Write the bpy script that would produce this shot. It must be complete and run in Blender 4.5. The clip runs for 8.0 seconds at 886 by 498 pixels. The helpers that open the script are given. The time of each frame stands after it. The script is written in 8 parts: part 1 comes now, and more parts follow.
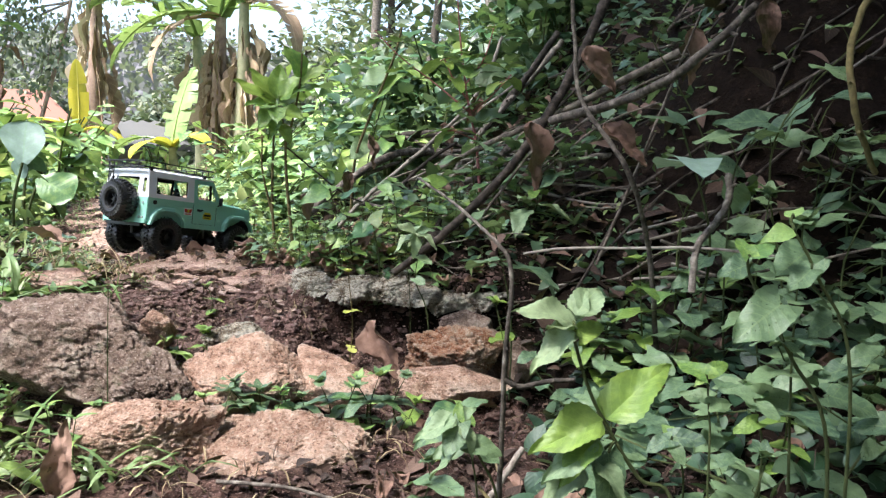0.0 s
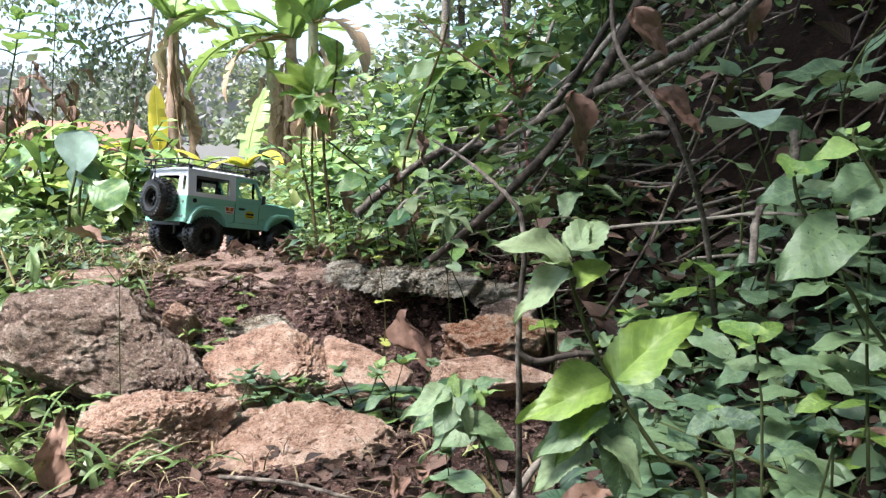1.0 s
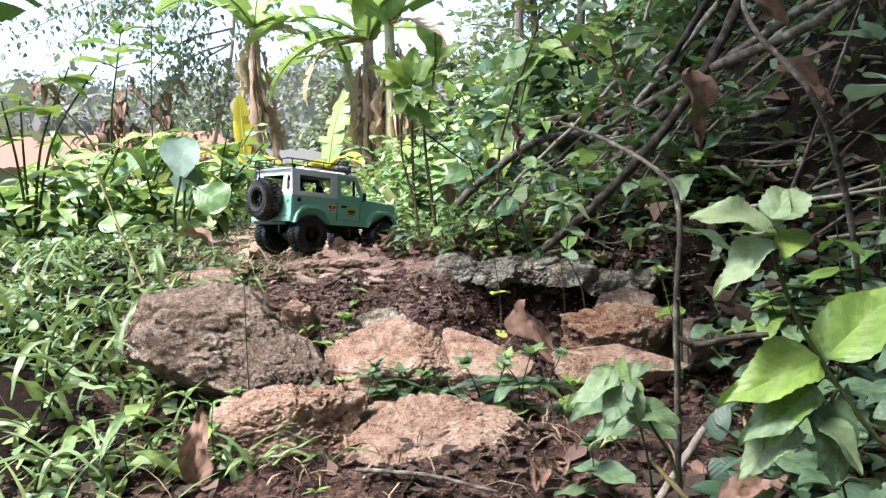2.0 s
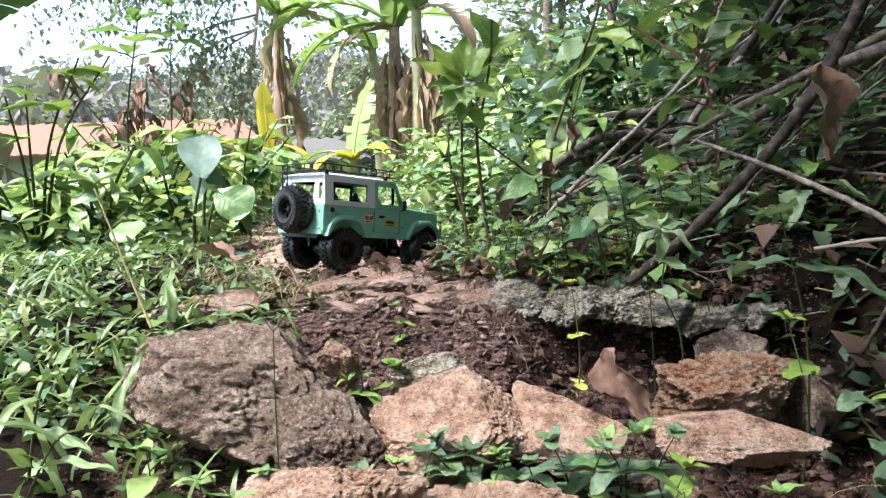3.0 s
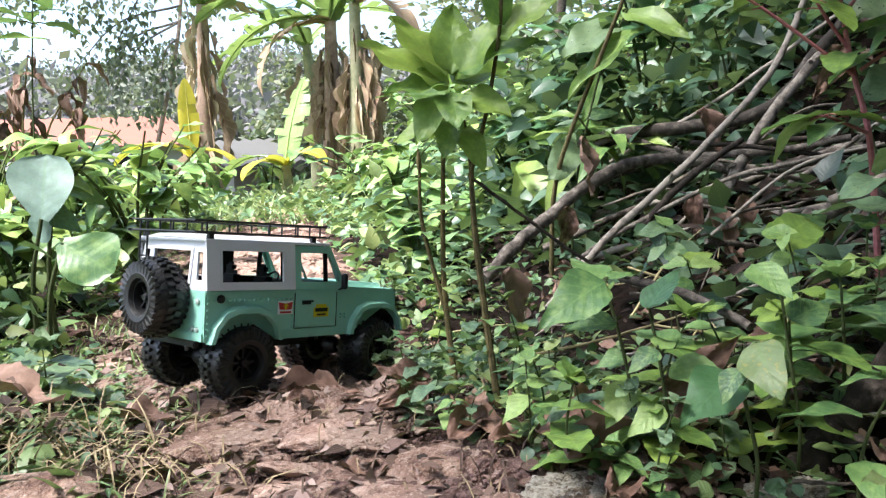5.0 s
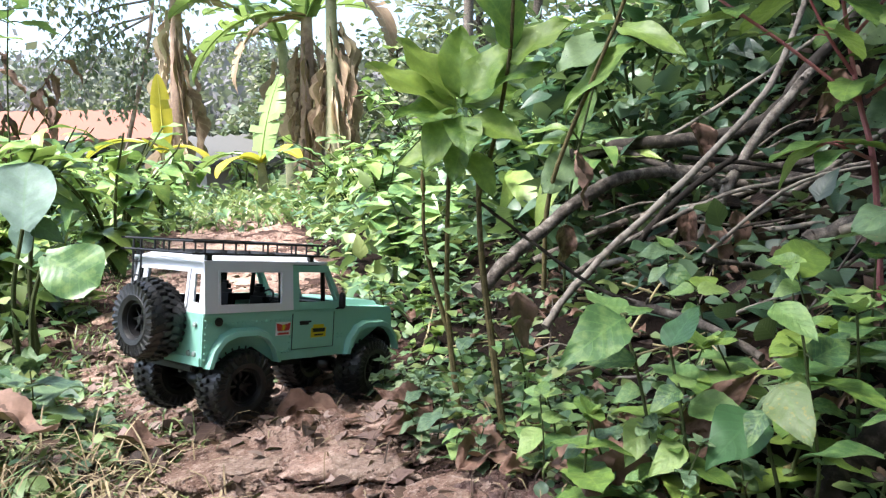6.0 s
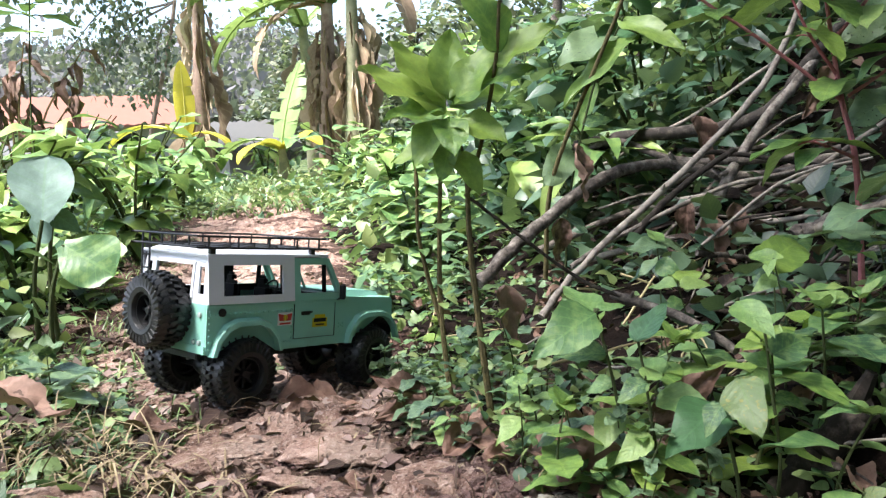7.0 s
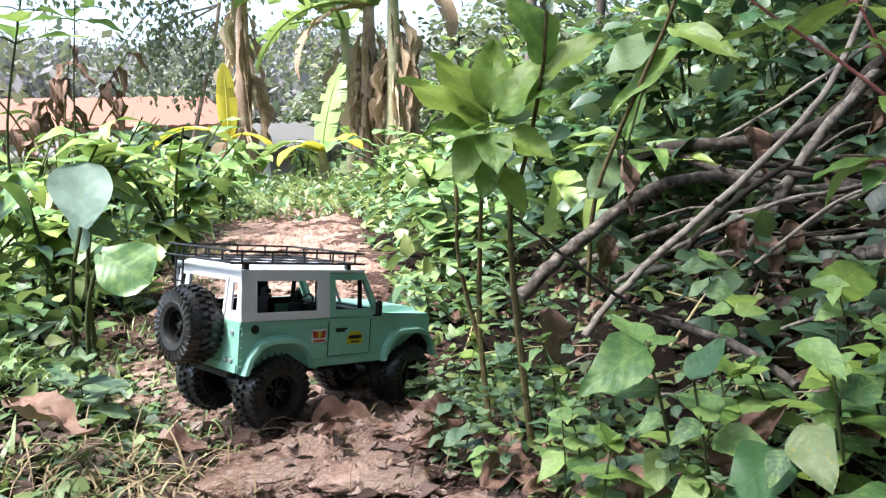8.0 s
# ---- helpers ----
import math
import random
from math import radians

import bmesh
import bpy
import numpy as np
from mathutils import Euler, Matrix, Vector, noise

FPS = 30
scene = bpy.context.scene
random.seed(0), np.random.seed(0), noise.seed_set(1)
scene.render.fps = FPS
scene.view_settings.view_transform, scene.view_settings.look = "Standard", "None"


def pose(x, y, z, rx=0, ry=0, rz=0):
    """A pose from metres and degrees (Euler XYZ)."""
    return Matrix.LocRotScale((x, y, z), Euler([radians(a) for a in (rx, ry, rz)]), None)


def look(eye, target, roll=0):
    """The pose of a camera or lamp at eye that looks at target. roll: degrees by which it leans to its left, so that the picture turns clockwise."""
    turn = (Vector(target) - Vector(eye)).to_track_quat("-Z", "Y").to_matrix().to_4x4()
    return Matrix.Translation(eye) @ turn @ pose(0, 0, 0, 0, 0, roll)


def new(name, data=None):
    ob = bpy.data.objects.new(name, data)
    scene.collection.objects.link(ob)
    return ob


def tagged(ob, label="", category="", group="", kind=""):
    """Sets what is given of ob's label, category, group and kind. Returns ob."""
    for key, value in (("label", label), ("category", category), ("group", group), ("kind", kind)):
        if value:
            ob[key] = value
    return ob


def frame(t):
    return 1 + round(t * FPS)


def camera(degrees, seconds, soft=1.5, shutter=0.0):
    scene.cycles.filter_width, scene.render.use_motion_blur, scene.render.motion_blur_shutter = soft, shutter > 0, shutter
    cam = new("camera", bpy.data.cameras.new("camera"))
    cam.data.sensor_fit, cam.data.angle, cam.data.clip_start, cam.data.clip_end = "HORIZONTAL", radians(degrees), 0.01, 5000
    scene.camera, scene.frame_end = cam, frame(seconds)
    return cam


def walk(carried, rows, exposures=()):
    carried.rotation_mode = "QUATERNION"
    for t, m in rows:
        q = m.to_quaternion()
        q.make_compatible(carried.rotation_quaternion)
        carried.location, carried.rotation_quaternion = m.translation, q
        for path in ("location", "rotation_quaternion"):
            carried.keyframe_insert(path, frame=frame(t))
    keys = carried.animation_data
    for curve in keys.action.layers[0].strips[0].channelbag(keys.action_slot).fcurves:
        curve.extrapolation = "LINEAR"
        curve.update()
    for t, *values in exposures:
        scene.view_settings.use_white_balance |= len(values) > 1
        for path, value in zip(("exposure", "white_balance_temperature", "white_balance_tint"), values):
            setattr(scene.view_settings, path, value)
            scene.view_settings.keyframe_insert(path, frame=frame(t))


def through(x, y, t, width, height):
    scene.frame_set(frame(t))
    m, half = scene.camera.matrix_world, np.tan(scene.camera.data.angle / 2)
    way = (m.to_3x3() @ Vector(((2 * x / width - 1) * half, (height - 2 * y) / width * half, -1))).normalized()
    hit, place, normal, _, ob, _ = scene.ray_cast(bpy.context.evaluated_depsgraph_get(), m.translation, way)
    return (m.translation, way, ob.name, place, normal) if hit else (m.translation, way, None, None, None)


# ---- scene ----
cam = camera(58.4, 8.0, soft=1.3)
PATH = [
    (0, (0.0292, 0.0082, 0.3604), (0.0164, 2.3353, 0.1205), -0.5),
    (0.5, (0.0433, 0.0737, 0.3288), (-0.0526, 2.402, 0.1264), -1.7),
    (1, (0.0819, 0.0889, 0.3065), (-0.1615, 2.409, 0.124), -2.4),
    (1.5, (0.0538, 0.1006, 0.2995), (-0.3112, 2.4055, 0.1252), -3.7),
    (2, (0.0316, 0.0971, 0.2995), (-0.4364, 2.3833, 0.1217), -4.7),
    (2.2, (0.0246, 0.1111, 0.3007), (-0.4797, 2.3891, 0.1228), -4.9),
    (3.3, (-0.076, 0.3416, 0.3463), (-0.6084, 2.6091, 0.1123), -4.5),
    (3.5, (-0.0877, 0.3966, 0.3463), (-0.5967, 2.6664, 0.0948), -4.5),
    (4, (-0.11, 0.5394, 0.3592), (-0.5967, 2.8138, 0.0994), -4.7),
    (4.5, (-0.1427, 0.6985, 0.3955), (-0.6107, 2.98, 0.1743), -4.8),
    (5, (-0.186, 0.7675, 0.4048), (-0.5394, 3.0701, 0.179), -4.3),
    (5.2, (-0.1989, 0.7792, 0.4177), (-0.4972, 3.0888, 0.1825), -3.8),
    (6.3, (-0.2153, 0.7734, 0.4306), (-0.4879, 3.0841, 0.1813), -3.8),
    (6.5, (-0.2083, 0.7546, 0.4294), (-0.4996, 3.0607, 0.1603), -4.1),
    (7, (-0.1825, 0.7535, 0.4411), (-0.5253, 3.0514, 0.1568), -3.9),
    (7.5, (-0.1837, 0.7757, 0.4516), (-0.5827, 3.0654, 0.172), -3.6),
    (8, (-0.1884, 0.7851, 0.4528), (-0.6412, 3.0642, 0.1813), -3.4),
]
walk(cam, [(t, look(eye, target, roll)) for t, eye, target, roll in PATH])

# ---- light ----
world = bpy.data.worlds.new("sky")
scene.world = world
world.use_nodes = True
wn = world.node_tree
sky = wn.nodes.new("ShaderNodeTexSky")
sky.sky_type = "NISHITA"
sky.sun_disc = False
sky.sun_elevation, sky.sun_rotation = radians(64), radians(-124)
sky.air_density, sky.dust_density, sky.ozone_density = 1.0, 2.5, 1.2
wn.links.new(sky.outputs["Color"], wn.nodes["Background"].inputs["Color"])
wn.nodes["Background"].inputs["Strength"].default_value = 0.082
sun = new("sun", bpy.data.lights.new("sun", "SUN"))
sun.data.energy, sun.data.angle, sun.data.color = 3.15, radians(16), (1.0, 0.99, 0.985)
sun.matrix_world = look((-3.2, -1.0, 8.0), (0, 1.2, 0))
scene.view_settings.exposure = 2.62


# ---- helpers of this scene ----
def rotz(a):
    return Matrix.Rotation(a, 4, "Z")


class Geo:
    """Gathers vertices and faces of one mesh."""

    def __init__(self):
        self.v, self.f, self.uv = [], [], []

    def add(self, verts, faces, uvs=None):
        n = len(self.v)
        self.v += [tuple(p) for p in verts]
        self.f += [tuple(i + n for i in q) for q in faces]
        self.uv += uvs if uvs else [(0.5, 0.5)] * len(verts)
        return self

    def tube(self, points, radii, sides=8, close=False):
        pts = [Vector(p) for p in points]
        k = len(pts)
        rad = list(radii) if hasattr(radii, "__len__") else [radii] * k
        rings, up, verts, faces = [], Vector((0.13, 0.21, 0.97)), [], []
        for i, p in enumerate(pts):
            if close:
                d = pts[(i + 1) % k] - pts[i - 1]
            else:
                d = pts[min(i + 1, k - 1)] - pts[max(i - 1, 0)]
            d.normalize()
            if abs(d.dot(up)) > 0.95:
                up = Vector((0.9, 0.3, 0.1))
            side = d.cross(up).normalized()
            up = side.cross(d).normalized()
            for j in range(sides):
                a = math.tau * j / sides
                verts.append(p + (side * math.cos(a) + up * math.sin(a)) * rad[i])
        for i in range(k if close else k - 1):
            for j in range(sides):
                a, b = i * sides, ((i + 1) % k) * sides
                faces.append((a + j, a + (j + 1) % sides, b + (j + 1) % sides, b + j))
        if not close:
            faces.append(tuple(range(sides - 1, -1, -1)))
            faces.append(tuple(range((k - 1) * sides, k * sides)))
        return self.add(verts, faces)

    def box(self, lo, hi, bevel=0.0, m=None):
        bm = bmesh.new()
        bmesh.ops.create_cube(bm, size=1)
        for v in bm.verts:
            v.co = Vector([(lo[i] + hi[i]) / 2 + v.co[i] * (hi[i] - lo[i]) for i in range(3)])
        if bevel:
            bmesh.ops.bevel(bm, geom=bm.edges[:], offset=bevel, segments=2, affect="EDGES")
        if m is not None:
            bm.transform(m)
        bm.verts.index_update()
        self.add([v.co for v in bm.verts], [[v.index for v in f.verts] for f in bm.faces])
        bm.free()
        return self

    def prism(self, outline, axis, lo, hi):
        """A polygon, given in the two other axes, extruded along an axis."""
        bm = bmesh.new()
        rest = [i for i in range(3) if i != axis]

        def point(p, d):
            c = [0, 0, 0]
            c[rest[0]], c[rest[1]], c[axis] = p[0], p[1], d
            return bm.verts.new(c)

        a, b = [point(p, lo) for p in outline], [point(p, hi) for p in outline]
        k = len(outline)
        caps = [bm.faces.new(a), bm.faces.new(b[::-1])]
        for i in range(k):
            bm.faces.new((a[i], b[i], b[(i + 1) % k], a[(i + 1) % k]))
        bmesh.ops.triangulate(bm, faces=caps)
        bmesh.ops.recalc_face_normals(bm, faces=bm.faces[:])
        bm.verts.index_update()
        self.add([v.co for v in bm.verts], [[v.index for v in f.verts] for f in bm.faces])
        bm.free()
        return self

    def lathe(self, profile, axis_point, sides=32, axis="Y"):
        """Revolves a closed profile of (radius, offset along the axis)."""
        verts, faces, k = [], [], len(profile)
        for s in range(sides):
            a = math.tau * s / sides
            for r, o in profile:
                p = (r * math.cos(a), o, r * math.sin(a)) if axis == "Y" else (o, r * math.cos(a), r * math.sin(a))
                verts.append(Vector(axis_point) + Vector(p))
        for s in range(sides):
            for i in range(k):
                a, b = s * k, ((s + 1) % sides) * k
                faces.append((a + i, a + (i + 1) % k, b + (i + 1) % k, b + i))
        return self.add(verts, faces)

    def mesh(self, name, smooth=True):
        me = bpy.data.meshes.new(name)
        me.from_pydata([tuple(p) for p in self.v], [], self.f)
        layer = me.uv_layers.new(name="UVMap")
        idx = np.empty(len(me.loops), dtype=np.int64)
        me.loops.foreach_get("vertex_index", idx)
        layer.data.foreach_set("uv", np.array(self.uv, dtype=np.float32)[idx].ravel())
        me.polygons.foreach_set("use_smooth", [smooth] * len(me.polygons))
        if smooth:
            me.set_sharp_from_angle(angle=radians(42))
        me.validate()
        return me


def smooth_by_angle(me, degrees=35):
    bm = bmesh.new()
    bm.from_mesh(me)
    bmesh.ops.recalc_face_normals(bm, faces=bm.faces[:])
    for e in bm.edges:
        e.smooth = len(e.link_faces) == 2 and e.calc_face_angle(0) < radians(degrees)
    bm.to_mesh(me)
    bm.free()
    return me


def part(name, data, material, parent=None, label="", m=None):
    """One mesh object under a thing or a part."""
    me = data.mesh(name) if isinstance(data, Geo) else data
    if not me.materials:
        me.materials.append(material)
    ob = new(name, me)
    ob.parent = parent
    if m is not None:
        ob.matrix_basis = m
    return tagged(ob, label)


def thing(name, m, label, category, group=""):
    ob = new(name)
    ob.empty_display_size = 0.02
    ob.matrix_basis = m
    return tagged(ob, label, category, group)


def curve(points, n=6):
    """A smooth run of points through the given ones."""
    p = [Vector(q) for q in points]
    p = [p[0] * 2 - p[1]] + p + [p[-1] * 2 - p[-2]]
    out = []
    for i in range(1, len(p) - 2):
        a, b, c, d = p[i - 1:i + 3]
        for j in range(n):
            t = j / n
            out.append(0.5 * (2 * b + (c - a) * t + (2 * a - 5 * b + 4 * c - d) * t * t + (3 * b - a - 3 * c + d) * t ** 3))
    return out + [p[-2]]


def taper(n, r0, r1):
    return [r0 + (r1 - r0) * i / (n - 1) for i in range(n)]


def orient(base, direction, up=(0, 0, 1), size=1.0):
    """A pose with y along direction and z towards up."""
    y = Vector(direction).normalized()
    u = Vector(up)
    if abs(y.dot(u.normalized())) > 0.98:
        u = Vector((0.7, -0.7, 0.1))
    x = y.cross(u).normalized()
    z = x.cross(y)
    m = Matrix((x, y, z)).transposed().to_4x4()
    return Matrix.Translation(base) @ m @ Matrix.Diagonal((size, size, size, 1))


def hash2(i, j, seed):
    n = np.sin(i * 127.1 + j * 311.7 + seed * 74.7) * 43758.5453
    return n - np.floor(n)


def vnoise(x, y, seed=0):
    """Smooth value noise from -1 to 1 on arrays."""
    i, j = np.floor(x), np.floor(y)
    u, v = x - i, y - j
    u, v = u * u * (3 - 2 * u), v * v * (3 - 2 * v)
    a, b = hash2(i, j, seed), hash2(i + 1, j, seed)
    c, d = hash2(i, j + 1, seed), hash2(i + 1, j + 1, seed)
    return 2 * (a * (1 - u) * (1 - v) + b * u * (1 - v) + c * (1 - u) * v + d * u * v) - 1


def step(a, b, x):
    t = np.clip((x - a) / (b - a), 0, 1)
    return t * t * (3 - 2 * t)


# ---- materials ----
def material(name, rough=0.6, spec=0.4):
    m = bpy.data.materials.new(name)
    m.use_nodes = True
    b = m.node_tree.nodes["Principled BSDF"]
    b.inputs["Roughness"].default_value = rough
    b.inputs["Specular IOR Level"].default_value = spec
    return m, m.node_tree, b


def node(nt, kind, **values):
    n = nt.nodes.new(kind)
    for key, value in values.items():
        n.inputs[key].default_value = value
    return n


def ramp(nt, source, stops):
    r = nt.nodes.new("ShaderNodeValToRGB")
    while len(r.color_ramp.elements) < len(stops):
        r.color_ramp.elements.new(0.5)
    for e, (p, c) in zip(r.color_ramp.elements, stops):
        e.position, e.color = p, (*c, 1)
    nt.links.new(source, r.inputs["Fac"])
    return r.outputs["Color"]


def noise_tex(nt, scale, detail=6, rough=0.6, coord="Object"):
    tc = nt.nodes.new("ShaderNodeTexCoord")
    n = node(nt, "ShaderNodeTexNoise", Scale=scale, Detail=detail, Roughness=rough)
    nt.links.new(tc.outputs[coord], n.inputs["Vector"])
    return n.outputs["Fac"]


def mix(nt, fac, a, b, blend="MIX"):
    n = nt.nodes.new("ShaderNodeMix")
    n.data_type, n.blend_type = "RGBA", blend
    for key, value in ((0, fac), (6, a), (7, b)):
        if hasattr(value, "is_output"):
            nt.links.new(value, n.inputs[key])
        elif key == 0:
            n.inputs[0].default_value = value
        else:
            n.inputs[key].default_value = (*value, 1)
    return n.outputs[2]


def maths(nt, op, a, b=0.0, c=0.0):
    n = nt.nodes.new("ShaderNodeMath")
    n.operation = op
    for i, value in enumerate((a, b, c)):
        if hasattr(value, "is_output"):
            nt.links.new(value, n.inputs[i])
        else:
            n.inputs[i].default_value = value
    return n.outputs[0]


def bump(nt, b, height, strength, distance):
    n = node(nt, "ShaderNodeBump", Strength=strength, Distance=distance)
    nt.links.new(height, n.inputs["Height"])
    nt.links.new(n.outputs["Normal"], b.inputs["Normal"])


def leaf_material(name, colours, vein, island=False, rough=0.36, through=0.35, spots=None, veins=7.0, holes=0.0):
    """A leaf: colour by leaf, mottling, lighter veins, and light passing through."""
    colours = [(1.2 * r_ + 0.005, 0.95 * g_, 1.4 * b_ + 0.014) if g_ > 1.2 * r_ else (r_, g_, b_) for r_, g_, b_ in colours]
    m, nt, b = material(name, rough + 0.06, 0.45)
    if island:
        pick = nt.nodes.new("ShaderNodeNewGeometry").outputs["Random Per Island"]
    else:
        pick = nt.nodes.new("ShaderNodeObjectInfo").outputs["Random"]
    k = len(colours)
    col = ramp(nt, pick, [(i / (k - 1), c) for i, c in enumerate(colours)])
    mott = step_node(nt, noise_tex(nt, 30 if not island else 9, 5, 0.65), 0.38, 0.66)
    col = mix(nt, maths(nt, "MULTIPLY", mott, 0.2), col, tuple(0.55 * v for v in colours[0]))
    if not island:
        broad = noise_tex(nt, 5, 3)
        col = mix(nt, maths(nt, "MULTIPLY", step_node(nt, broad, 0.45, 0.7), 0.45), col, tuple(1.5 * v for v in colours[-1]))
    uv = nt.nodes.new("ShaderNodeUVMap")
    sep = nt.nodes.new("ShaderNodeSeparateXYZ")
    nt.links.new(uv.outputs["UV"], sep.inputs[0])
    off = maths(nt, "ABSOLUTE", maths(nt, "SUBTRACT", sep.outputs[0], 0.5))
    rib = maths(nt, "LESS_THAN", off, 0.022)
    run = maths(nt, "FRACT", maths(nt, "MULTIPLY", maths(nt, "SUBTRACT", sep.outputs[1], maths(nt, "MULTIPLY", off, 0.55)), veins))
    lines = maths(nt, "LESS_THAN", maths(nt, "ABSOLUTE", maths(nt, "SUBTRACT", run, 0.5)), 0.06)
    both = maths(nt, "MAXIMUM", rib, maths(nt, "MULTIPLY", lines, 0.75))
    col = mix(nt, maths(nt, "MULTIPLY", both, 0.2 if island else 0.36), col, vein)
    if spots:
        s = noise_tex(nt, spots[0], 3, 0.5)
        col = mix(nt, maths(nt, "GREATER_THAN", s, spots[1]), col, spots[2])
    nt.links.new(col, b.inputs["Base Color"])
    quilt = maths(nt, "ADD", maths(nt, "MULTIPLY", maths(nt, "ABSOLUTE", maths(nt, "SUBTRACT", run, 0.5)), -0.5), maths(nt, "MULTIPLY", mott, 0.12))
    bump(nt, b, quilt, 0.4, 0.002)
    t = nt.nodes.new("ShaderNodeBsdfTranslucent")
    nt.links.new(mix(nt, 0.35, col, (0.3, 0.42, 0.08)), t.inputs["Color"])
    mx = node(nt, "ShaderNodeMixShader", Fac=through * 0.65)
    nt.links.new(b.outputs[0], mx.inputs[1])
    nt.links.new(t.outputs[0], mx.inputs[2])
    last = mx.outputs[0]
    if holes:
        gap = noise_tex(nt, 26, 2, 0.4)
        hx = nt.nodes.new("ShaderNodeMixShader")
        nt.links.new(maths(nt, "GREATER_THAN", gap, holes), hx.inputs[0])
        nt.links.new(last, hx.inputs[1])
        nt.links.new(nt.nodes.new("ShaderNodeBsdfTransparent").outputs[0], hx.inputs[2])
        last = hx.outputs[0]
    nt.links.new(last, nt.nodes["Material Output"].inputs["Surface"])
    return m


def stone_material(name, stops, scale, moss=None, bumpy=1.0):
    """Weathered limestone: broad stains, mid-sized patches, grain, pits, pale worn edges and darker dents."""
    m, nt, b = material(name, 0.9, 0.2)
    broad, big, fine = noise_tex(nt, scale * 0.45, 4, 0.55), noise_tex(nt, scale * 1.5, 7, 0.65), noise_tex(nt, scale * 9, 5, 0.7)
    both = maths(nt, "ADD", maths(nt, "MULTIPLY", broad, 0.34), maths(nt, "ADD", maths(nt, "MULTIPLY", big, 0.40), maths(nt, "MULTIPLY", fine, 0.26)))
    col = ramp(nt, both, [(0.49 + (p_ - 0.52) * 0.5, c_) for p_, c_ in stops])
    tone = maths(nt, "MULTIPLY_ADD", nt.nodes.new("ShaderNodeObjectInfo").outputs["Random"], 0.4, 0.82)
    hsv = node(nt, "ShaderNodeHueSaturation")
    nt.links.new(tone, hsv.inputs["Value"])
    nt.links.new(col, hsv.inputs["Color"])
    col = hsv.outputs[0]
    convexity = nt.nodes.new("ShaderNodeNewGeometry").outputs["Pointiness"]
    col = mix(nt, maths(nt, "MULTIPLY", step_node(nt, convexity, 0.51, 0.58), 0.28), col, tuple(min(0.8, 1.25 * v + 0.04) for v in stops[-1][1]))
    col = mix(nt, maths(nt, "MULTIPLY", step_node(nt, convexity, 0.485, 0.43), 0.7), col, tuple(0.8 * v for v in stops[0][1]))
    pits = noise_tex(nt, scale * 10, 4, 0.7)
    col = mix(nt, maths(nt, "MULTIPLY", step_node(nt, pits, 0.57, 0.66), 0.8), col, (0.05, 0.032, 0.026))
    grains = noise_tex(nt, scale * 16, 3, 0.6)
    col = mix(nt, maths(nt, "MULTIPLY", step_node(nt, grains, 0.6, 0.68), 0.55), col, tuple(min(0.85, 1.2 * v + 0.08) for v in stops[-1][1]))
    stain = noise_tex(nt, scale * 0.9, 6, 0.7)
    col = mix(nt, maths(nt, "MULTIPLY", step_node(nt, stain, 0.53, 0.64), 0.42), col, stops[0][1])
    streak = nt.nodes.new("ShaderNodeMapping")
    nt.links.new(nt.nodes.new("ShaderNodeTexCoord").outputs["Object"], streak.inputs[0])
    streak.inputs["Scale"].default_value = (1.0, 1.0, 0.16)
    scratch = node(nt, "ShaderNodeTexNoise", Scale=scale * 4.5, Detail=4.0, Roughness=0.6)
    nt.links.new(streak.outputs[0], scratch.inputs["Vector"])
    col = mix(nt, maths(nt, "MULTIPLY", step_node(nt, scratch.outputs[0], 0.58, 0.66), 0.4), col, tuple(min(0.85, 1.15 * v + 0.05) for v in stops[-1][1]))
    if moss:
        g = noise_tex(nt, scale * 1.6, 5, 0.7)
        col = mix(nt, maths(nt, "MULTIPLY", step_node(nt, g, 0.57, 0.7), 0.65), col, moss)
    nt.links.new(col, b.inputs["Base Color"])
    rough = maths(nt, "ADD", maths(nt, "ADD", maths(nt, "MULTIPLY", fine, 1.2), maths(nt, "MULTIPLY", big, 1.3)), maths(nt, "MULTIPLY", pits, -0.7))
    bump(nt, b, rough, 1.0, 0.008 * bumpy)
    return m


def step_node(nt, value, a, b):
    n = node(nt, "ShaderNodeMapRange")
    nt.links.new(value, n.inputs[0])
    n.inputs[1].default_value, n.inputs[2].default_value = a, b
    return n.outputs[0]


def plain_material(name, colour, rough, spec=0.4, metal=0.0, grain=400, amount=0.12, relief=0.0):
    m, nt, b = material(name, rough, spec)
    n = noise_tex(nt, grain, 4)
    dirt = noise_tex(nt, grain / 14, 5)
    col = mix(nt, maths(nt, "MULTIPLY", n, amount), colour, tuple(v * 0.6 for v in colour))
    col = mix(nt, maths(nt, "MULTIPLY", step_node(nt, dirt, 0.55, 0.8), amount), col, (0.16, 0.11, 0.08))
    nt.links.new(col, b.inputs["Base Color"])
    nt.links.new(maths(nt, "MULTIPLY_ADD", dirt, 0.3, rough - 0.15), b.inputs["Roughness"])
    b.inputs["Metallic"].default_value = metal
    if relief:
        bump(nt, b, n, 0.5, relief)
    return m


def bark_material(name, stops, scale=40):
    m, nt, b = material(name, 0.9, 0.2)
    tc = nt.nodes.new("ShaderNodeTexCoord")
    n = node(nt, "ShaderNodeTexNoise", Scale=scale, Detail=7, Roughness=0.7)
    nt.links.new(tc.outputs["Object"], n.inputs["Vector"])
    tone = maths(nt, "MULTIPLY_ADD", nt.nodes.new("ShaderNodeObjectInfo").outputs["Random"], 0.3, -0.15)
    nt.links.new(ramp(nt, maths(nt, "ADD", n.outputs["Fac"], tone), stops), b.inputs["Base Color"])
    bump(nt, b, n.outputs["Fac"], 0.8, 0.003)
    return m


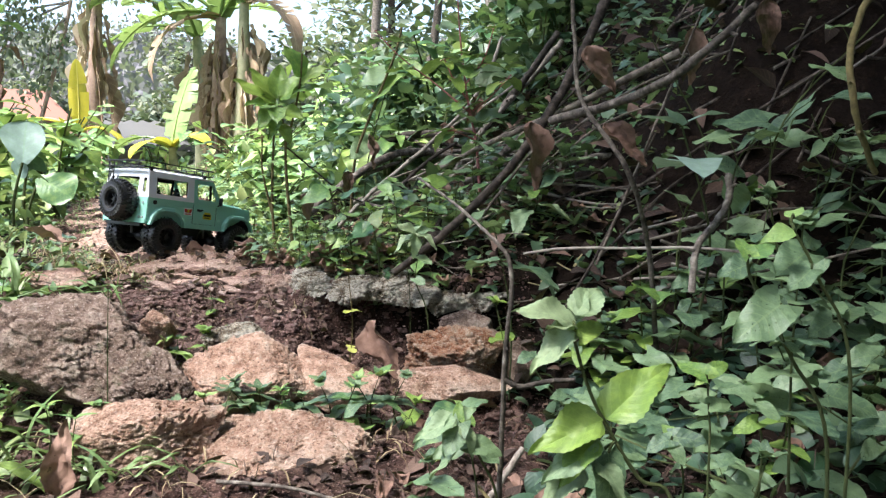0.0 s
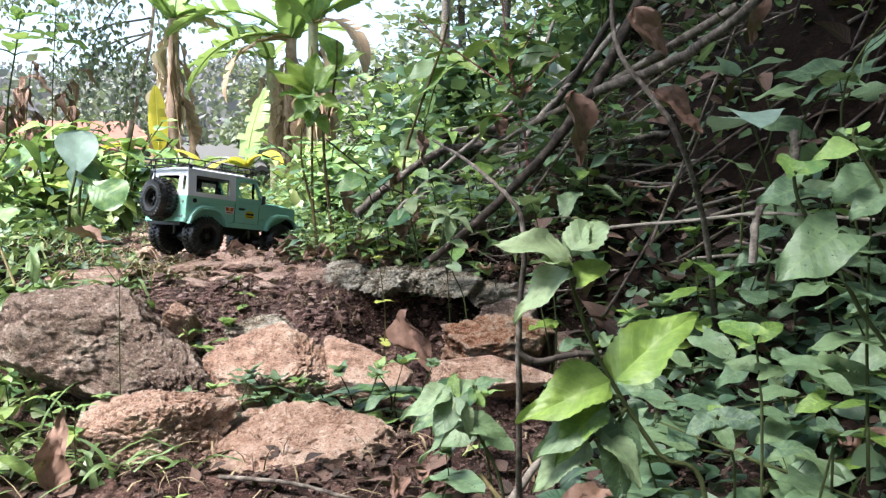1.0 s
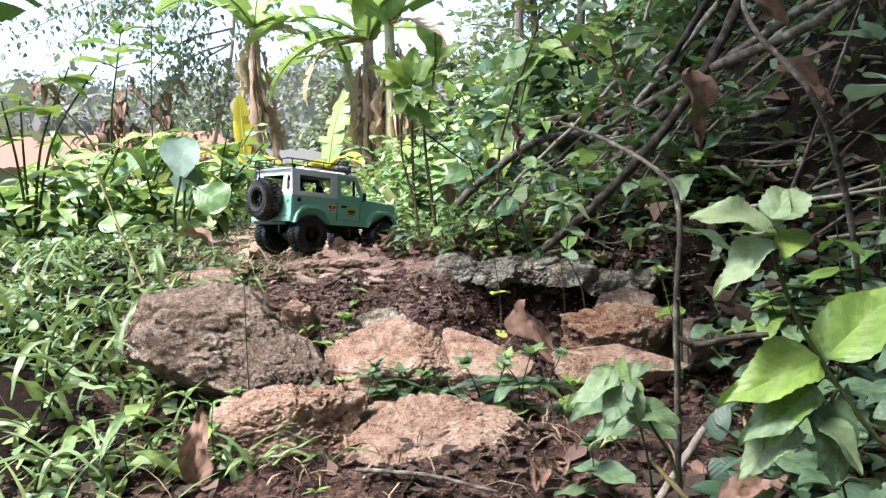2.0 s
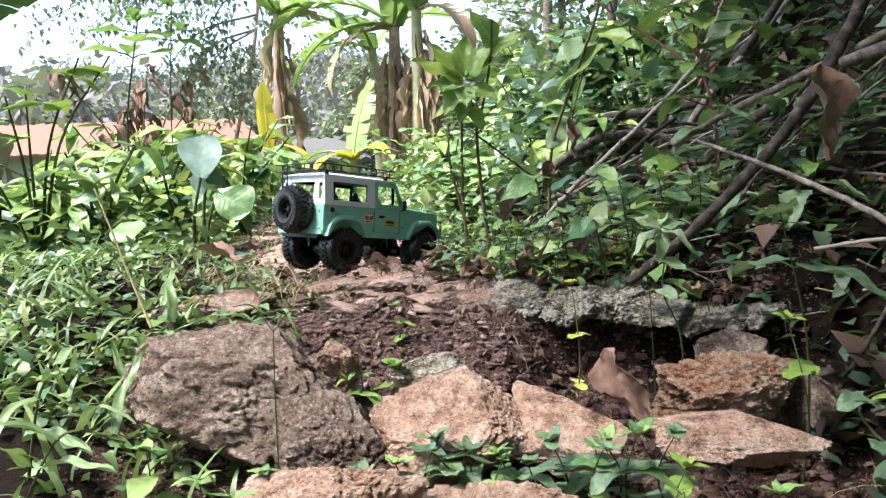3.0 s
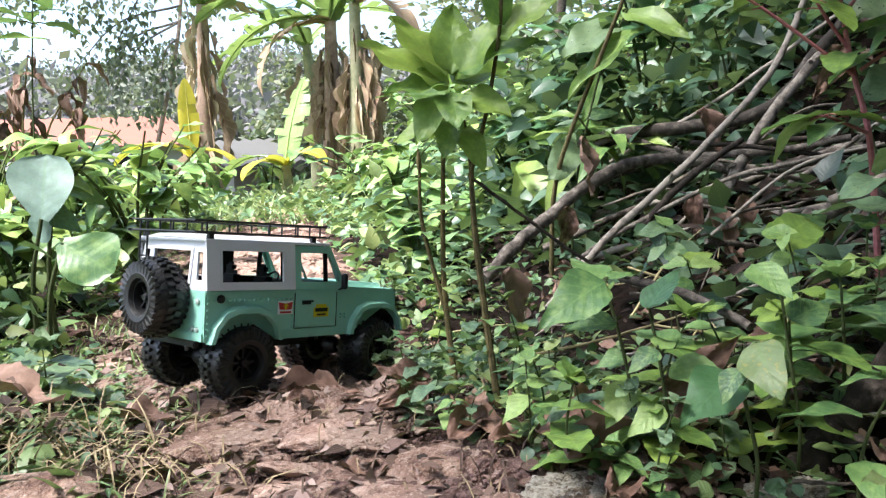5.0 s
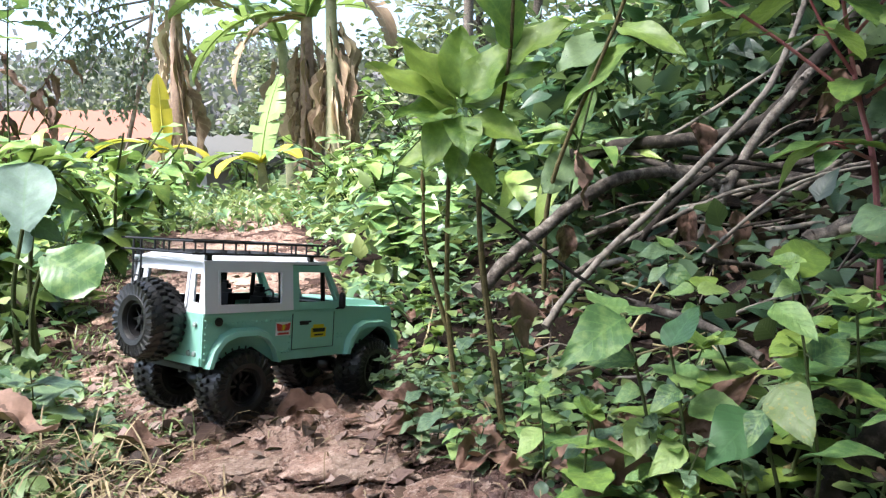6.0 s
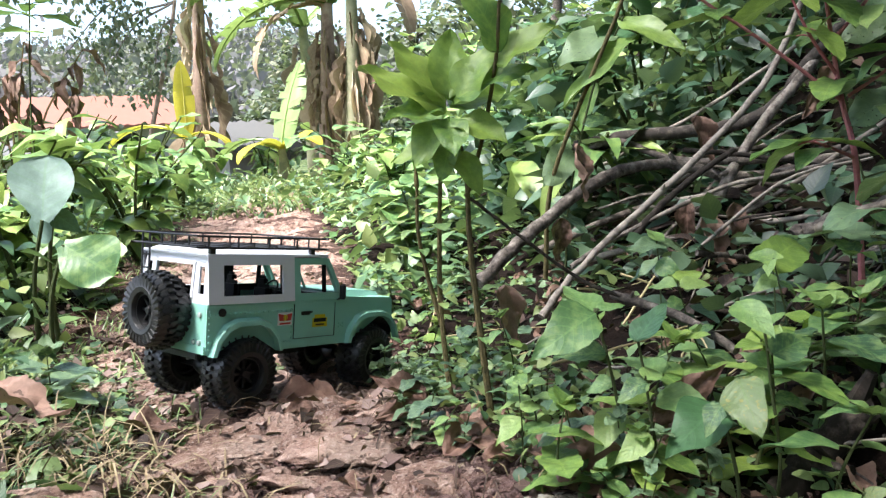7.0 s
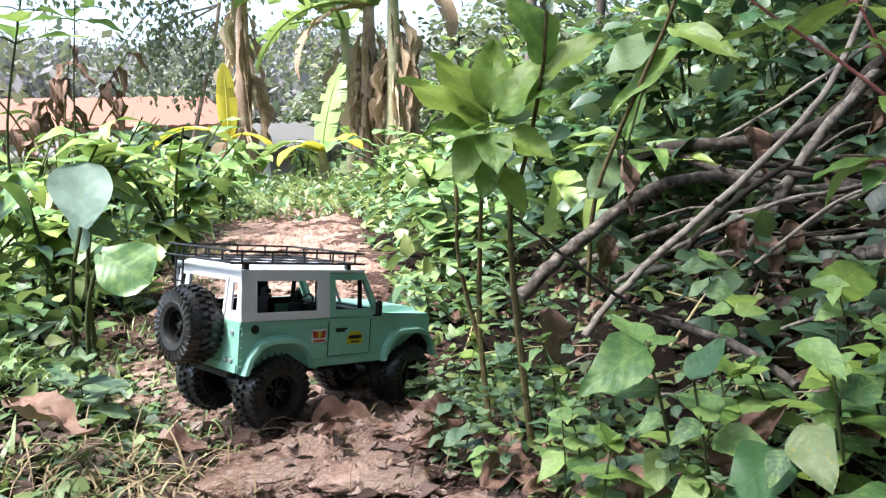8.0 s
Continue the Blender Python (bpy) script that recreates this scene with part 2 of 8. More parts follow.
HERB = leaf_material("herb_leaf", [(0.025, 0.09, 0.022), (0.075, 0.21, 0.04), (0.14, 0.31, 0.055), (0.22, 0.38, 0.07)], (0.2, 0.36, 0.11))
DARKHERB = leaf_material("dark_leaf", [(0.025, 0.095, 0.018), (0.045, 0.15, 0.03)], (0.09, 0.2, 0.08))
FADED = leaf_material("faded_leaf", [(0.10, 0.19, 0.04), (0.12, 0.20, 0.045)], (0.10, 0.2, 0.04), spots=(14, 0.6, (0.22, 0.22, 0.06)))
HEART = leaf_material("heart_leaf", [(0.035, 0.10, 0.036), (0.085, 0.185, 0.058), (0.14, 0.265, 0.078)], (0.23, 0.32, 0.14), holes=0.70)
PALE = leaf_material("pale_leaf", [(0.09, 0.20, 0.065), (0.15, 0.28, 0.09), (0.21, 0.34, 0.115)], (0.3, 0.4, 0.2), rough=0.5)
BRIGHT = leaf_material("bright_leaf", [(0.06, 0.17, 0.022), (0.12, 0.26, 0.03), (0.19, 0.34, 0.035)], (0.28, 0.4, 0.1))
SAP = leaf_material("sapling_leaf", [(0.07, 0.20, 0.022), (0.14, 0.30, 0.03), (0.22, 0.38, 0.04)], (0.22, 0.36, 0.08), through=0.5, spots=(120, 0.74, (0.12, 0.13, 0.03)))
TARO = leaf_material("taro_leaf", [(0.13, 0.26, 0.14), (0.17, 0.31, 0.17)], (0.17, 0.30, 0.17), rough=0.5, veins=5.0)
LIME = leaf_material("lime_leaf", [(0.42, 0.46, 0.09), (0.5, 0.52, 0.14)], (0.5, 0.55, 0.2), through=0.45)
SHRUB = leaf_material("shrub_leaf", [(0.055, 0.17, 0.032), (0.12, 0.28, 0.045), (0.22, 0.37, 0.055)], (0.2, 0.34, 0.1))
BANANA = leaf_material("banana_leaf", [(0.13, 0.27, 0.05), (0.2, 0.36, 0.08)], (0.3, 0.42, 0.12), through=0.45, veins=40)
YELLOW = leaf_material("yellow_leaf", [(0.45, 0.42, 0.03), (0.52, 0.42, 0.04)], (0.6, 0.55, 0.2), through=0.45, veins=40)
DRY = leaf_material("dry_leaf", [(0.075, 0.036, 0.024), (0.15, 0.08, 0.056), (0.25, 0.15, 0.11)], (0.17, 0.10, 0.075), rough=0.7, through=0.12, spots=(7, 0.66, (0.10, 0.055, 0.04)))
STRAW = leaf_material("straw_leaf", [(0.12, 0.07, 0.045), (0.30, 0.2, 0.13), (0.55, 0.45, 0.32), (0.22, 0.13, 0.09), (0.42, 0.33, 0.22)], (0.45, 0.36, 0.24), rough=0.8, through=0.2)
BLADE = leaf_material("broad_grass_blade", [(0.075, 0.16, 0.03), (0.12, 0.24, 0.05), (0.17, 0.30, 0.08)], (0.24, 0.36, 0.14), veins=1)
GRASS = leaf_material("grass_blade", [(0.07, 0.155, 0.03), (0.13, 0.25, 0.055), (0.22, 0.33, 0.085)], (0.2, 0.34, 0.1), island=True, veins=1)
COVER = leaf_material("ground_cover_leaf", [(0.03, 0.09, 0.025), (0.06, 0.17, 0.035), (0.13, 0.26, 0.055), (0.22, 0.33, 0.07)], (0.18, 0.3, 0.09), island=True)
# Darker copy of the cover leaf, with the bank's shade in its colour.
SHADEDCOVER = leaf_material("shaded_bank_leaf", [(0.012, 0.045, 0.015), (0.035, 0.11, 0.03), (0.10, 0.20, 0.07)], (0.12, 0.2, 0.07), island=True)
PALELITTER = leaf_material("pale_litter_leaf", [(0.10, 0.06, 0.05), (0.22, 0.15, 0.13), (0.33, 0.25, 0.22)], (0.3, 0.2, 0.13), island=True, rough=0.8, through=0.08)
LITTER = leaf_material("litter_leaf", [(0.018, 0.010, 0.008), (0.055, 0.030, 0.022), (0.15, 0.092, 0.07)], (0.3, 0.2, 0.13), island=True, rough=0.8, through=0.08)
# Haze put into the colour: far leaves are less saturated, the woods' greyed.
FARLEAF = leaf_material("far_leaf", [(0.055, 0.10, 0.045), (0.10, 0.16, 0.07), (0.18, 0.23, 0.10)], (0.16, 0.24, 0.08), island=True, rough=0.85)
HAZEDWOODLEAF = leaf_material("hazed_woods_leaf", [(0.09, 0.115, 0.08), (0.12, 0.145, 0.10), (0.16, 0.18, 0.125)], (0.16, 0.2, 0.1), island=True, rough=0.85)
STEM = bark_material("green_stem", [(0.2, (0.03, 0.046, 0.015)), (0.8, (0.09, 0.105, 0.042))], 120)
WOODY = bark_material("brown_stem", [(0.25, (0.06, 0.05, 0.025)), (0.75, (0.2, 0.16, 0.07))], 120)
REDSTEM = bark_material("red_stem", [(0.2, (0.22, 0.055, 0.065)), (0.8, (0.45, 0.18, 0.18))], 90)
BARK = bark_material("branch_bark", [(0.35, (0.04, 0.033, 0.028)), (0.5, (0.12, 0.10, 0.085)), (0.65, (0.27, 0.235, 0.20))], 70)
DARKBARK = bark_material("dark_bark", [(0.35, (0.02, 0.016, 0.013)), (0.52, (0.07, 0.055, 0.045)), (0.68, (0.2, 0.17, 0.14))], 70)
TRUNK = bark_material("banana_trunk", [(0.25, (0.16, 0.10, 0.08)), (0.5, (0.36, 0.26, 0.2)), (0.75, (0.55, 0.46, 0.36))], 9)
GREENTRUNK = bark_material("green_trunk", [(0.25, (0.14, 0.15, 0.09)), (0.5, (0.3, 0.3, 0.18)), (0.75, (0.5, 0.42, 0.3))], 8)
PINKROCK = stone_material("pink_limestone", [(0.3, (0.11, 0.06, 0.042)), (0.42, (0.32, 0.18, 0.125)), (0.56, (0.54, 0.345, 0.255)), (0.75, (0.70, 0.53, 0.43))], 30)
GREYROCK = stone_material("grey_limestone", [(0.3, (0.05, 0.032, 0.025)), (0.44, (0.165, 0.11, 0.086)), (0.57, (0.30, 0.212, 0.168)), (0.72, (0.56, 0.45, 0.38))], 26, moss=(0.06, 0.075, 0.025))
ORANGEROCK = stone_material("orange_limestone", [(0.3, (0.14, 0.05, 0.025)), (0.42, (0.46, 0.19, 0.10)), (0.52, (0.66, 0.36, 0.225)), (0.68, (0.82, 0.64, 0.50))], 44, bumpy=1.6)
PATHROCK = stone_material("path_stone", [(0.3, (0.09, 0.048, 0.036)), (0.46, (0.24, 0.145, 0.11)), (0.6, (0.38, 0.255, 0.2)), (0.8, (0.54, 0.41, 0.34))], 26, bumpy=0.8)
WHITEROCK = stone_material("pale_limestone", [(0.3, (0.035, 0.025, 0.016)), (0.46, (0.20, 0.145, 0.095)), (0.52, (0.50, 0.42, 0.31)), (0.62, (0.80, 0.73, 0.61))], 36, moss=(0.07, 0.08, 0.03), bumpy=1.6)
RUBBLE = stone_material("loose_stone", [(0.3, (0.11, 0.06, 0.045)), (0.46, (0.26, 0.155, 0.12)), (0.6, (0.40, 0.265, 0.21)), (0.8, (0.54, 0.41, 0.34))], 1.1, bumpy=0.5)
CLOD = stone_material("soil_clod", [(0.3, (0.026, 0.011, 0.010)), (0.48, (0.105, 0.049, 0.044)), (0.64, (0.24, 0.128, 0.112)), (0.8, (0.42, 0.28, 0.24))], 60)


def ground_material():
    m, nt, b = material("red_earth", 0.95, 0.15)
    big, mid, fine = noise_tex(nt, 2.2, 5), noise_tex(nt, 22, 6, 0.7), noise_tex(nt, 170, 5, 0.7)
    both = maths(nt, "ADD", maths(nt, "MULTIPLY", mid, 0.6), maths(nt, "MULTIPLY", fine, 0.4))
    soil = ramp(nt, both, [(0.38, (0.012, 0.007, 0.006)), (0.5, (0.055, 0.029, 0.023)), (0.57, (0.14, 0.08, 0.065)), (0.68, (0.32, 0.21, 0.17))])
    pale = ramp(nt, both, [(0.38, (0.02, 0.014, 0.009)), (0.52, (0.08, 0.055, 0.04)), (0.68, (0.2, 0.15, 0.11))])
    grit = noise_tex(nt, 420, 3, 0.6)
    nt.links.new(mix(nt, maths(nt, "MULTIPLY", step_node(nt, grit, 0.6, 0.68), 0.6), mix(nt, step_node(nt, big, 0.5, 0.7), soil, pale), (0.3, 0.21, 0.17)), b.inputs["Base Color"])
    bump(nt, b, maths(nt, "ADD", mid, maths(nt, "MULTIPLY", fine, 0.5)), 1.0, 0.02)
    return m


EARTH = ground_material()

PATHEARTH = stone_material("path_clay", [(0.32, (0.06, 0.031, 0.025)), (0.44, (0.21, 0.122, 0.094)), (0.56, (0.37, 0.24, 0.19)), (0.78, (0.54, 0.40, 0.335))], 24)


# Leaf mould taken near black: shade between the plants put into its colour.
def shaded_humus_material():
    m, nt, b = material("shaded_leaf_mould", 0.95, 0.1)
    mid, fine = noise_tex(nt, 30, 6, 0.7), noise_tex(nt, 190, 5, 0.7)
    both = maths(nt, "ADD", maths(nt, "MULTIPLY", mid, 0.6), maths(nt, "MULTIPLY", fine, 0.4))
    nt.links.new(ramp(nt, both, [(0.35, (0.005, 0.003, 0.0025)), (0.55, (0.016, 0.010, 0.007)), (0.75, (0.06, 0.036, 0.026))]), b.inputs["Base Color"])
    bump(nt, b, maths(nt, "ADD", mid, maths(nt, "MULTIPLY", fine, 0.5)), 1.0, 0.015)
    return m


SHADEDHUMUS = shaded_humus_material()


def meadow_material():
    m, nt, b = material("far_meadow", 0.95, 0.1)
    both = maths(nt, "ADD", maths(nt, "MULTIPLY", noise_tex(nt, 0.5, 6), 0.5), maths(nt, "MULTIPLY", noise_tex(nt, 4, 6, 0.7), 0.5))
    nt.links.new(ramp(nt, both, [(0.36, (0.04, 0.06, 0.025)), (0.5, (0.09, 0.12, 0.05)), (0.64, (0.17, 0.19, 0.10))]), b.inputs["Base Color"])
    bump(nt, b, both, 1.0, 0.3)
    return m


MEADOW = meadow_material()
STRAWBLADE = leaf_material("straw_blade", [(0.22, 0.16, 0.09), (0.36, 0.29, 0.17), (0.16, 0.10, 0.06)], (0.3, 0.25, 0.15), island=True, rough=0.8, through=0.1, veins=1)


# ---- ground ----
PATH_Y = [-4, 0, 0.5, 0.75, 0.9, 1.0, 1.1, 1.2, 1.28, 1.4, 1.5, 1.65, 1.8, 2.5, 4, 8, 20, 40]
PATH_Z = [-0.2, -0.05, 0.0, 0.03, 0.05, 0.085, 0.115, 0.15, 0.18, 0.188, 0.185, 0.16, 0.16, 0.175, 0.2, 0.28, 0.3, 0.4]


def path_mid(y):
    return np.interp(y, [0, 0.8, 1.2, 1.5, 1.75, 4.0, 8.0, 16], [-0.1, -0.15, -0.3, -0.45, -0.62, -1.48, -2.6, -4.6])


def right_edge(y):
    return np.interp(y, [0, 0.5, 1.0, 1.15, 1.3, 1.5, 1.75, 4.0, 8, 16], [0.03, 0.05, 0.12, 0.05, -0.2, -0.3, -0.4, -1.2, -2.3, -4.0])


def left_edge(y):
    return np.interp(y, [0, 0.6, 0.85, 1.0, 1.2, 1.5, 1.8, 4.0, 8, 16], [-0.2, -0.3, -0.4, -0.55, -0.55, -0.64, -0.90, -1.80, -3.1, -5.3])


def height(x, y, fine=True):
    """The ground's height at places given as arrays."""
    x, y = np.asarray(x, float), np.asarray(y, float)
    z = np.interp(y, PATH_Y, PATH_Z)
    z = z + 0.05 * step(0.0, 0.2, left_edge(y) - x) * step(0.7, 1.0, y) * step(3.0, 1.5, y)
    z = z - 0.078 * step(-0.2, -0.1, x) * step(1.235, 1.19, y) * step(0.9, 1.02, y) * step(0.25, 0.12, x)
    out = x - right_edge(y)
    z = z + 0.3 * np.clip(out - 0.14, 0, 1.6) * step(0.3, 0.9, y) * step(14, 8, y)
    z = z + 1.0 * np.clip(x - 0.3 + 0.14 * np.clip(y - 1.2, 0, 9), 0, 1.2) * step(0.95, 1.35, y) * step(9, 5, y)
    r = np.hypot(x, y)
    z = z + 0.185 * np.clip(r - 26, 0, 60) * (0.8 + 0.35 * vnoise(x / 22, y / 22, 3)) + 1.2 * vnoise(x / 9, y / 9, 4) * step(24, 40, r)
    near = step(9, 3, r)
    z = z + 0.018 * vnoise(x * 6, y * 6, 1) * near + 0.25 * vnoise(x / 3, y / 3, 2) * step(6, 14, r)
    if fine:
        z = z + near * (0.007 * vnoise(x * 22, y * 22, 5) + 0.004 * vnoise(x * 60, y * 60, 6))
    return z


def h(x, y):
    return float(height(np.array([x]), np.array([y]))[0])


def spread(a, b, fine, far, n):
    """Coordinates that are dense from a to b and thin out to far on both sides."""
    mid = np.arange(a, b, fine)
    g = np.geomspace(fine, far, n)
    return np.concatenate([a - g[::-1], mid, b + g])


def ground_sheet():
    xs, ys = spread(-1.3, 0.6, 0.011, 420, 75), spread(0.25, 2.3, 0.011, 420, 75)
    X, Y = np.meshgrid(xs, ys)
    Z = height(X, Y)
    nx, ny = len(xs), len(ys)
    me = bpy.data.meshes.new("ground")
    idx = np.arange(nx * ny).reshape(ny, nx)
    quads = np.stack([idx[:-1, :-1], idx[:-1, 1:], idx[1:, 1:], idx[1:, :-1]], -1).reshape(-1, 4)
    fill_mesh(me, np.stack([X, Y, Z], -1).reshape(-1, 3), quads)
    me.materials.append(EARTH)
    me.materials.append(SHADEDHUMUS)
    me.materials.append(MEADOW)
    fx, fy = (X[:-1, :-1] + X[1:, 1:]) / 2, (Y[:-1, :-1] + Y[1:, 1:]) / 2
    # The banks get the mould that carries plant shade in its colour.
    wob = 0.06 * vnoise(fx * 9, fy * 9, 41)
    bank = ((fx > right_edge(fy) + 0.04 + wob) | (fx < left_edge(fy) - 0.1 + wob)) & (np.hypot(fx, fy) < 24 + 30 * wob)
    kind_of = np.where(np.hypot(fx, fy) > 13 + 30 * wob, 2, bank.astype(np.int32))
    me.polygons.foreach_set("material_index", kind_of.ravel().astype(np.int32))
    return tagged(new("ground", me), "bare reddish earth path between weedy banks", "ground", kind="structure")


def fill_mesh(me, verts, quads, uvs=None):
    me.vertices.add(len(verts))
    me.vertices.foreach_set("co", np.asarray(verts, np.float32).ravel())
    k = quads.shape[1]
    me.loops.add(quads.size)
    me.loops.foreach_set("vertex_index", quads.astype(np.int32).ravel())
    me.polygons.add(len(quads))
    me.polygons.foreach_set("loop_start", np.arange(0, quads.size, k, dtype=np.int32))
    me.polygons.foreach_set("loop_total", np.full(len(quads), k, dtype=np.int32))
    me.polygons.foreach_set("use_smooth", np.ones(len(quads), dtype=bool))
    if uvs is not None:
        layer = me.uv_layers.new(name="UVMap")
        layer.data.foreach_set("uv", np.asarray(uvs, np.float32)[quads.ravel()].ravel())
    me.update(calc_edges=True)
    return me


ground = ground_sheet()


def plates(x, y, k, seed):
    """Broken plates: a level for each irregular cell, with cracks between the cells."""
    x = x * k + 0.5 * vnoise(x * k * 0.7, y * k * 0.7, seed + 1)
    y = y * k * 1.25 + 0.5 * vnoise(x * 0.7, y * k * 0.7, seed + 2)
    i, j = np.floor(x), np.floor(y)
    near, second, level = np.full(x.shape, 9.0), np.full(x.shape, 9.0), np.zeros(x.shape)
    for a in (-1, 0, 1):
        for b in (-1, 0, 1):
            px, py = i + a + hash2(i + a, j + b, seed), j + b + hash2(i + a, j + b, seed + 5)
            d = np.hypot(x - px, y - py)
            lev = hash2(i + a, j + b, seed + 9) + 0.35 * (x - px) * (hash2(i + a, j + b, seed + 11) - 0.5)
            closer = d < near
            second = np.where(closer, near, np.minimum(second, d))
            level = np.where(closer, lev, level)
            near = np.where(closer, d, near)
    return level * step(0.0, 0.07, second - near) - 0.2 * step(0.08, 0.0, second - near)


def path_sheet():
    """The trodden, stony surface of the path, sinking into the earth at its edges."""
    ys = np.concatenate([np.arange(1.25, 2.2, 0.004), np.geomspace(2.2, 9.0, 300)])
    us = np.linspace(0, 1, 130)
    U, Y = np.meshgrid(us, ys)
    wob = 0.05 * vnoise(Y * 9, U * 0 + 1, 31) + 0.02 * vnoise(Y * 30, U * 0, 32)
    X = (left_edge(Y) - 0.02) * (1 - U) + (right_edge(Y) + 0.03) * U + wob * (U * 2 - 1)
    rim = np.minimum(np.minimum(U, 1 - U) / 0.18, 1.0)
    flake = plates(X, Y, 11, 33) * 0.016 + plates(X, Y, 38, 36) * 0.0045 + 0.002 * vnoise(X * 110, Y * 110, 35)
    Z = height(X, Y) - 0.016 + 0.010 * rim + flake * (0.4 + 0.6 * rim) - 0.03 * step(1.32, 1.25, Y)
    car = step(0.16, 0.05, np.hypot(X + 0.48, Y - 1.58))
    Z = Z + 0.001 * car
    n = len(us)
    idx = np.arange(X.size).reshape(X.shape)
    quads = np.stack([idx[:-1, :-1], idx[:-1, 1:], idx[1:, 1:], idx[1:, :-1]], -1).reshape(-1, 4)
    me = fill_mesh(bpy.data.meshes.new("path"), np.stack([X, Y, Z], -1).reshape(-1, 3), quads)
    me.materials.append(PATHEARTH)
    return tagged(new("path", me), "trodden pinkish clay path with stone flakes", "path", kind="structure")


path_sheet()


# ---- leaves ----
def leaf_shape(kind, nl=9, nw=4):
    """Rows across a leaf one unit long: half width and setback of the edge."""
    rows = []
    for i in range(nl + 1):
        v = i / nl
        if kind == "blade":
            w = 0.085 * (1 - v) ** 0.55 * (0.6 + 0.4 * min(1, v * 4))
        elif kind == "lance":
            w = 0.155 * math.sin(math.pi * v ** 0.8) ** 0.85
        elif kind == "ovate":
            w = 0.335 * math.sin(math.pi * min(1, v ** 0.62)) ** 0.9 * (1 - 0.25 * v)
        elif kind == "sap":
            w = 0.31 * math.sin(math.pi * min(1, v ** 0.72)) ** 0.8 * (1 - 0.12 * v)
        elif kind == "nettle":
            w = 0.30 * math.sin(math.pi * min(1, v ** 0.62)) ** 0.8 * (1 - 0.25 * v)
        elif kind == "heart":
            w = 0.44 * (1 - v) ** 0.8 * (0.66 + 1.15 * v) if v > 0 else 0.24
        elif kind == "taro":
            w = 0.10 + 0.38 * math.sin(math.pi / 2 * v / 0.62) ** 1.1 if v < 0.62 else 0.48 * max(0.0, 1 - ((v - 0.62) / 0.38) ** 2) ** 0.5
        elif kind == "round":
            w = 0.42 * math.sin(math.pi * min(1, v * 0.98 + 0.02)) ** 0.55
        else:
            w = 0.045 * (1 - v) ** 0.5
        rows.append((v, w))
    return rows


def leaf_mesh(name, kind, mat, droop=0.2, fold=0.15, wave=0.02, tooth=0.0, nl=9, nw=4, twist=0.0, seed=0, curl=0.0, crumple=0.0):
    r = random.Random(seed)
    g = Geo()
    verts, uvs, faces = [], [], []
    lobe = {"heart": 0.26, "taro": 0.05}.get(kind, 0.0)
    ph = r.uniform(0, 6)
    for i, (v, w) in enumerate(leaf_shape(kind, nl)):
        w *= 1 - tooth * (i % 2)
        a = droop * v * 1.6
        for j in range(nw + 1):
            u = j / nw * 2 - 1
            y = v - lobe * abs(u) ** 1.3 * (1 - v) ** 2.2
            x = u * w * (1 + 0.12 * math.sin(ph + v * 5) * (1 if u > 0 else -1))
            z = fold * abs(x) + wave * math.sin(ph + v * 11 + u * 3) * abs(u)
            z += curl * w * w * u * u * 6
            if crumple:
                q = Vector((x * 7 + seed, v * 7, 0.3 * seed))
                z += crumple * noise.fractal(q, 0.8, 2.1, 3)
                x += crumple * 0.35 * noise.noise(q * 1.7) * abs(u)
            t = twist * v
            x, z = x * math.cos(t) - z * math.sin(t), x * math.sin(t) + z * math.cos(t)
            yy = math.sin(a) / a * v + (y - v) if abs(a) > 1e-4 else y
            zz = z - droop * 0.8 * v * v
            verts.append((x, yy, zz))
            uvs.append((j / nw, v))
    for i in range(nl):
        for j in range(nw):
            a = i * (nw + 1) + j
            faces.append((a, a + 1, a + nw + 2, a + nw + 1))
    g.add(verts, faces, uvs)
    me = g.mesh(name)
    me.materials.append(mat)
    return me


def leaf_set(name, kind, mat, n=4, **kw):
    out = []
    for i in range(n):
        k = dict(kw)
        k["droop"] = kw.get("droop", 0.2) * (0.5 + 0.4 * i)
        k["twist"] = kw.get("twist", 0.0) + (i - 1.5) * 0.14
        out.append(leaf_mesh(name, kind, mat, seed=i * 7 + 1, **k))
    return out


HERB_L = leaf_set("herb_leaf", "ovate", HERB, droop=0.3, fold=0.2, wave=0.025, tooth=0.05, nl=14)
HEART_L = leaf_set("heart_leaf", "heart", HEART, droop=0.25, fold=0.14, wave=0.05, tooth=0.04, nl=14, nw=6)
LONG_L = leaf_set("long_leaf", "lance", BRIGHT, droop=0.25, fold=0.3, wave=0.03, nl=14)
DARK_L = leaf_set("dark_leaf", "ovate", DARKHERB, droop=0.2, fold=0.15, wave=0.03, nl=14)
FADED_L = leaf_set("faded_leaf", "ovate", FADED, droop=0.2, fold=0.1, wave=0.04, nl=14)
BRIGHT_L = leaf_set("bright_leaf", "heart", BRIGHT, droop=0.25, fold=0.2, wave=0.03, tooth=0.06, nl=14)
SAP_L = leaf_set("sapling_leaf", "sap", SAP, droop=0.3, fold=0.28, wave=0.05, nl=14, nw=6)
NETTLE_L = leaf_set("toothed_leaf", "nettle", PALE, droop=0.35, fold=0.3, wave=0.05, tooth=0.09, nl=22, nw=6)
LIGHTNETTLE_L = leaf_set("toothed_leaf", "nettle", BRIGHT, droop=0.3, fold=0.45, wave=0.05, tooth=0.07, nl=22, nw=6)
TARO_L = leaf_set("taro_leaf", "taro", TARO, n=2, droop=0.2, fold=0.12, wave=0.02, nl=14, nw=8)
GREENTARO_L = leaf_set("taro_leaf", "taro", HERB, n=2, droop=0.2, fold=0.12, wave=0.03, nl=14, nw=8)
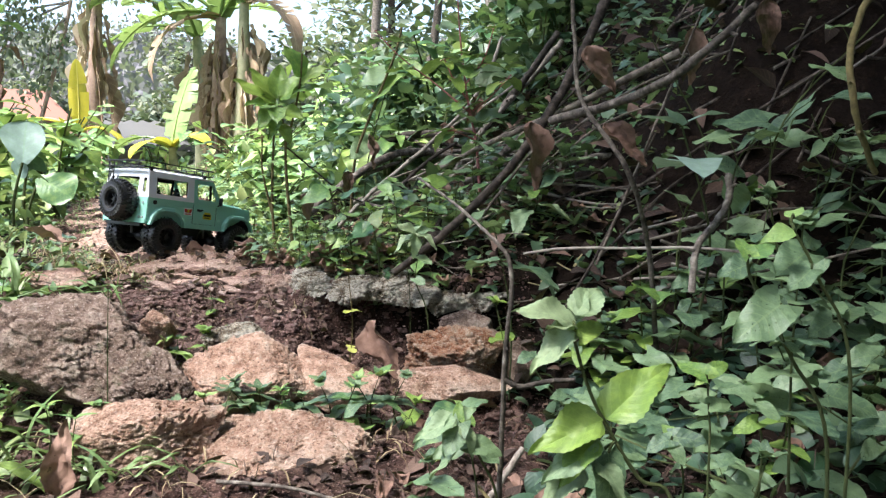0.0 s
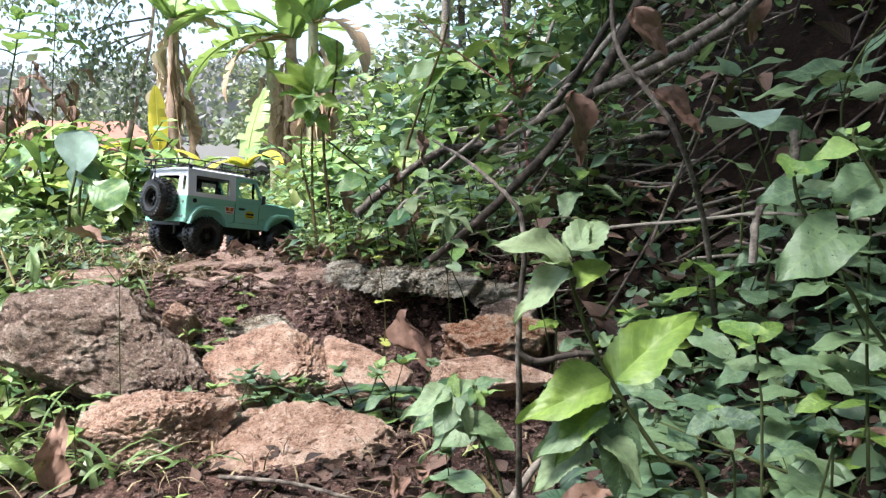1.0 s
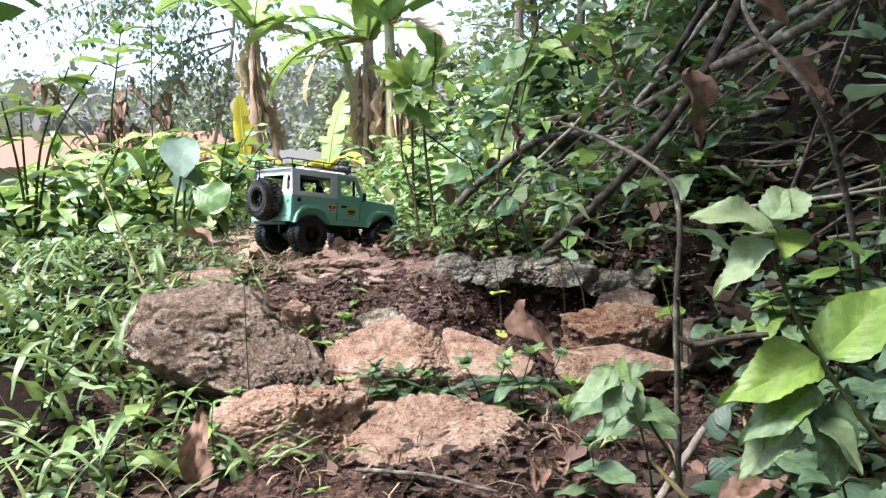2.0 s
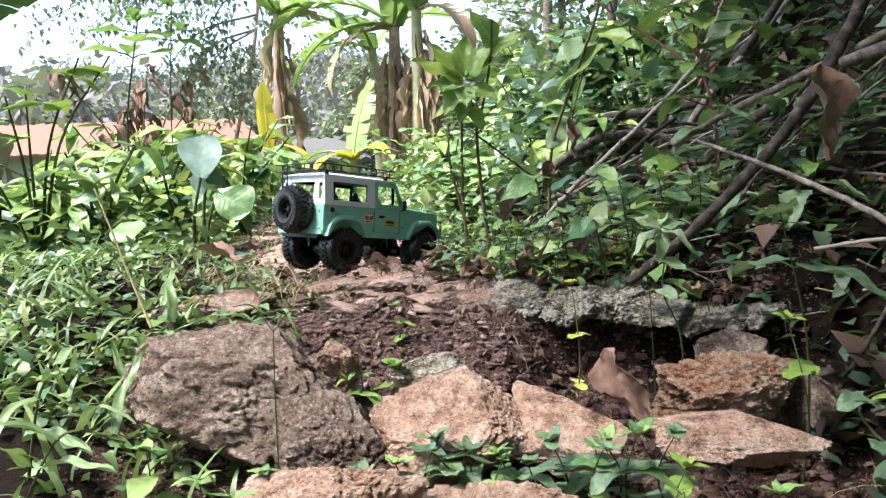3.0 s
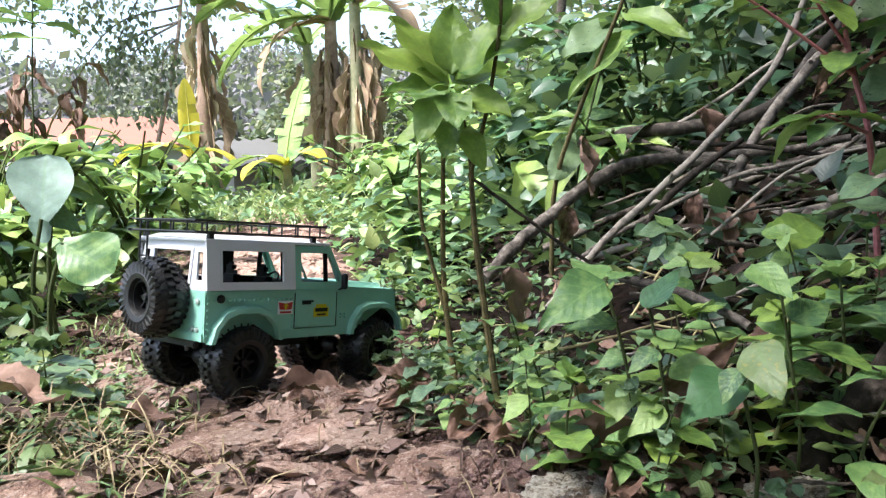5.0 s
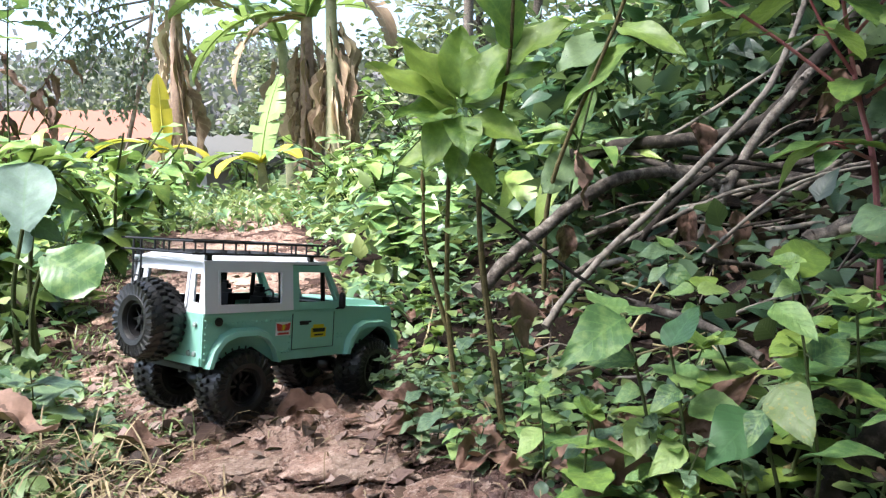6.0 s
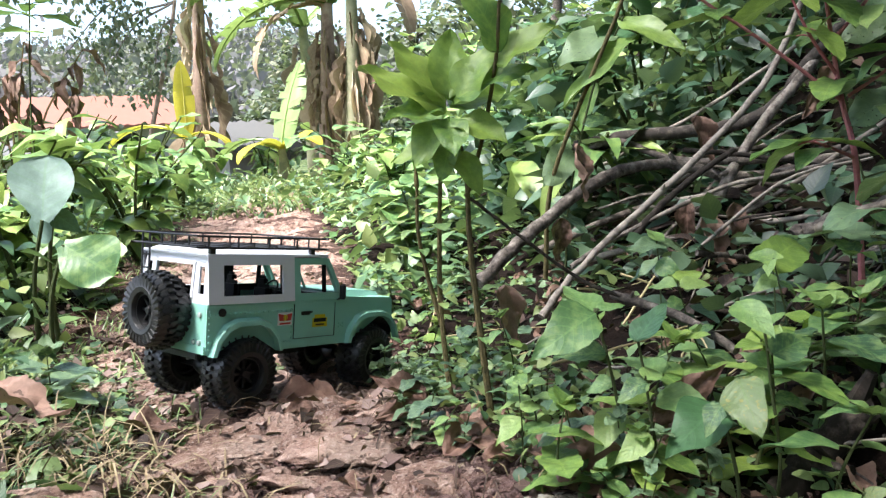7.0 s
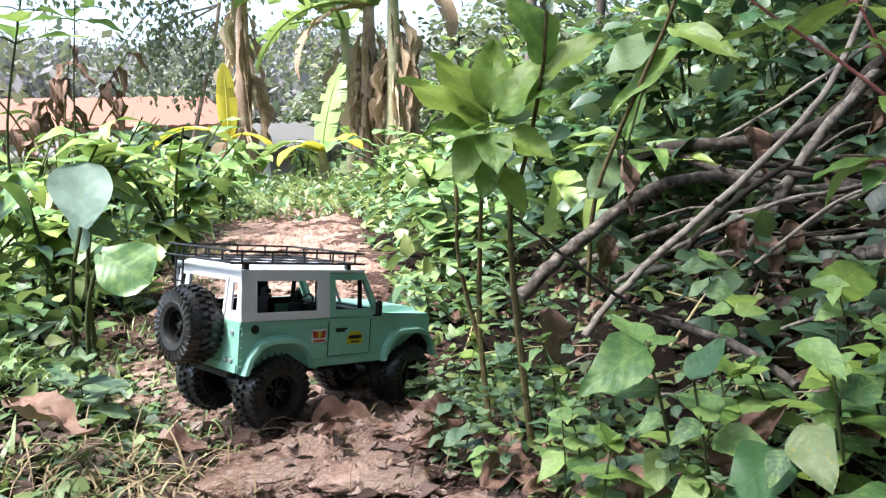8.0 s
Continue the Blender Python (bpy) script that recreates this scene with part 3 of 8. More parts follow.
SHRUB_L = leaf_set("shrub_leaf", "lance", SHRUB, droop=0.5, fold=0.25, wave=0.02, nl=9)
WIDE_L = leaf_set("wide_leaf", "ovate", SHRUB, droop=0.4, fold=0.2, wave=0.03, nl=10)
BROADGRASS_L = leaf_set("grass_leaf", "blade", BLADE, droop=0.6, fold=0.35, wave=0.03, nl=12, twist=0.3)
DRY_L = leaf_set("dry_leaf", "ovate", DRY, droop=-0.15, fold=0.1, wave=0.07, nl=24, nw=10, curl=0.35, tooth=0.04, twist=0.2, crumple=0.07)
BARKDRY_L = leaf_set("dry_leaf", "ovate", DRY, droop=0.25, fold=0.15, wave=0.09, nl=24, nw=10, curl=0.3, tooth=0.04, twist=0.3, crumple=0.06)


def scatter(name, label, category, mat, pos, size, kind="ovate", up=0.6, droop=0.3, nl=4, seed=0, flat=None, toward=None):
    """Many single leaves as one mesh: positions and sizes as arrays."""
    g = np.random.default_rng(seed)
    n = len(pos)
    tv, tu, nw = [], [], 2
    for v, w in leaf_shape(kind, nl):
        for j in range(nw + 1):
            u = j / nw * 2 - 1
            tv.append((u * w, v, 0.25 * abs(u) * w - droop * v * v))
            tu.append((j / nw, v))
    tv = np.array(tv)
    q = np.array([[i * 3 + j, i * 3 + j + 1, i * 3 + j + 4, i * 3 + j + 3] for i in range(nl) for j in range(nw)])
    yaw = g.uniform(0, math.tau, n)
    pitch = g.normal(0.15, 0.45, n) if flat is None else g.normal(flat, 0.3, n)
    roll = g.normal(0, 0.5, n)
    cy, sy, cp, sp, cr, sr = np.cos(yaw), np.sin(yaw), np.cos(pitch), np.sin(pitch), np.cos(roll), np.sin(roll)
    Y = np.stack([cp * cy, cp * sy, sp], -1)
    X0 = np.stack([sy, -cy, np.zeros(n)], -1)
    Z0 = np.cross(X0, Y)
    X = X0 * cr[:, None] + Z0 * sr[:, None]
    Z = np.cross(X, Y)
    s = np.asarray(size)[:, None, None]
    V = np.asarray(pos)[:, None, :] + s * (tv[None, :, 0:1] * X[:, None] + tv[None, :, 1:2] * Y[:, None] + tv[None, :, 2:3] * Z[:, None])
    Q = (q[None] + (np.arange(n) * len(tv))[:, None, None]).reshape(-1, 4)
    me = fill_mesh(bpy.data.meshes.new(name), V.reshape(-1, 3), Q, np.tile(np.array(tu), (n, 1)))
    me.materials.append(mat)
    return tagged(new(name, me), label, category, kind="stuff") if label else me


def blades(name, label, category, mat, pos, length, width, seed=0, bend=0.8, nl=5):
    """Many grass blades as one mesh."""
    g = np.random.default_rng(seed)
    n = len(pos)
    yaw, lean = g.uniform(0, math.tau, n), g.uniform(0.1, 0.9, n)
    k = g.uniform(0.3, 1.0, n) * bend
    rows = []
    uv = []
    side = np.stack([-np.sin(yaw), np.cos(yaw), np.zeros(n)], -1)
    for i in range(nl + 1):
        v = i / nl
        a = lean + k * v * 1.6
        out, upw = np.sin(a) * v, np.cos(a * 0.8) * v
        c = np.asarray(pos) + np.asarray(length)[:, None] * np.stack([out * np.cos(yaw), out * np.sin(yaw), upw], -1)
        w = (np.asarray(width) * (1 - v) ** 0.5)[:, None] * side
        rows += [c - w, c + w]
        uv += [(0.2, v), (0.8, v)]
    V = np.stack(rows, 1)
    q = np.array([[2 * i, 2 * i + 1, 2 * i + 3, 2 * i + 2] for i in range(nl)])
    Q = (q[None] + (np.arange(n) * (2 * nl + 2))[:, None, None]).reshape(-1, 4)
    me = fill_mesh(bpy.data.meshes.new(name), V.reshape(-1, 3), Q, np.tile(np.array(uv), (n, 1)))
    me.materials.append(mat)
    return tagged(new(name, me), label, category, kind="stuff")


# ---- stones ----
def rock_mesh(name, seed, size, mat, cuts=17, rough=0.10, detail=4):
    """An angular stone: a ball cut by planes, split along a few cracks and roughened."""
    r = random.Random(seed)
    planes = []
    for _ in range(cuts):
        n = Vector((r.gauss(0, 1), r.gauss(0, 1), r.gauss(0, 1))).normalized()
        planes.append((n, r.uniform(0.55, 0.85)))
    planes.append((Vector((r.uniform(-0.15, 0.15), r.uniform(-0.15, 0.15), 1)).normalized(), 0.62))
    bm = bmesh.new()
    bmesh.ops.create_icosphere(bm, subdivisions=detail, radius=1)
    o = Vector((seed * 3.7 % 50, seed * 1.3 % 40, 0))
    for v in bm.verts:
        d = v.co.normalized()
        e = d + 0.035 * Vector((noise.noise(d * 3 + o), noise.noise(d * 3 + o + Vector((7, 0, 0))), noise.noise(d * 3 + o + Vector((0, 9, 0)))))
        k = min([1.0] + [p / n.dot(e) for n, p in planes if n.dot(e) > 0.05])
        k *= 1 + rough * 0.20 * noise.fractal(d * 2.6 + o, 0.9, 2.1, 4) + rough * 0.20 * noise.fractal(d * 12 + o, 0.62, 2.2, 6)
        if detail > 3:
            f = noise.voronoi(e * 2.1 + o)[0]
            k *= 1 - rough * max(0.0, 0.09 - (f[1] - f[0])) * 2.2
        v.co = Vector((d.x * k * size[0], d.y * k * size[1], d.z * k * size[2]))
    me = bpy.data.meshes.new(name)
    bm.to_mesh(me)
    bm.free()
    me.polygons.foreach_set("use_smooth", [True] * len(me.polygons))
    smooth_by_angle(me, 50)
    me.materials.append(mat)
    return me


def stone(name, seed, centre, size, turn, mat, label, tilt=(0, 0), group="", detail=6, rough=0.15):
    ob = new(name, rock_mesh(name, seed, size, mat, rough=rough, detail=detail))
    ob.matrix_basis = Matrix.Translation(centre) @ rotz(radians(turn)) @ Euler((radians(tilt[0]), radians(tilt[1]), 0)).to_matrix().to_4x4()
    return tagged(ob, label, "stone", group)


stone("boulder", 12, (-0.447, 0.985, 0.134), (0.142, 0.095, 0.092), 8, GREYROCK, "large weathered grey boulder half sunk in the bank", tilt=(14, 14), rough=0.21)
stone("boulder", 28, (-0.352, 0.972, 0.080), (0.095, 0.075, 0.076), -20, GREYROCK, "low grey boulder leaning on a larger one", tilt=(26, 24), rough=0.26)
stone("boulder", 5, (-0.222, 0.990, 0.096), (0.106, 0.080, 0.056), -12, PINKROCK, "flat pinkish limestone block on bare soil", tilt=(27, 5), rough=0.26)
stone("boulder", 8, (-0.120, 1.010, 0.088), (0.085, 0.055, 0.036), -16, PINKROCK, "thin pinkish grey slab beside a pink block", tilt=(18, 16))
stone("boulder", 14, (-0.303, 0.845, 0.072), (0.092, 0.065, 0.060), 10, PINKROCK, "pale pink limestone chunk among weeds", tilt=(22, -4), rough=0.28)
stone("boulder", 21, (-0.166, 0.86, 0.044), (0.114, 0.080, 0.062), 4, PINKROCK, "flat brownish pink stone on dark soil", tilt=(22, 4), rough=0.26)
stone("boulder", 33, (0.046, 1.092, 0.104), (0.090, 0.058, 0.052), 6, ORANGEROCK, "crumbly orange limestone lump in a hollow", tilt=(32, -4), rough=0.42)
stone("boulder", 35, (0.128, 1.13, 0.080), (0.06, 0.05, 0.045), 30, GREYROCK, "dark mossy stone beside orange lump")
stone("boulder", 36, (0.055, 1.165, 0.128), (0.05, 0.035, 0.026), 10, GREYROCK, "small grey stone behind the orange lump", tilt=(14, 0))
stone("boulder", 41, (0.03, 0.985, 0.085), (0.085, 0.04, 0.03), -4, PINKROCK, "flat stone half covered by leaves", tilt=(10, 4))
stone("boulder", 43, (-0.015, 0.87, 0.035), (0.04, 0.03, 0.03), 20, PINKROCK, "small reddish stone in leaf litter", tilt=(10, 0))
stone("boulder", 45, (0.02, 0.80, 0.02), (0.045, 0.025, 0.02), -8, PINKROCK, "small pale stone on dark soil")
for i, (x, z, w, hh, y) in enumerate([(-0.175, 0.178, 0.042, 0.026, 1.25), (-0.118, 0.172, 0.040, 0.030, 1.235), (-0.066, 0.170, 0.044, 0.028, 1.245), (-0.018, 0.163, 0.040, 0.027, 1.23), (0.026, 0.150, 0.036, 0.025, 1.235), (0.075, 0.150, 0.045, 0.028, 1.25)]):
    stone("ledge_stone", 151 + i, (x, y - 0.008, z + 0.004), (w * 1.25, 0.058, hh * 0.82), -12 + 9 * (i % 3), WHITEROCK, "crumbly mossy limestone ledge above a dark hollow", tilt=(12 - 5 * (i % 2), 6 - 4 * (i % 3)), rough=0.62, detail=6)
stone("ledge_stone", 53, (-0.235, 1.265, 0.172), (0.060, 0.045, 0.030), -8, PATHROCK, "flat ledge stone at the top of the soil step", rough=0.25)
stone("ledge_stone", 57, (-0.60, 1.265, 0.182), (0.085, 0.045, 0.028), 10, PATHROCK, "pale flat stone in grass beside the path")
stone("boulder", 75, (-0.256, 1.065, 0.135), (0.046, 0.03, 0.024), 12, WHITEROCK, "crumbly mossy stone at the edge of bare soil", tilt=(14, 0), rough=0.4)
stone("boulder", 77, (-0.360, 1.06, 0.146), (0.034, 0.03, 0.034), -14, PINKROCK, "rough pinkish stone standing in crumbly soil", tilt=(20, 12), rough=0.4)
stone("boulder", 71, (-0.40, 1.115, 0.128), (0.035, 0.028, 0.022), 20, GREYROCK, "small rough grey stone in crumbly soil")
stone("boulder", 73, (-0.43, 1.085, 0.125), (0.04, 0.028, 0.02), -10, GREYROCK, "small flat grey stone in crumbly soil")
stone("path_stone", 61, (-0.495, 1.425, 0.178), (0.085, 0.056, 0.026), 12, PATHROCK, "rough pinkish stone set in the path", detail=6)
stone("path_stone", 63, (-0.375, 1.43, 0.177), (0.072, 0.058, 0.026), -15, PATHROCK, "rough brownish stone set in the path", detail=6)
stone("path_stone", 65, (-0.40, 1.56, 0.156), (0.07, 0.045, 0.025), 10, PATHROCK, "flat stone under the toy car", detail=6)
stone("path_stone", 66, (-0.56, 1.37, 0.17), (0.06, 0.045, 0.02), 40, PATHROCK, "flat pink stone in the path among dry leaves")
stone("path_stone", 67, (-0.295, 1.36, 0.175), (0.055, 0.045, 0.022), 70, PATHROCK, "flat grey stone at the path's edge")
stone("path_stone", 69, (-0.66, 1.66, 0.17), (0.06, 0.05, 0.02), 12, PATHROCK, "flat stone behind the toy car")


def rubble():
    """Loose stones along the path."""
    r = random.Random(5)
    kinds = [rock_mesh("path_stone", 100 + i, (1, r.uniform(0.6, 0.9), r.uniform(0.3, 0.5)), RUBBLE, detail=3, rough=0.34) for i in range(9)]
    for i in range(300):
        if i < 150:
            y = r.uniform(1.28, 2.1)
        else:
            y = 2.0 * (4.0 / 2.0) ** r.random()
        u = r.gauss(0.5, 0.24)
        x = float(left_edge(y)) * (1 - u) + float(right_edge(y)) * u
        s = (0.006 + 0.036 * r.random() ** 2.6) * (1 + 0.25 * (y - 1.3))
        if (x + 0.48) ** 2 + (y - 1.56) ** 2 < 0.02:
            s = min(s, 0.012)
        ob = new("path_stone", kinds[i % 9])
        ob.matrix_basis = Matrix.Translation((x, y, h(x, y) + 0.03 * s)) @ Euler((r.gauss(0, 0.14), r.gauss(0, 0.14), r.uniform(0, 6.3))).to_matrix().to_4x4() @ Matrix.Diagonal((s, s, s * 0.6, 1))
        tagged(ob, "loose flat reddish stone lying on the path", "stone", "path rubble")


rubble()


def clods(name, label, mat, n, area, size, seed, flat=1.0, detail=2):
    """Crumbs of soil as one mesh."""
    g = np.random.default_rng(seed)
    base = rock_mesh("clod", seed, (1, 0.85, 0.7), mat, cuts=9, detail=detail, rough=2.6)
    tv = np.array([v.co[:] for v in base.vertices])
    q = np.array([p.vertices[:] for p in base.polygons])
    x, y = area(g, n)
    s = size[0] + (size[1] - size[0]) * g.random(n) ** 3
    a = g.uniform(0, math.tau, n)
    c, si = np.cos(a)[:, None], np.sin(a)[:, None]
    st = g.uniform(0.6, 1.4, (n, 3)) * np.array([1, 1, flat])
    T = tv[None] * st[:, None, :]
    V = np.stack([T[..., 0] * c - T[..., 1] * si, T[..., 0] * si + T[..., 1] * c, T[..., 2]], -1) * s[:, None, None]
    V = V + np.stack([x, y, height(x, y) + 0.2 * s], -1)[:, None, :]
    Q = (q[None] + (np.arange(n) * len(tv))[:, None, None]).reshape(-1, 3)
    me = fill_mesh(bpy.data.meshes.new(name), V.reshape(-1, 3), Q)
    me.polygons.foreach_set("use_smooth", np.zeros(len(me.polygons), dtype=bool))
    me.materials.append(mat)
    return tagged(new(name, me), label, "soil", kind="stuff")


def in_box(x0, x1, y0, y1):
    return lambda g, n: (g.uniform(x0, x1, n), g.uniform(y0, y1, n))


def on_path(y0, y1):
    def area(g, n):
        y = y0 * (y1 / y0) ** g.random(n)
        u = g.normal(0.5, 0.28, n)
        return left_edge(y) * (1 - u) + right_edge(y) * u, y
    return area


clods("soil_clods", "dark reddish brown crumbly soil clods", CLOD, 3000, in_box(-0.46, 0.14, 0.98, 1.27), (0.0015, 0.0085), 3, flat=0.9)
clods("soil_crumbs", "fine dark crumbs of soil below the ledge", CLOD, 11000, in_box(-0.5, 0.16, 0.95, 1.29), (0.0007, 0.0035), 13, detail=1)
clods("stone_chips", "small pinkish chips scattered over bare soil", PATHROCK, 900, in_box(-0.5, 0.0, 0.95, 1.29), (0.001, 0.006), 14, flat=0.8)
clods("soil_clods", "reddish clods crumbling from the edge of the path", CLOD, 1500, in_box(-0.58, -0.12, 1.22, 1.37), (0.002, 0.010), 23, flat=0.7)
clods("soil_crumbs", "fine reddish crumbs at the edge of the path", CLOD, 6000, in_box(-0.6, -0.12, 1.22, 1.42), (0.0008, 0.004), 24, detail=1)
clods("soil_crumbs", "fine dark soil crumbs between stones", CLOD, 11000, in_box(-0.6, 0.3, 0.5, 1.0), (0.0008, 0.0045), 4, detail=1)
clods("path_gravel", "pinkish gravel and stone chips on the path", PATHROCK, 2600, on_path(1.27, 4.2), (0.0015, 0.012), 6, flat=0.35)


# ---- toy car ----
MINT = plain_material("mint_plastic", (0.27, 0.56, 0.45), 0.42, 0.4, grain=300, amount=0.12)
WHITE = plain_material("white_plastic", (0.74, 0.75, 0.80), 0.4, 0.4, grain=300, amount=0.08)
BLACK = plain_material("black_plastic", (0.008, 0.008, 0.009), 0.42, 0.4, amount=0.06)
RUBBER = plain_material("tyre_rubber", (0.013, 0.0128, 0.0132), 0.48, 0.4, grain=500, amount=0.1, relief=0.0004)
LUG = plain_material("tread_rubber", (0.013, 0.0128, 0.0132), 0.38, 0.55, grain=300, amount=0.25, relief=0.0003)
SEAT = plain_material("seat_plastic", (0.006, 0.006, 0.007), 0.7, 0.2, amount=0.05)
YELLOWP = plain_material("yellow_sticker", (0.62, 0.5, 0.02), 0.4, amount=0.05)
REDP = plain_material("red_sticker", (0.5, 0.05, 0.04), 0.4, amount=0.05)
WHITEP = plain_material("white_sticker", (0.7, 0.7, 0.7), 0.4, amount=0.05)
LAMP = plain_material("lamp_plastic", (0.36, 0.42, 0.40), 0.2, 0.6, amount=0.05)
STEEL = plain_material("chassis_metal", (0.25, 0.25, 0.26), 0.4, metal=0.9)

WB, TRACK, HALF, REAR, SILL, BELT, ROOF, HROOF = 0.1756, 0.053, 0.0625, -0.0464, 0.0584, 0.1085, 0.1555, 0.0583


def panel(us, vs, holes, place, thick, bevel=0.0):
    """A sheet of cells on break lines, with openings, bent to a place and given thickness."""
    bm = bmesh.new()
    grid = [[bm.verts.new(place(u, v)) for u in us] for v in vs]
    for i in range(len(vs) - 1):
        for j in range(len(us) - 1):
            cu, cv = (us[j] + us[j + 1]) / 2, (vs[i] + vs[i + 1]) / 2
            if not any(a < cu < b and c < cv < d for a, b, c, d in holes):
                bm.faces.new((grid[i][j], grid[i][j + 1], grid[i + 1][j + 1], grid[i + 1][j]))
    for v in [v for v in bm.verts if not v.link_faces]:
        bm.verts.remove(v)
    bmesh.ops.recalc_face_normals(bm, faces=bm.faces[:])
    bmesh.ops.solidify(bm, geom=bm.faces[:], thickness=thick)
    bmesh.ops.recalc_face_normals(bm, faces=bm.faces[:])
    me = bpy.data.meshes.new("panel")
    bm.to_mesh(me)
    bm.free()
    return smooth_by_angle(me, 30)


def side_y(z):
    return HALF + (HROOF - HALF) * max(0.0, (z - BELT) / (ROOF - BELT))


def arch(cx, r, z0, n=9, top=0.062):
    """The arch's outline above the wheel, from front to back."""
    pts = [(cx + r * 1.05, z0), (cx + r * 0.93, z0 + 0.013), (cx + r * 0.66, z0 + 0.0235), (cx + r * 0.34, z0 + 0.0275)]
    return pts + [(2 * cx - x, z) for x, z in pts[::-1]]


def tyre_mesh():
    """The tyre's carcass with ribbed side walls."""
    R, W = 0.0378, 0.0178
    prof = [(0.0165, -W * 0.72), (0.0185, -W * 0.93), (0.0232, -W), (0.0242, -W * 0.96), (0.0315, -W * 0.95), (0.0345, -W * 0.72), (R - 0.0015, -W * 0.35), (R - 0.0010, 0), (R - 0.0015, W * 0.35),
            (0.0345, W * 0.72), (0.0315, W * 0.95), (0.0242, W * 0.96), (0.0232, W), (0.0185, W * 0.93), (0.0165, W * 0.72), (0.0158, 0)]
    return smooth_by_angle(Geo().lathe(prof, (0, 0, 0), 56).mesh("tyre"), 40)


def tread_mesh():
    """The chunky lugs round a tyre: centre blocks, shoulder blocks and side biters."""
    g = Geo()
    R, W = 0.0378, 0.0178
    for i in range(30):
        for s in (-1, 1):
            a = math.tau * (i + (0.5 if s > 0 else 0)) / 30
            m = Matrix.Rotation(-a, 4, "Y")
            lugs = [(0.0005, 0.42, R - 0.0035, R + 0.0016, 0.0, 0.25, 0.0022), (0.36, 0.90, R - 0.0062, R + 0.0002, -0.24, 0.42, 0.0023), (0.74, 1.10, R - 0.0140, R - 0.0024, -0.1, 0.62, 0.0021)]
            for y0, y1, z0, z1, cant, slant, wide in lugs:
                ya, yb = sorted((s * W * y0, s * W * y1))
                mm = m @ Matrix.Rotation(slant * s * 0.7, 4, "Z") @ Matrix.Translation((0, 0, z1)) @ Matrix.Rotation(cant * s, 4, "X") @ Matrix.Translation((0, 0, -z1))
                g.box((-wide, ya, z0), (wide, yb, z1), 0.0006, mm)
    return smooth_by_angle(g.mesh("tread"), 40)


def rim_mesh():
    g = Geo()
    prof = [(0.0208, -0.010), (0.0208, 0.0125), (0.0192, 0.0125), (0.0178, 0.006), (0.0178, -0.010)]
    g.lathe(prof, (0, 0, 0), 36)
    g.lathe([(0.0005, -0.001), (0.0185, -0.001), (0.0185, 0.001), (0.0005, 0.001)], (0, 0, 0), 28)
    g.lathe([(0.0005, 0.0), (0.0062, 0.0), (0.0062, 0.0075), (0.004, 0.0105), (0.0005, 0.0105)], (0, 0, 0), 20)
    for i in range(8):
        g.box((-0.0016, 0.002, 0.004), (0.0016, 0.0075, 0.0186), 0.0005, Matrix.Rotation(math.tau * i / 8, 4, "Y"))
    for i in range(5):
        a = math.tau * i / 5
        g.lathe([(0.0002, 0.006), (0.0008, 0.006), (0.0008, 0.0095), (0.0002, 0.0095)], (0.004 * math.cos(a), 0, 0.004 * math.sin(a)), 6)
    return smooth_by_angle(g.mesh("rim"), 40)


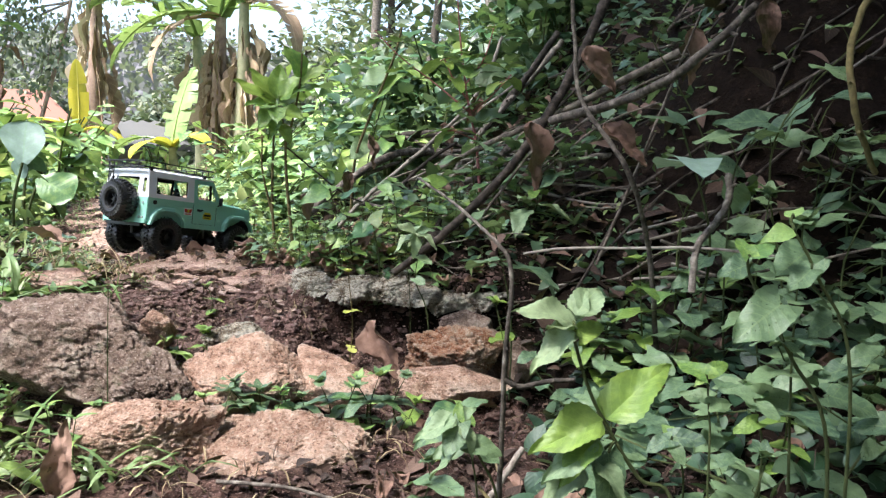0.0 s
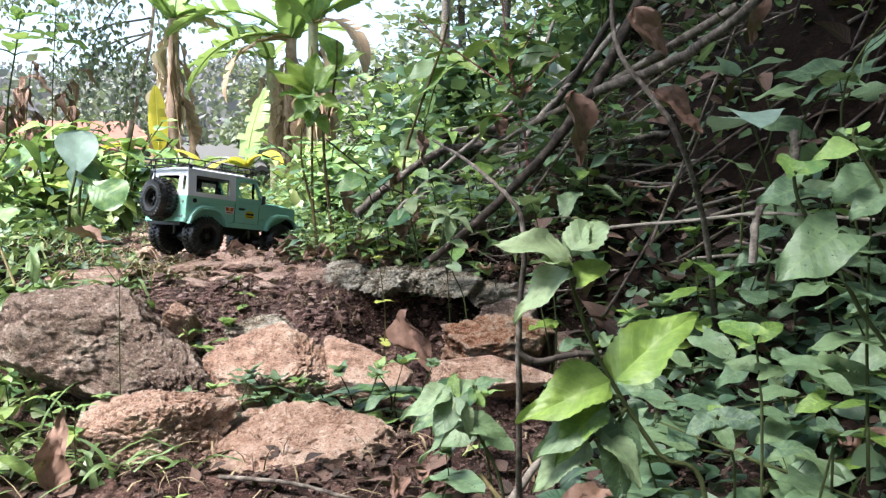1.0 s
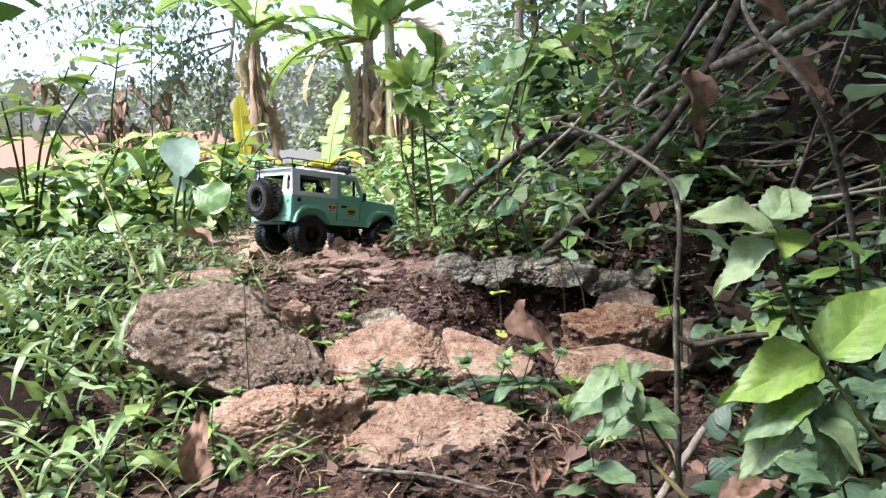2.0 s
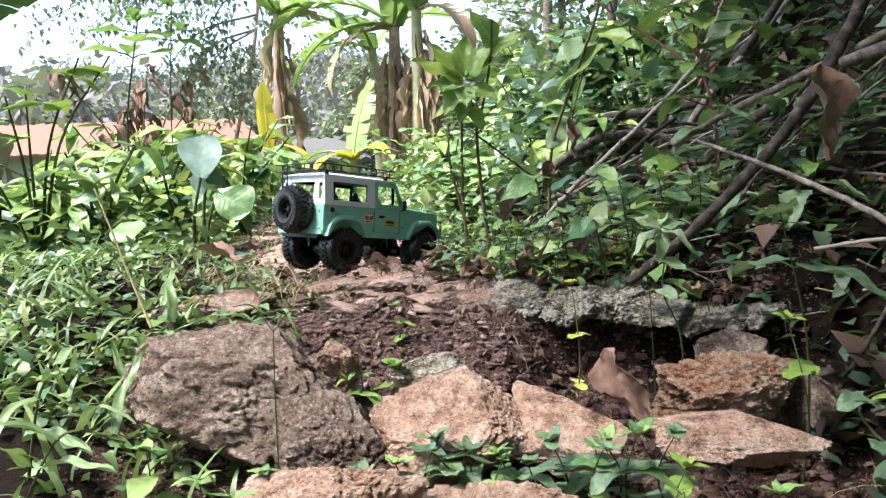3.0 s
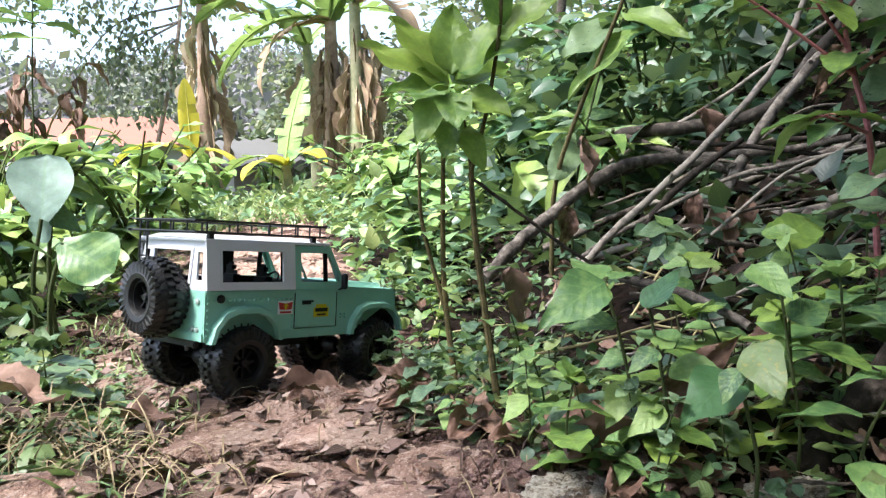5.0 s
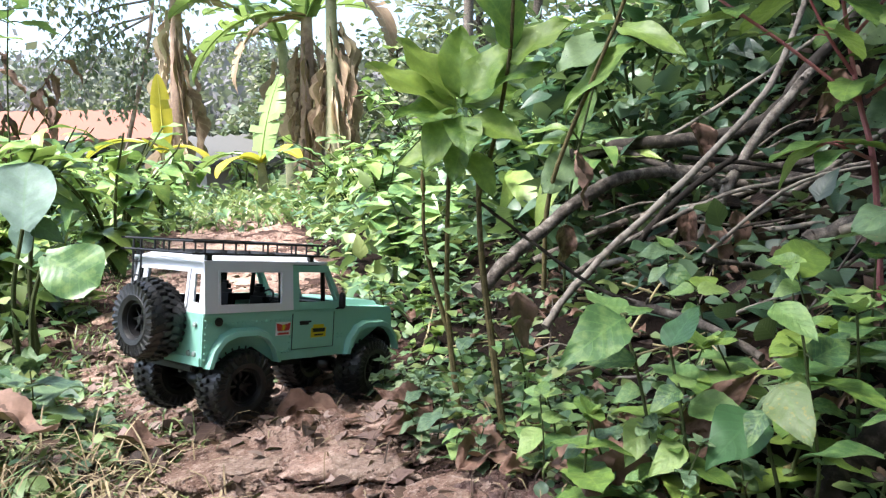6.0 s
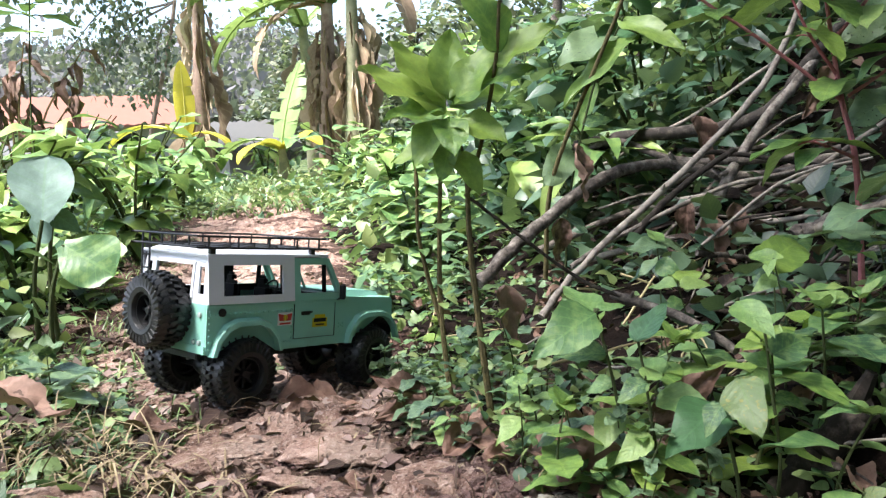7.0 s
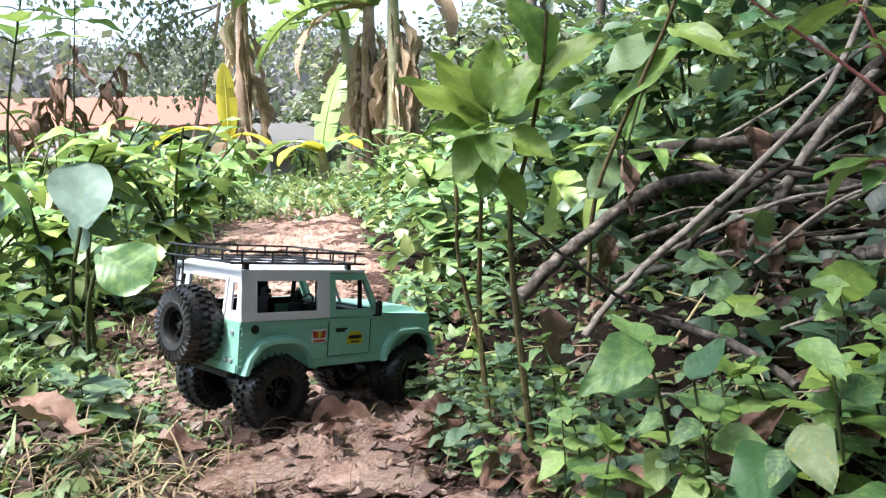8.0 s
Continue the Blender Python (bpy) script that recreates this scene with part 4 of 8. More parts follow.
def toy_car(m):
    car = thing("toy_car", m, "mint green toy off-road car with white hardtop and roof rack", "toy car")
    t = 0.0022
    for s in (-1, 1):
        out = [(REAR, BELT), (REAR, SILL + 0.002), (-0.0415, SILL + 0.0005)]
        out += [(x, z) for x, z in arch(0.0, 0.0355, SILL)[::-1]]
        out += [(x, z) for x, z in arch(WB, 0.0355, SILL)[::-1] if x < 0.205]
        out += [(0.2075, SILL + 0.022), (0.2095, 0.086), (0.2085, 0.1045), (0.195, 0.1075), (0.128, 0.1110), (0.122, BELT)]
        y = s * HALF
        sd = part("body_side", smooth_by_angle(Geo().prism(out, 1, min(y, y - s * t), max(y, y - s * t)).mesh("body_side"), 30), MINT, car)
        part("moulding", Geo().box((REAR, min(y, y + s * 0.0014), BELT - 0.0034), (0.122, max(y, y + s * 0.0014), BELT - 0.0010), 0.0004), MINT, sd)
        part("sill", Geo().box((0.0405, min(y, y + s * 0.0010), SILL + 0.0012), (0.134, max(y, y + s * 0.0010), SILL + 0.0075), 0.0004), MINT, sd)
    part("tail_panel", Geo().box((REAR - 0.0002, -HALF + t, SILL + 0.002), (REAR + t, HALF - t, BELT), 0), MINT, car)
    part("tail_sill", Geo().box((REAR - 0.0018, -HALF + 0.001, SILL + 0.002), (REAR, HALF - 0.001, SILL + 0.010), 0.0005), MINT, car)
    part("tailgate", Geo().box((REAR - 0.0012, -0.030, SILL + 0.014), (REAR, 0.030, BELT - 0.002), 0.0005), MINT, car)
    part("nose_panel", Geo().box((0.2065, -HALF + t, 0.078), (0.2095, HALF - t, 0.104), 0.0006), MINT, car)
    bon = Geo()
    bon.box((0.126, -HALF + 0.0005, 0.1045), (0.2085, HALF - 0.0005, 0.1075), 0.001)
    me = bon.mesh("wing_top")
    part("wing_top", me, MINT, car)
    hood = panel([0.126, 0.14, 0.17, 0.198, 0.207], [-0.041, -0.036, 0, 0.036, 0.041], [],
                 lambda u, v: (u, v, 0.1075 + (0.0072 if abs(v) < 0.04 else 0.0) * (1.0 - max(0, (u - 0.17) / 0.06) ** 2) ), 0.002)
    part("bonnet", hood, MINT, car)
    grille = Geo().box((0.2095, -0.034, 0.080), (0.2115, 0.034, 0.0985), 0.0006)
    for i in range(6):
        grille.box((0.2112, -0.032, 0.0815 + i * 0.0028), (0.2125, 0.032, 0.0828 + i * 0.0028), 0.0002)
    part("grille", grille, BLACK, car, "black grille")
    for s in (-1, 1):
        part("headlight", smooth_by_angle(Geo().lathe([(0.0003, 0.2095), (0.0075, 0.2095), (0.0078, 0.212), (0.006, 0.2138), (0.0003, 0.2142)], (0, s * 0.044, 0.090), 20, "X").mesh("headlight")), LAMP, car, "round clear headlight")
        part("indicator", Geo().box((0.2085, s * 0.057 - 0.004, 0.0985), (0.211, s * 0.057 + 0.004, 0.1012), 0.0005), REDP, car, "small red marker lamp")
        flare = Geo()
        for cx in (0.0, WB):
            pts = arch(cx, 0.0355, SILL)
            inner = [Vector((x, s * (HALF - 0.001), z)) for x, z in pts]
            outer = [Vector((cx + (x - cx) * 1.17, s * (HALF - 0.001), SILL + (z - SILL) * 1.30)) for x, z in pts]
            lip = [Vector((cx + (x - cx) * 1.02, s * (HALF + 0.0075), SILL + (z - SILL) * 1.02)) for x, z in pts]
            lip2 = [Vector((cx + (x - cx) * 1.12, s * (HALF + 0.0066), SILL + (z - SILL) * 1.2)) for x, z in pts]
            keep = [i for i, (x, z) in enumerate(pts)] if cx == 0 else list(range(0, 8))
            f, loops = [], [inner, lip, lip2, outer]
            k = len(keep)
            v = [p[i] for p in loops for i in keep]
            for a in range(3):
                for i in range(k - 1):
                    f.append((a * k + i, a * k + i + 1, (a + 1) * k + i + 1, (a + 1) * k + i))
            flare = Geo().add(v, f)
            me = flare.mesh("wheel_arch")
            part("wheel_arch", smooth_by_angle(me, 55), MINT, car)
        inner = Geo()
        for cx in (0.0, WB):
            pts = arch(cx, 0.0355, SILL)
            v = [(x, s * (HALF - 0.002), z) for x, z in pts] + [(x, s * 0.030, z) for x, z in pts]
            k = len(pts)
            part("wheel_well", Geo().add(v, [(i, i + 1, k + i + 1, k + i) for i in range(k - 1)]), BLACK, car)
    # hardtop
    for s in (-1, 1):
        us, vs = [REAR, -0.0294, -0.0275, 0.0412, 0.0431, 0.0583], [BELT, 0.1163, 0.1178, 0.1449, 0.1464, ROOF]
        side = panel(us, vs, [(-0.0294, 0.0431, 0.1163, 0.1464)], lambda u, v: (u, s * (side_y(v) + 0.0004), v), 0.0022 * s)
        p = part("side_panel", side, WHITE, car, "white hardtop side with a window opening")
        rim = panel([-0.0318, -0.0294, 0.0431, 0.0455], [0.1142, 0.1163, 0.1464, 0.1485], [(-0.0294, 0.0431, 0.1163, 0.1464)], lambda u, v: (u, s * (side_y(v) + 0.0015), v), 0.0016 * s)
        part("window_frame", rim, WHITE, p)
        dus, dvs = [0.0583, 0.0665, 0.1, 0.106], [BELT, 0.1163, 0.1464, ROOF - 0.002]

        def door_place(u, v):
            k = (v - BELT) / (ROOF - BELT)
            lean = 0.024 * (1 - k)
            return (u + (lean if u >= 0.1 else 0), s * (side_y(v) + 0.0003), v)

        door = part("door", panel(dus, dvs, [(0.0665, 0.1, 0.1163, 0.1464)], door_place, 0.002 * s), MINT, car, "green door with open window")
        skin = Geo().box((0.0600, min(s * (HALF - 0.0009), s * (HALF + 0.0007)), 0.0690), (0.1165, max(s * (HALF - 0.0009), s * (HALF + 0.0007)), BELT - 0.0035), 0.0002)
        part("door_skin", skin, MINT, door)
        y2, y3 = sorted((s * (HALF - 0.0005), s * (HALF + 0.0009)))
        seam = Geo().box((0.0594, y2, 0.0680), (0.0598, y3, BELT - 0.0036)).box((0.1168, y2, 0.0680), (0.1172, y3, BELT - 0.0036)).box((0.0590, y2, 0.0680), (0.1172, y3, 0.0684))
        part("seam", seam, BLACK, door, "dark shut line round the door")
        hd = Geo().box((0.0690, min(s * HALF, s * (HALF + 0.0012)), 0.0925), (0.0815, max(s * HALF, s * (HALF + 0.0012)), 0.0965), 0.0005)
        hd.box((0.0680, min(s * (HALF + 0.001), s * (HALF + 0.003)), 0.0950), (0.0835, max(s * (HALF + 0.001), s * (HALF + 0.003)), 0.0970), 0.0006)
        part("handle", hd, BLACK, door, "black door handle")
        mir = Geo().tube([(0.120, s * (HALF - 0.001), 0.1075), (0.121, s * (HALF + 0.008), 0.1105)], 0.0012, 6)
        mir.box((0.1185, s * (HALF + 0.0085) - 0.0045, 0.1085), (0.1225, s * (HALF + 0.0085) + 0.0045, 0.1255), 0.0015)
        part("mirror", smooth_by_angle(mir.mesh("mirror")), BLACK, car, "black side mirror")
        # stickers, drawn as plain shapes
        y0, y1 = s * (HALF + 0.0008), s * (HALF + 0.0014)
        lo, hi = min(y0, y1), max(y0, y1)
        tag = part("sticker", Geo().box((0.0845, lo, 0.0790), (0.1055, hi, 0.0890), 0.0002).box((0.0875, lo, 0.0885), (0.1025, hi, 0.0925), 0.0002), YELLOWP, car, "yellow sticker with dark bars")
        lo2, hi2 = min(s * (HALF + 0.0012), s * (HALF + 0.0018)), max(s * (HALF + 0.0012), s * (HALF + 0.0018))
        part("bar", Geo().box((0.0865, lo2, 0.0845), (0.1035, hi2, 0.0885)).box((0.0890, lo2, 0.0808), (0.1010, hi2, 0.0825)), BLACK, tag)
        red = part("sticker", Geo().box((0.0375, lo, 0.0835), (0.0565, hi, 0.0970), 0.0002), WHITEP, car, "white sticker with red and yellow shapes")
        part("patch", Geo().prism([(0.0380, 0.0960), (0.0395, 0.0885), (0.0462, 0.0880), (0.0455, 0.0945)], 1, lo2, hi2).prism([(0.0560, 0.0960), (0.0545, 0.0885), (0.0478, 0.0880), (0.0485, 0.0945)], 1, lo2, hi2).box((0.0400, lo2, 0.0845), (0.0540, hi2, 0.0865)), REDP, red)
        part("patch", Geo().lathe([(0.0002, lo2), (0.0032, lo2), (0.0032, hi2 + 0.0002), (0.0002, hi2 + 0.0002)], (0.0470, 0, 0.0915), 16), YELLOWP, red)
        fuel = Geo().lathe([(0.0002, s * HALF), (0.0042, s * HALF), (0.0040, s * (HALF + 0.0016)), (0.0026, s * (HALF + 0.002)), (0.0002, s * (HALF + 0.002))], (-0.0295, 0, 0.1005), 18)
        part("fuel_cap" if s < 0 else "vent_cap", fuel, BLACK, car, "round black cap")
        riv = Geo()
        spots = [(x, 0.0990) for x in np.linspace(-0.042, 0.055, 18)] + [(-0.0435, z) for z in np.linspace(0.066, 0.102, 7)]
        spots += [(0.057, z) for z in np.linspace(0.064, 0.1, 7)] + [(x, 0.0865) for x in np.linspace(0.043, 0.054, 4)] + [(x, 0.0665) for x in np.linspace(0.044, 0.056, 4)]
        spots += [(x, z) for x in (0.124, 0.130) for z in (0.0775, 0.081)] + [(0.127, 0.0792)]
        for x, z in spots:
            riv.lathe([(0.0001, s * HALF), (0.0014, s * HALF), (0.0011, s * (HALF + 0.0012)), (0.0001, s * (HALF + 0.0016))], (x, 0, z), 7)
        tagged(part("rivets", riv, MINT, car), kind="stuff")
        # rear lamps
        for zz, n in ((0.071, 2), (0.098, 1)):
            for i in range(n):
                yy = s * (0.052 - i * 0.0085)
                part("rear_lamp", smooth_by_angle(Geo().lathe([(0.0002, REAR), (0.0027, REAR), (0.0023, REAR - 0.0022), (0.0002, REAR - 0.0027)], (0, yy, zz), 16, "X").mesh("rear_lamp")), LAMP, car, "small round clear rear lamp")
    back_u = [-HROOF, -0.0515, -0.0425, -0.033, 0.033, 0.0425, 0.0515, HROOF]
    back_v = [BELT, 0.1163, 0.118, 0.1445, 0.1455, ROOF]
    back = panel(back_u, back_v, [(-0.0515, -0.0425, 0.118, 0.1445), (0.0425, 0.0515, 0.118, 0.1445), (-0.033, 0.033, 0.1163, 0.1455)],
                 lambda u, v: (REAR + 0.004 * (v - BELT) / (ROOF - BELT), u * side_y(v) / HROOF, v), 0.0022)
    bp = part("rear_panel", back, WHITE, car, "white hardtop back with rear window openings")
    frame_mesh = panel([-0.0365, -0.033, 0.033, 0.0365], [0.1133, 0.1163, 0.1455, 0.1485], [(-0.033, 0.033, 0.1163, 0.1455)], lambda u, v: (REAR - 0.0012 + 0.004 * (v - BELT) / (ROOF - BELT), u, v), 0.0016)
    part("window_frame", frame_mesh, WHITE, bp)
    roof = Geo()
    n = 7
    xs, ys = np.linspace(REAR + 0.001, 0.106, 12), np.linspace(-1, 1, 13)
    verts = []
    for x in xs:
        for v in ys:
            edge = max(0, abs(v) - 0.86) / 0.14
            fx = max(0, (x - 0.094) / 0.012, (REAR + 0.012 - x) / 0.012)
            verts.append((x, v * (HROOF + 0.0022), ROOF + 0.0062 - 0.0048 * edge ** 2 - 0.0045 * min(1, fx) ** 2 - 0.0012 * v * v))
    roof.add(verts, [(i * 13 + j, i * 13 + j + 1, (i + 1) * 13 + j + 1, (i + 1) * 13 + j) for i in range(11) for j in range(12)])
    edge = [(x, s, ROOF - 0.001) for x, s in ((REAR - 0.0005, -HROOF - 0.0025), (0.107, -HROOF - 0.0025), (0.107, HROOF + 0.0025), (REAR - 0.0005, HROOF + 0.0025))]
    roof.box((REAR - 0.0008, -HROOF - 0.0024, ROOF - 0.0012), (0.1075, HROOF + 0.0024, ROOF + 0.0018), 0.0009)
    part("roof", smooth_by_angle(roof.mesh("roof"), 40), WHITE, car, "white moulded roof")
    ws = panel([-0.0575, -0.053, -0.001, 0.001, 0.053, 0.0575], [0.0, 0.12, 0.9, 1.0], [(-0.053, -0.001, 0.12, 0.9), (0.001, 0.053, 0.12, 0.9)],
               lambda u, v: (0.1295 - 0.0235 * v, u, 0.1110 + (ROOF - 0.1110) * v), 0.0022)
    part("windscreen_frame", ws, MINT, car)
    # inside
    part("cabin_floor", Geo().box((-0.043, -0.0585, 0.092), (0.110, 0.0585, 0.095), 0.0006), SEAT, car)
    part("dashboard", Geo().box((0.104, -0.0575, 0.092), (0.126, 0.0575, 0.1135), 0.003), BLACK, car)
    for s in (-1, 1):
        seat = Geo().box((0.045, s * 0.028 - 0.015, 0.077), (0.080, s * 0.028 + 0.015, 0.094), 0.004)
        seat.box((0.040, s * 0.028 - 0.014, 0.090), (0.049, s * 0.028 + 0.014, 0.124), 0.004).box((0.041, s * 0.028 - 0.008, 0.122), (0.047, s * 0.028 + 0.008, 0.133), 0.003)
        part("seat", smooth_by_angle(seat.mesh("seat"), 40), SEAT, car, "black moulded seat")
        part("rear_bench", Geo().box((-0.040, s * 0.045 - 0.012, 0.077), (0.02, s * 0.045 + 0.012, 0.098), 0.003), SEAT, car)
    # Dark sheets added on the inner sides and roof to darken the cabin.
    for s in (-1, 1):
        lus, lvs = [-0.0440, -0.0294, 0.0431, 0.0665, 0.1, 0.106], [BELT, 0.1163, 0.1464, ROOF - 0.003]
        skin = panel(lus, lvs, [(-0.0294, 0.0431, 0.1163, 0.1464), (0.0665, 0.1, 0.1163, 0.1464)], lambda u, v: (u, s * (side_y(v) - 0.0024), v), 0.0006 * s)
        part("side_dark_sheet", skin, SEAT, car, "dark sheet added to darken the hardtop inside")
        part("lower_dark_sheet", Geo().box((-0.043, s * 0.0565 - 0.001, 0.077), (0.057, s * 0.0565 + 0.001, 0.1155), 0.0005), SEAT, car, "dark sheet added to darken the cabin")
    part("roof_dark_sheet", Geo().box((-0.041, -0.054, ROOF - 0.0032), (0.1, 0.054, ROOF - 0.0018)), SEAT, car, "dark sheet added to darken the roof's underside")
    ring = [(0.098 + 0.006 * math.sin(a), 0.028 + 0.011 * math.cos(a), 0.112 + 0.010 * math.sin(a)) for a in np.linspace(0, math.tau, 20, endpoint=False)]
    part("steering_wheel", Geo().tube(ring, 0.0012, 6, close=True).tube([(0.098, 0.028, 0.112), (0.112, 0.028, 0.104)], 0.0015, 6), BLACK, car)
    # rack
    rack = part("roof_rack", Geo().box((-0.03, -0.002, ROOF + 0.0058), (-0.026, 0.002, ROOF + 0.0080)), BLACK, car, "black wire roof rack")
    x0, x1, yy, z0, z1 = -0.052, 0.098, 0.060, ROOF + 0.0078, ROOF + 0.0188
    corner = lambda z, e=0.006: curve([(x0, -yy + e, z), (x0 + e, -yy, z), (x1 - e, -yy, z), (x1, -yy + e, z), (x1, yy - e, z), (x1 - e, yy, z), (x0 + e, yy, z), (x0, yy - e, z), (x0, -yy + e, z)], 3)[:-1]
    part("lower_rail", Geo().tube(corner(z0), 0.00125, 6, close=True), BLACK, rack)
    part("upper_rail", Geo().tube(corner(z1), 0.00125, 6, close=True), BLACK, rack)
    posts = [(x, s * yy) for s in (-1, 1) for x in (-0.046, -0.012, 0.026, 0.062, 0.092)] + [(x, y) for x in (x0, x1) for y in (-0.036, -0.012, 0.012, 0.036)]
    for x, y in posts:
        part("post", Geo().tube([(x, y, z0), (x, y, z1)], 0.0011, 6), BLACK, rack)
    for x in (-0.022, 0.008, 0.038, 0.068):
        part("cross_bar", Geo().tube([(x, -yy, z0), (x, yy, z0)], 0.0010, 6), BLACK, rack)
    for y in (-0.02, 0.02):
        part("long_bar", Geo().tube([(x0, y, z0), (x1, y, z0)], 0.0010, 6), BLACK, rack)
    for x in (-0.040, 0.085):
        for s in (-1, 1):
            part("clamp", Geo().box((x - 0.003, s * 0.0575 - 0.002, ROOF - 0.001), (x + 0.003, s * 0.0575 + 0.003, z0 + 0.001), 0.0006), BLACK, rack)
    ladder = part("ladder", Geo().tube(curve([(REAR - 0.003, 0.050, BELT + 0.001), (REAR - 0.005, 0.050, 0.135), (REAR - 0.005, 0.050, z1)], 4), 0.0011, 6), BLACK, car, "black rear ladder")
    part("ladder_rail", Geo().tube(curve([(REAR - 0.003, 0.036, BELT + 0.001), (REAR - 0.005, 0.036, 0.135), (REAR - 0.005, 0.036, z1)], 4), 0.0011, 6), BLACK, ladder)
    for z in (BELT + 0.002, 0.1235, 0.1375, 0.1515, z1):
        part("rung", Geo().tube([(REAR - 0.0045, 0.036, z), (REAR - 0.0045, 0.050, z)], 0.0010, 6), BLACK, ladder)
    # running gear
    tyre, rim, tread = tyre_mesh(), rim_mesh(), tread_mesh()
    places = [(0, -1, -8), (0, 1, 0), (WB, -1, 10), (WB, 1, 10)]
    for x, s, steer in places:
        mm = Matrix.Translation((x, s * TRACK, 0.0375)) @ rotz(radians(steer if x else 0)) @ (Matrix() if s > 0 else rotz(math.pi))
        w = part("wheel", tyre, RUBBER, car, "black chunky off-road tyre", m=mm)
        part("rim", rim, BLACK, w, "black spoked rim", m=Matrix.Diagonal((0.8, 1, 0.8, 1)))
        tagged(part("tread", tread, LUG, w), "chunky black rubber lugs", kind="stuff")
    sp = part("spare_wheel", tyre, RUBBER, car, "black spare tyre on the tailgate", m=Matrix.Translation((-0.0640, -0.003, 0.0988)) @ rotz(math.pi / 2))
    part("rim", rim, BLACK, sp, "black spoked rim", m=Matrix.Diagonal((0.8, 1, 0.8, 1)))
    tagged(part("tread", tread, LUG, sp), "chunky black rubber lugs", kind="stuff")
    part("spare_mount", Geo().tube([(REAR, -0.003, 0.0988), (-0.062, -0.003, 0.0988)], 0.006, 10), BLACK, car)
    for x in (0, WB):
        ax = Geo().tube([(x, -0.048, 0.036), (x, 0.048, 0.036)], 0.0045, 10)
        ax.lathe([(0.0005, -0.012), (0.008, -0.011), (0.011, 0), (0.008, 0.011), (0.0005, 0.012)], (x, 0.006, 0.036), 14)
        part("axle", smooth_by_angle(ax.mesh("axle")), BLACK, car)
        for s in (-1, 1):
            sh = Geo().tube([(x - 0.008, s * 0.026, 0.040), (x - 0.012, s * 0.024, 0.078)], 0.0022, 8).tube([(x - 0.010, s * 0.025, 0.058), (x - 0.0115, s * 0.0245, 0.074)], 0.0042, 10)
            part("shock_absorber", sh, STEEL, car)
    for s in (-1, 1):
        part("chassis_rail", Geo().box((-0.044, s * 0.022 - 0.004, 0.058), (0.205, s * 0.022 + 0.004, 0.068), 0.001), BLACK, car)
    part("gearbox", Geo().box((0.06, -0.02, 0.044), (0.115, 0.02, 0.074), 0.003), BLACK, car)
    part("front_bumper", Geo().box((0.206, -0.060, 0.064), (0.218, 0.060, 0.077), 0.002), BLACK, car, "black front bumper")
    part("rear_bar", Geo().box((REAR - 0.002, -0.050, 0.054), (REAR + 0.004, 0.050, 0.060), 0.001), BLACK, car)
    return car


CAR = Matrix(((0.52, -0.848, 0.103, -0.558), (0.841, 0.53, 0.109, 1.518), (-0.146, 0.03, 0.989, 0.199), (0, 0, 0, 1)))
toy_car(Matrix.LocRotScale(CAR.translation, CAR.to_quaternion(), None))


# ---- plants ----
def put_leaf(plant, meshes, r, base, direction, size, up=(0, 0, 1), stalk=0.0, stem=None, name="leaf"):
    """One leaf, or one on a stalk, under its plant; places in the world, plants stand unturned."""
    base, d = Vector(base), Vector(direction).normalized()
    o = plant.matrix_basis.translation
    if stalk and stem:
        end = base + d * stalk + Vector((0, 0, stalk * 0.15))
        pet = part("leaf_stalk", Geo().tube([base - o, (base + end) / 2 + Vector((0, 0, stalk * 0.1)) - o, end - o], [size * 0.016] * 3, 4), stem, plant)
        base = end
    return part(name, meshes[r.randrange(len(meshes))], None, plant, m=orient(base - o, d, up, size))


def herb(base, tip, leaves, size, pairs, seed, label, stem=STEM, radius=0.0016, category="plant", bend=0.15, name="herb", droop=0.1, bottom=0.15, stalk=0.15, group="", crown=4):
    """An upright herb: a stem with opposite pairs of leaves and a tuft on top."""
    r = random.Random(seed)
    base, tip = Vector(base), Vector(tip)
    L = (tip - base).length
    mid = (base + tip) / 2 + Vector((r.gauss(0, bend), r.gauss(0, bend), 0)) * L * 0.5
    pts = curve([base, mid, tip], 6)
    plant = thing(name, Matrix.Translation(base), label, category, group)
    part("stem", Geo().tube([p - base for p in pts], taper(len(pts), radius, radius * 0.45), 6), stem, plant)
    a = r.uniform(0, 3)
    for i in range(pairs):
        t = bottom + (1 - bottom) * i / max(1, pairs - 1)
        q = t * (len(pts) - 1)
        j = min(int(q), len(pts) - 2)
        p = pts[j].lerp(pts[j + 1], q - j)
        a += math.pi / 2 + r.gauss(0, 0.25)
        s = size * (0.75 + 0.35 * math.sin(math.pi * min(1, t * 0.95))) * r.uniform(0.8, 1.15)
        if i == pairs - 1:
            s *= 0.75
        for k in (0, math.pi):
            b = a + k + r.gauss(0, 0.2)
            d = Vector((math.cos(b), math.sin(b), r.uniform(-0.15, 0.35) + (0.5 if i == pairs - 1 else 0) - droop))
            put_leaf(plant, leaves, r, p, d, s * r.uniform(0.85, 1.1), stalk=s * stalk if size > 0.045 else 0.0, stem=stem)
    for i in range(crown):
        b = r.uniform(0, 6.3)
        put_leaf(plant, leaves, r, tip, (math.cos(b), math.sin(b), r.uniform(0.6, 1.6)), size * r.uniform(0.3, 0.5))
    return plant


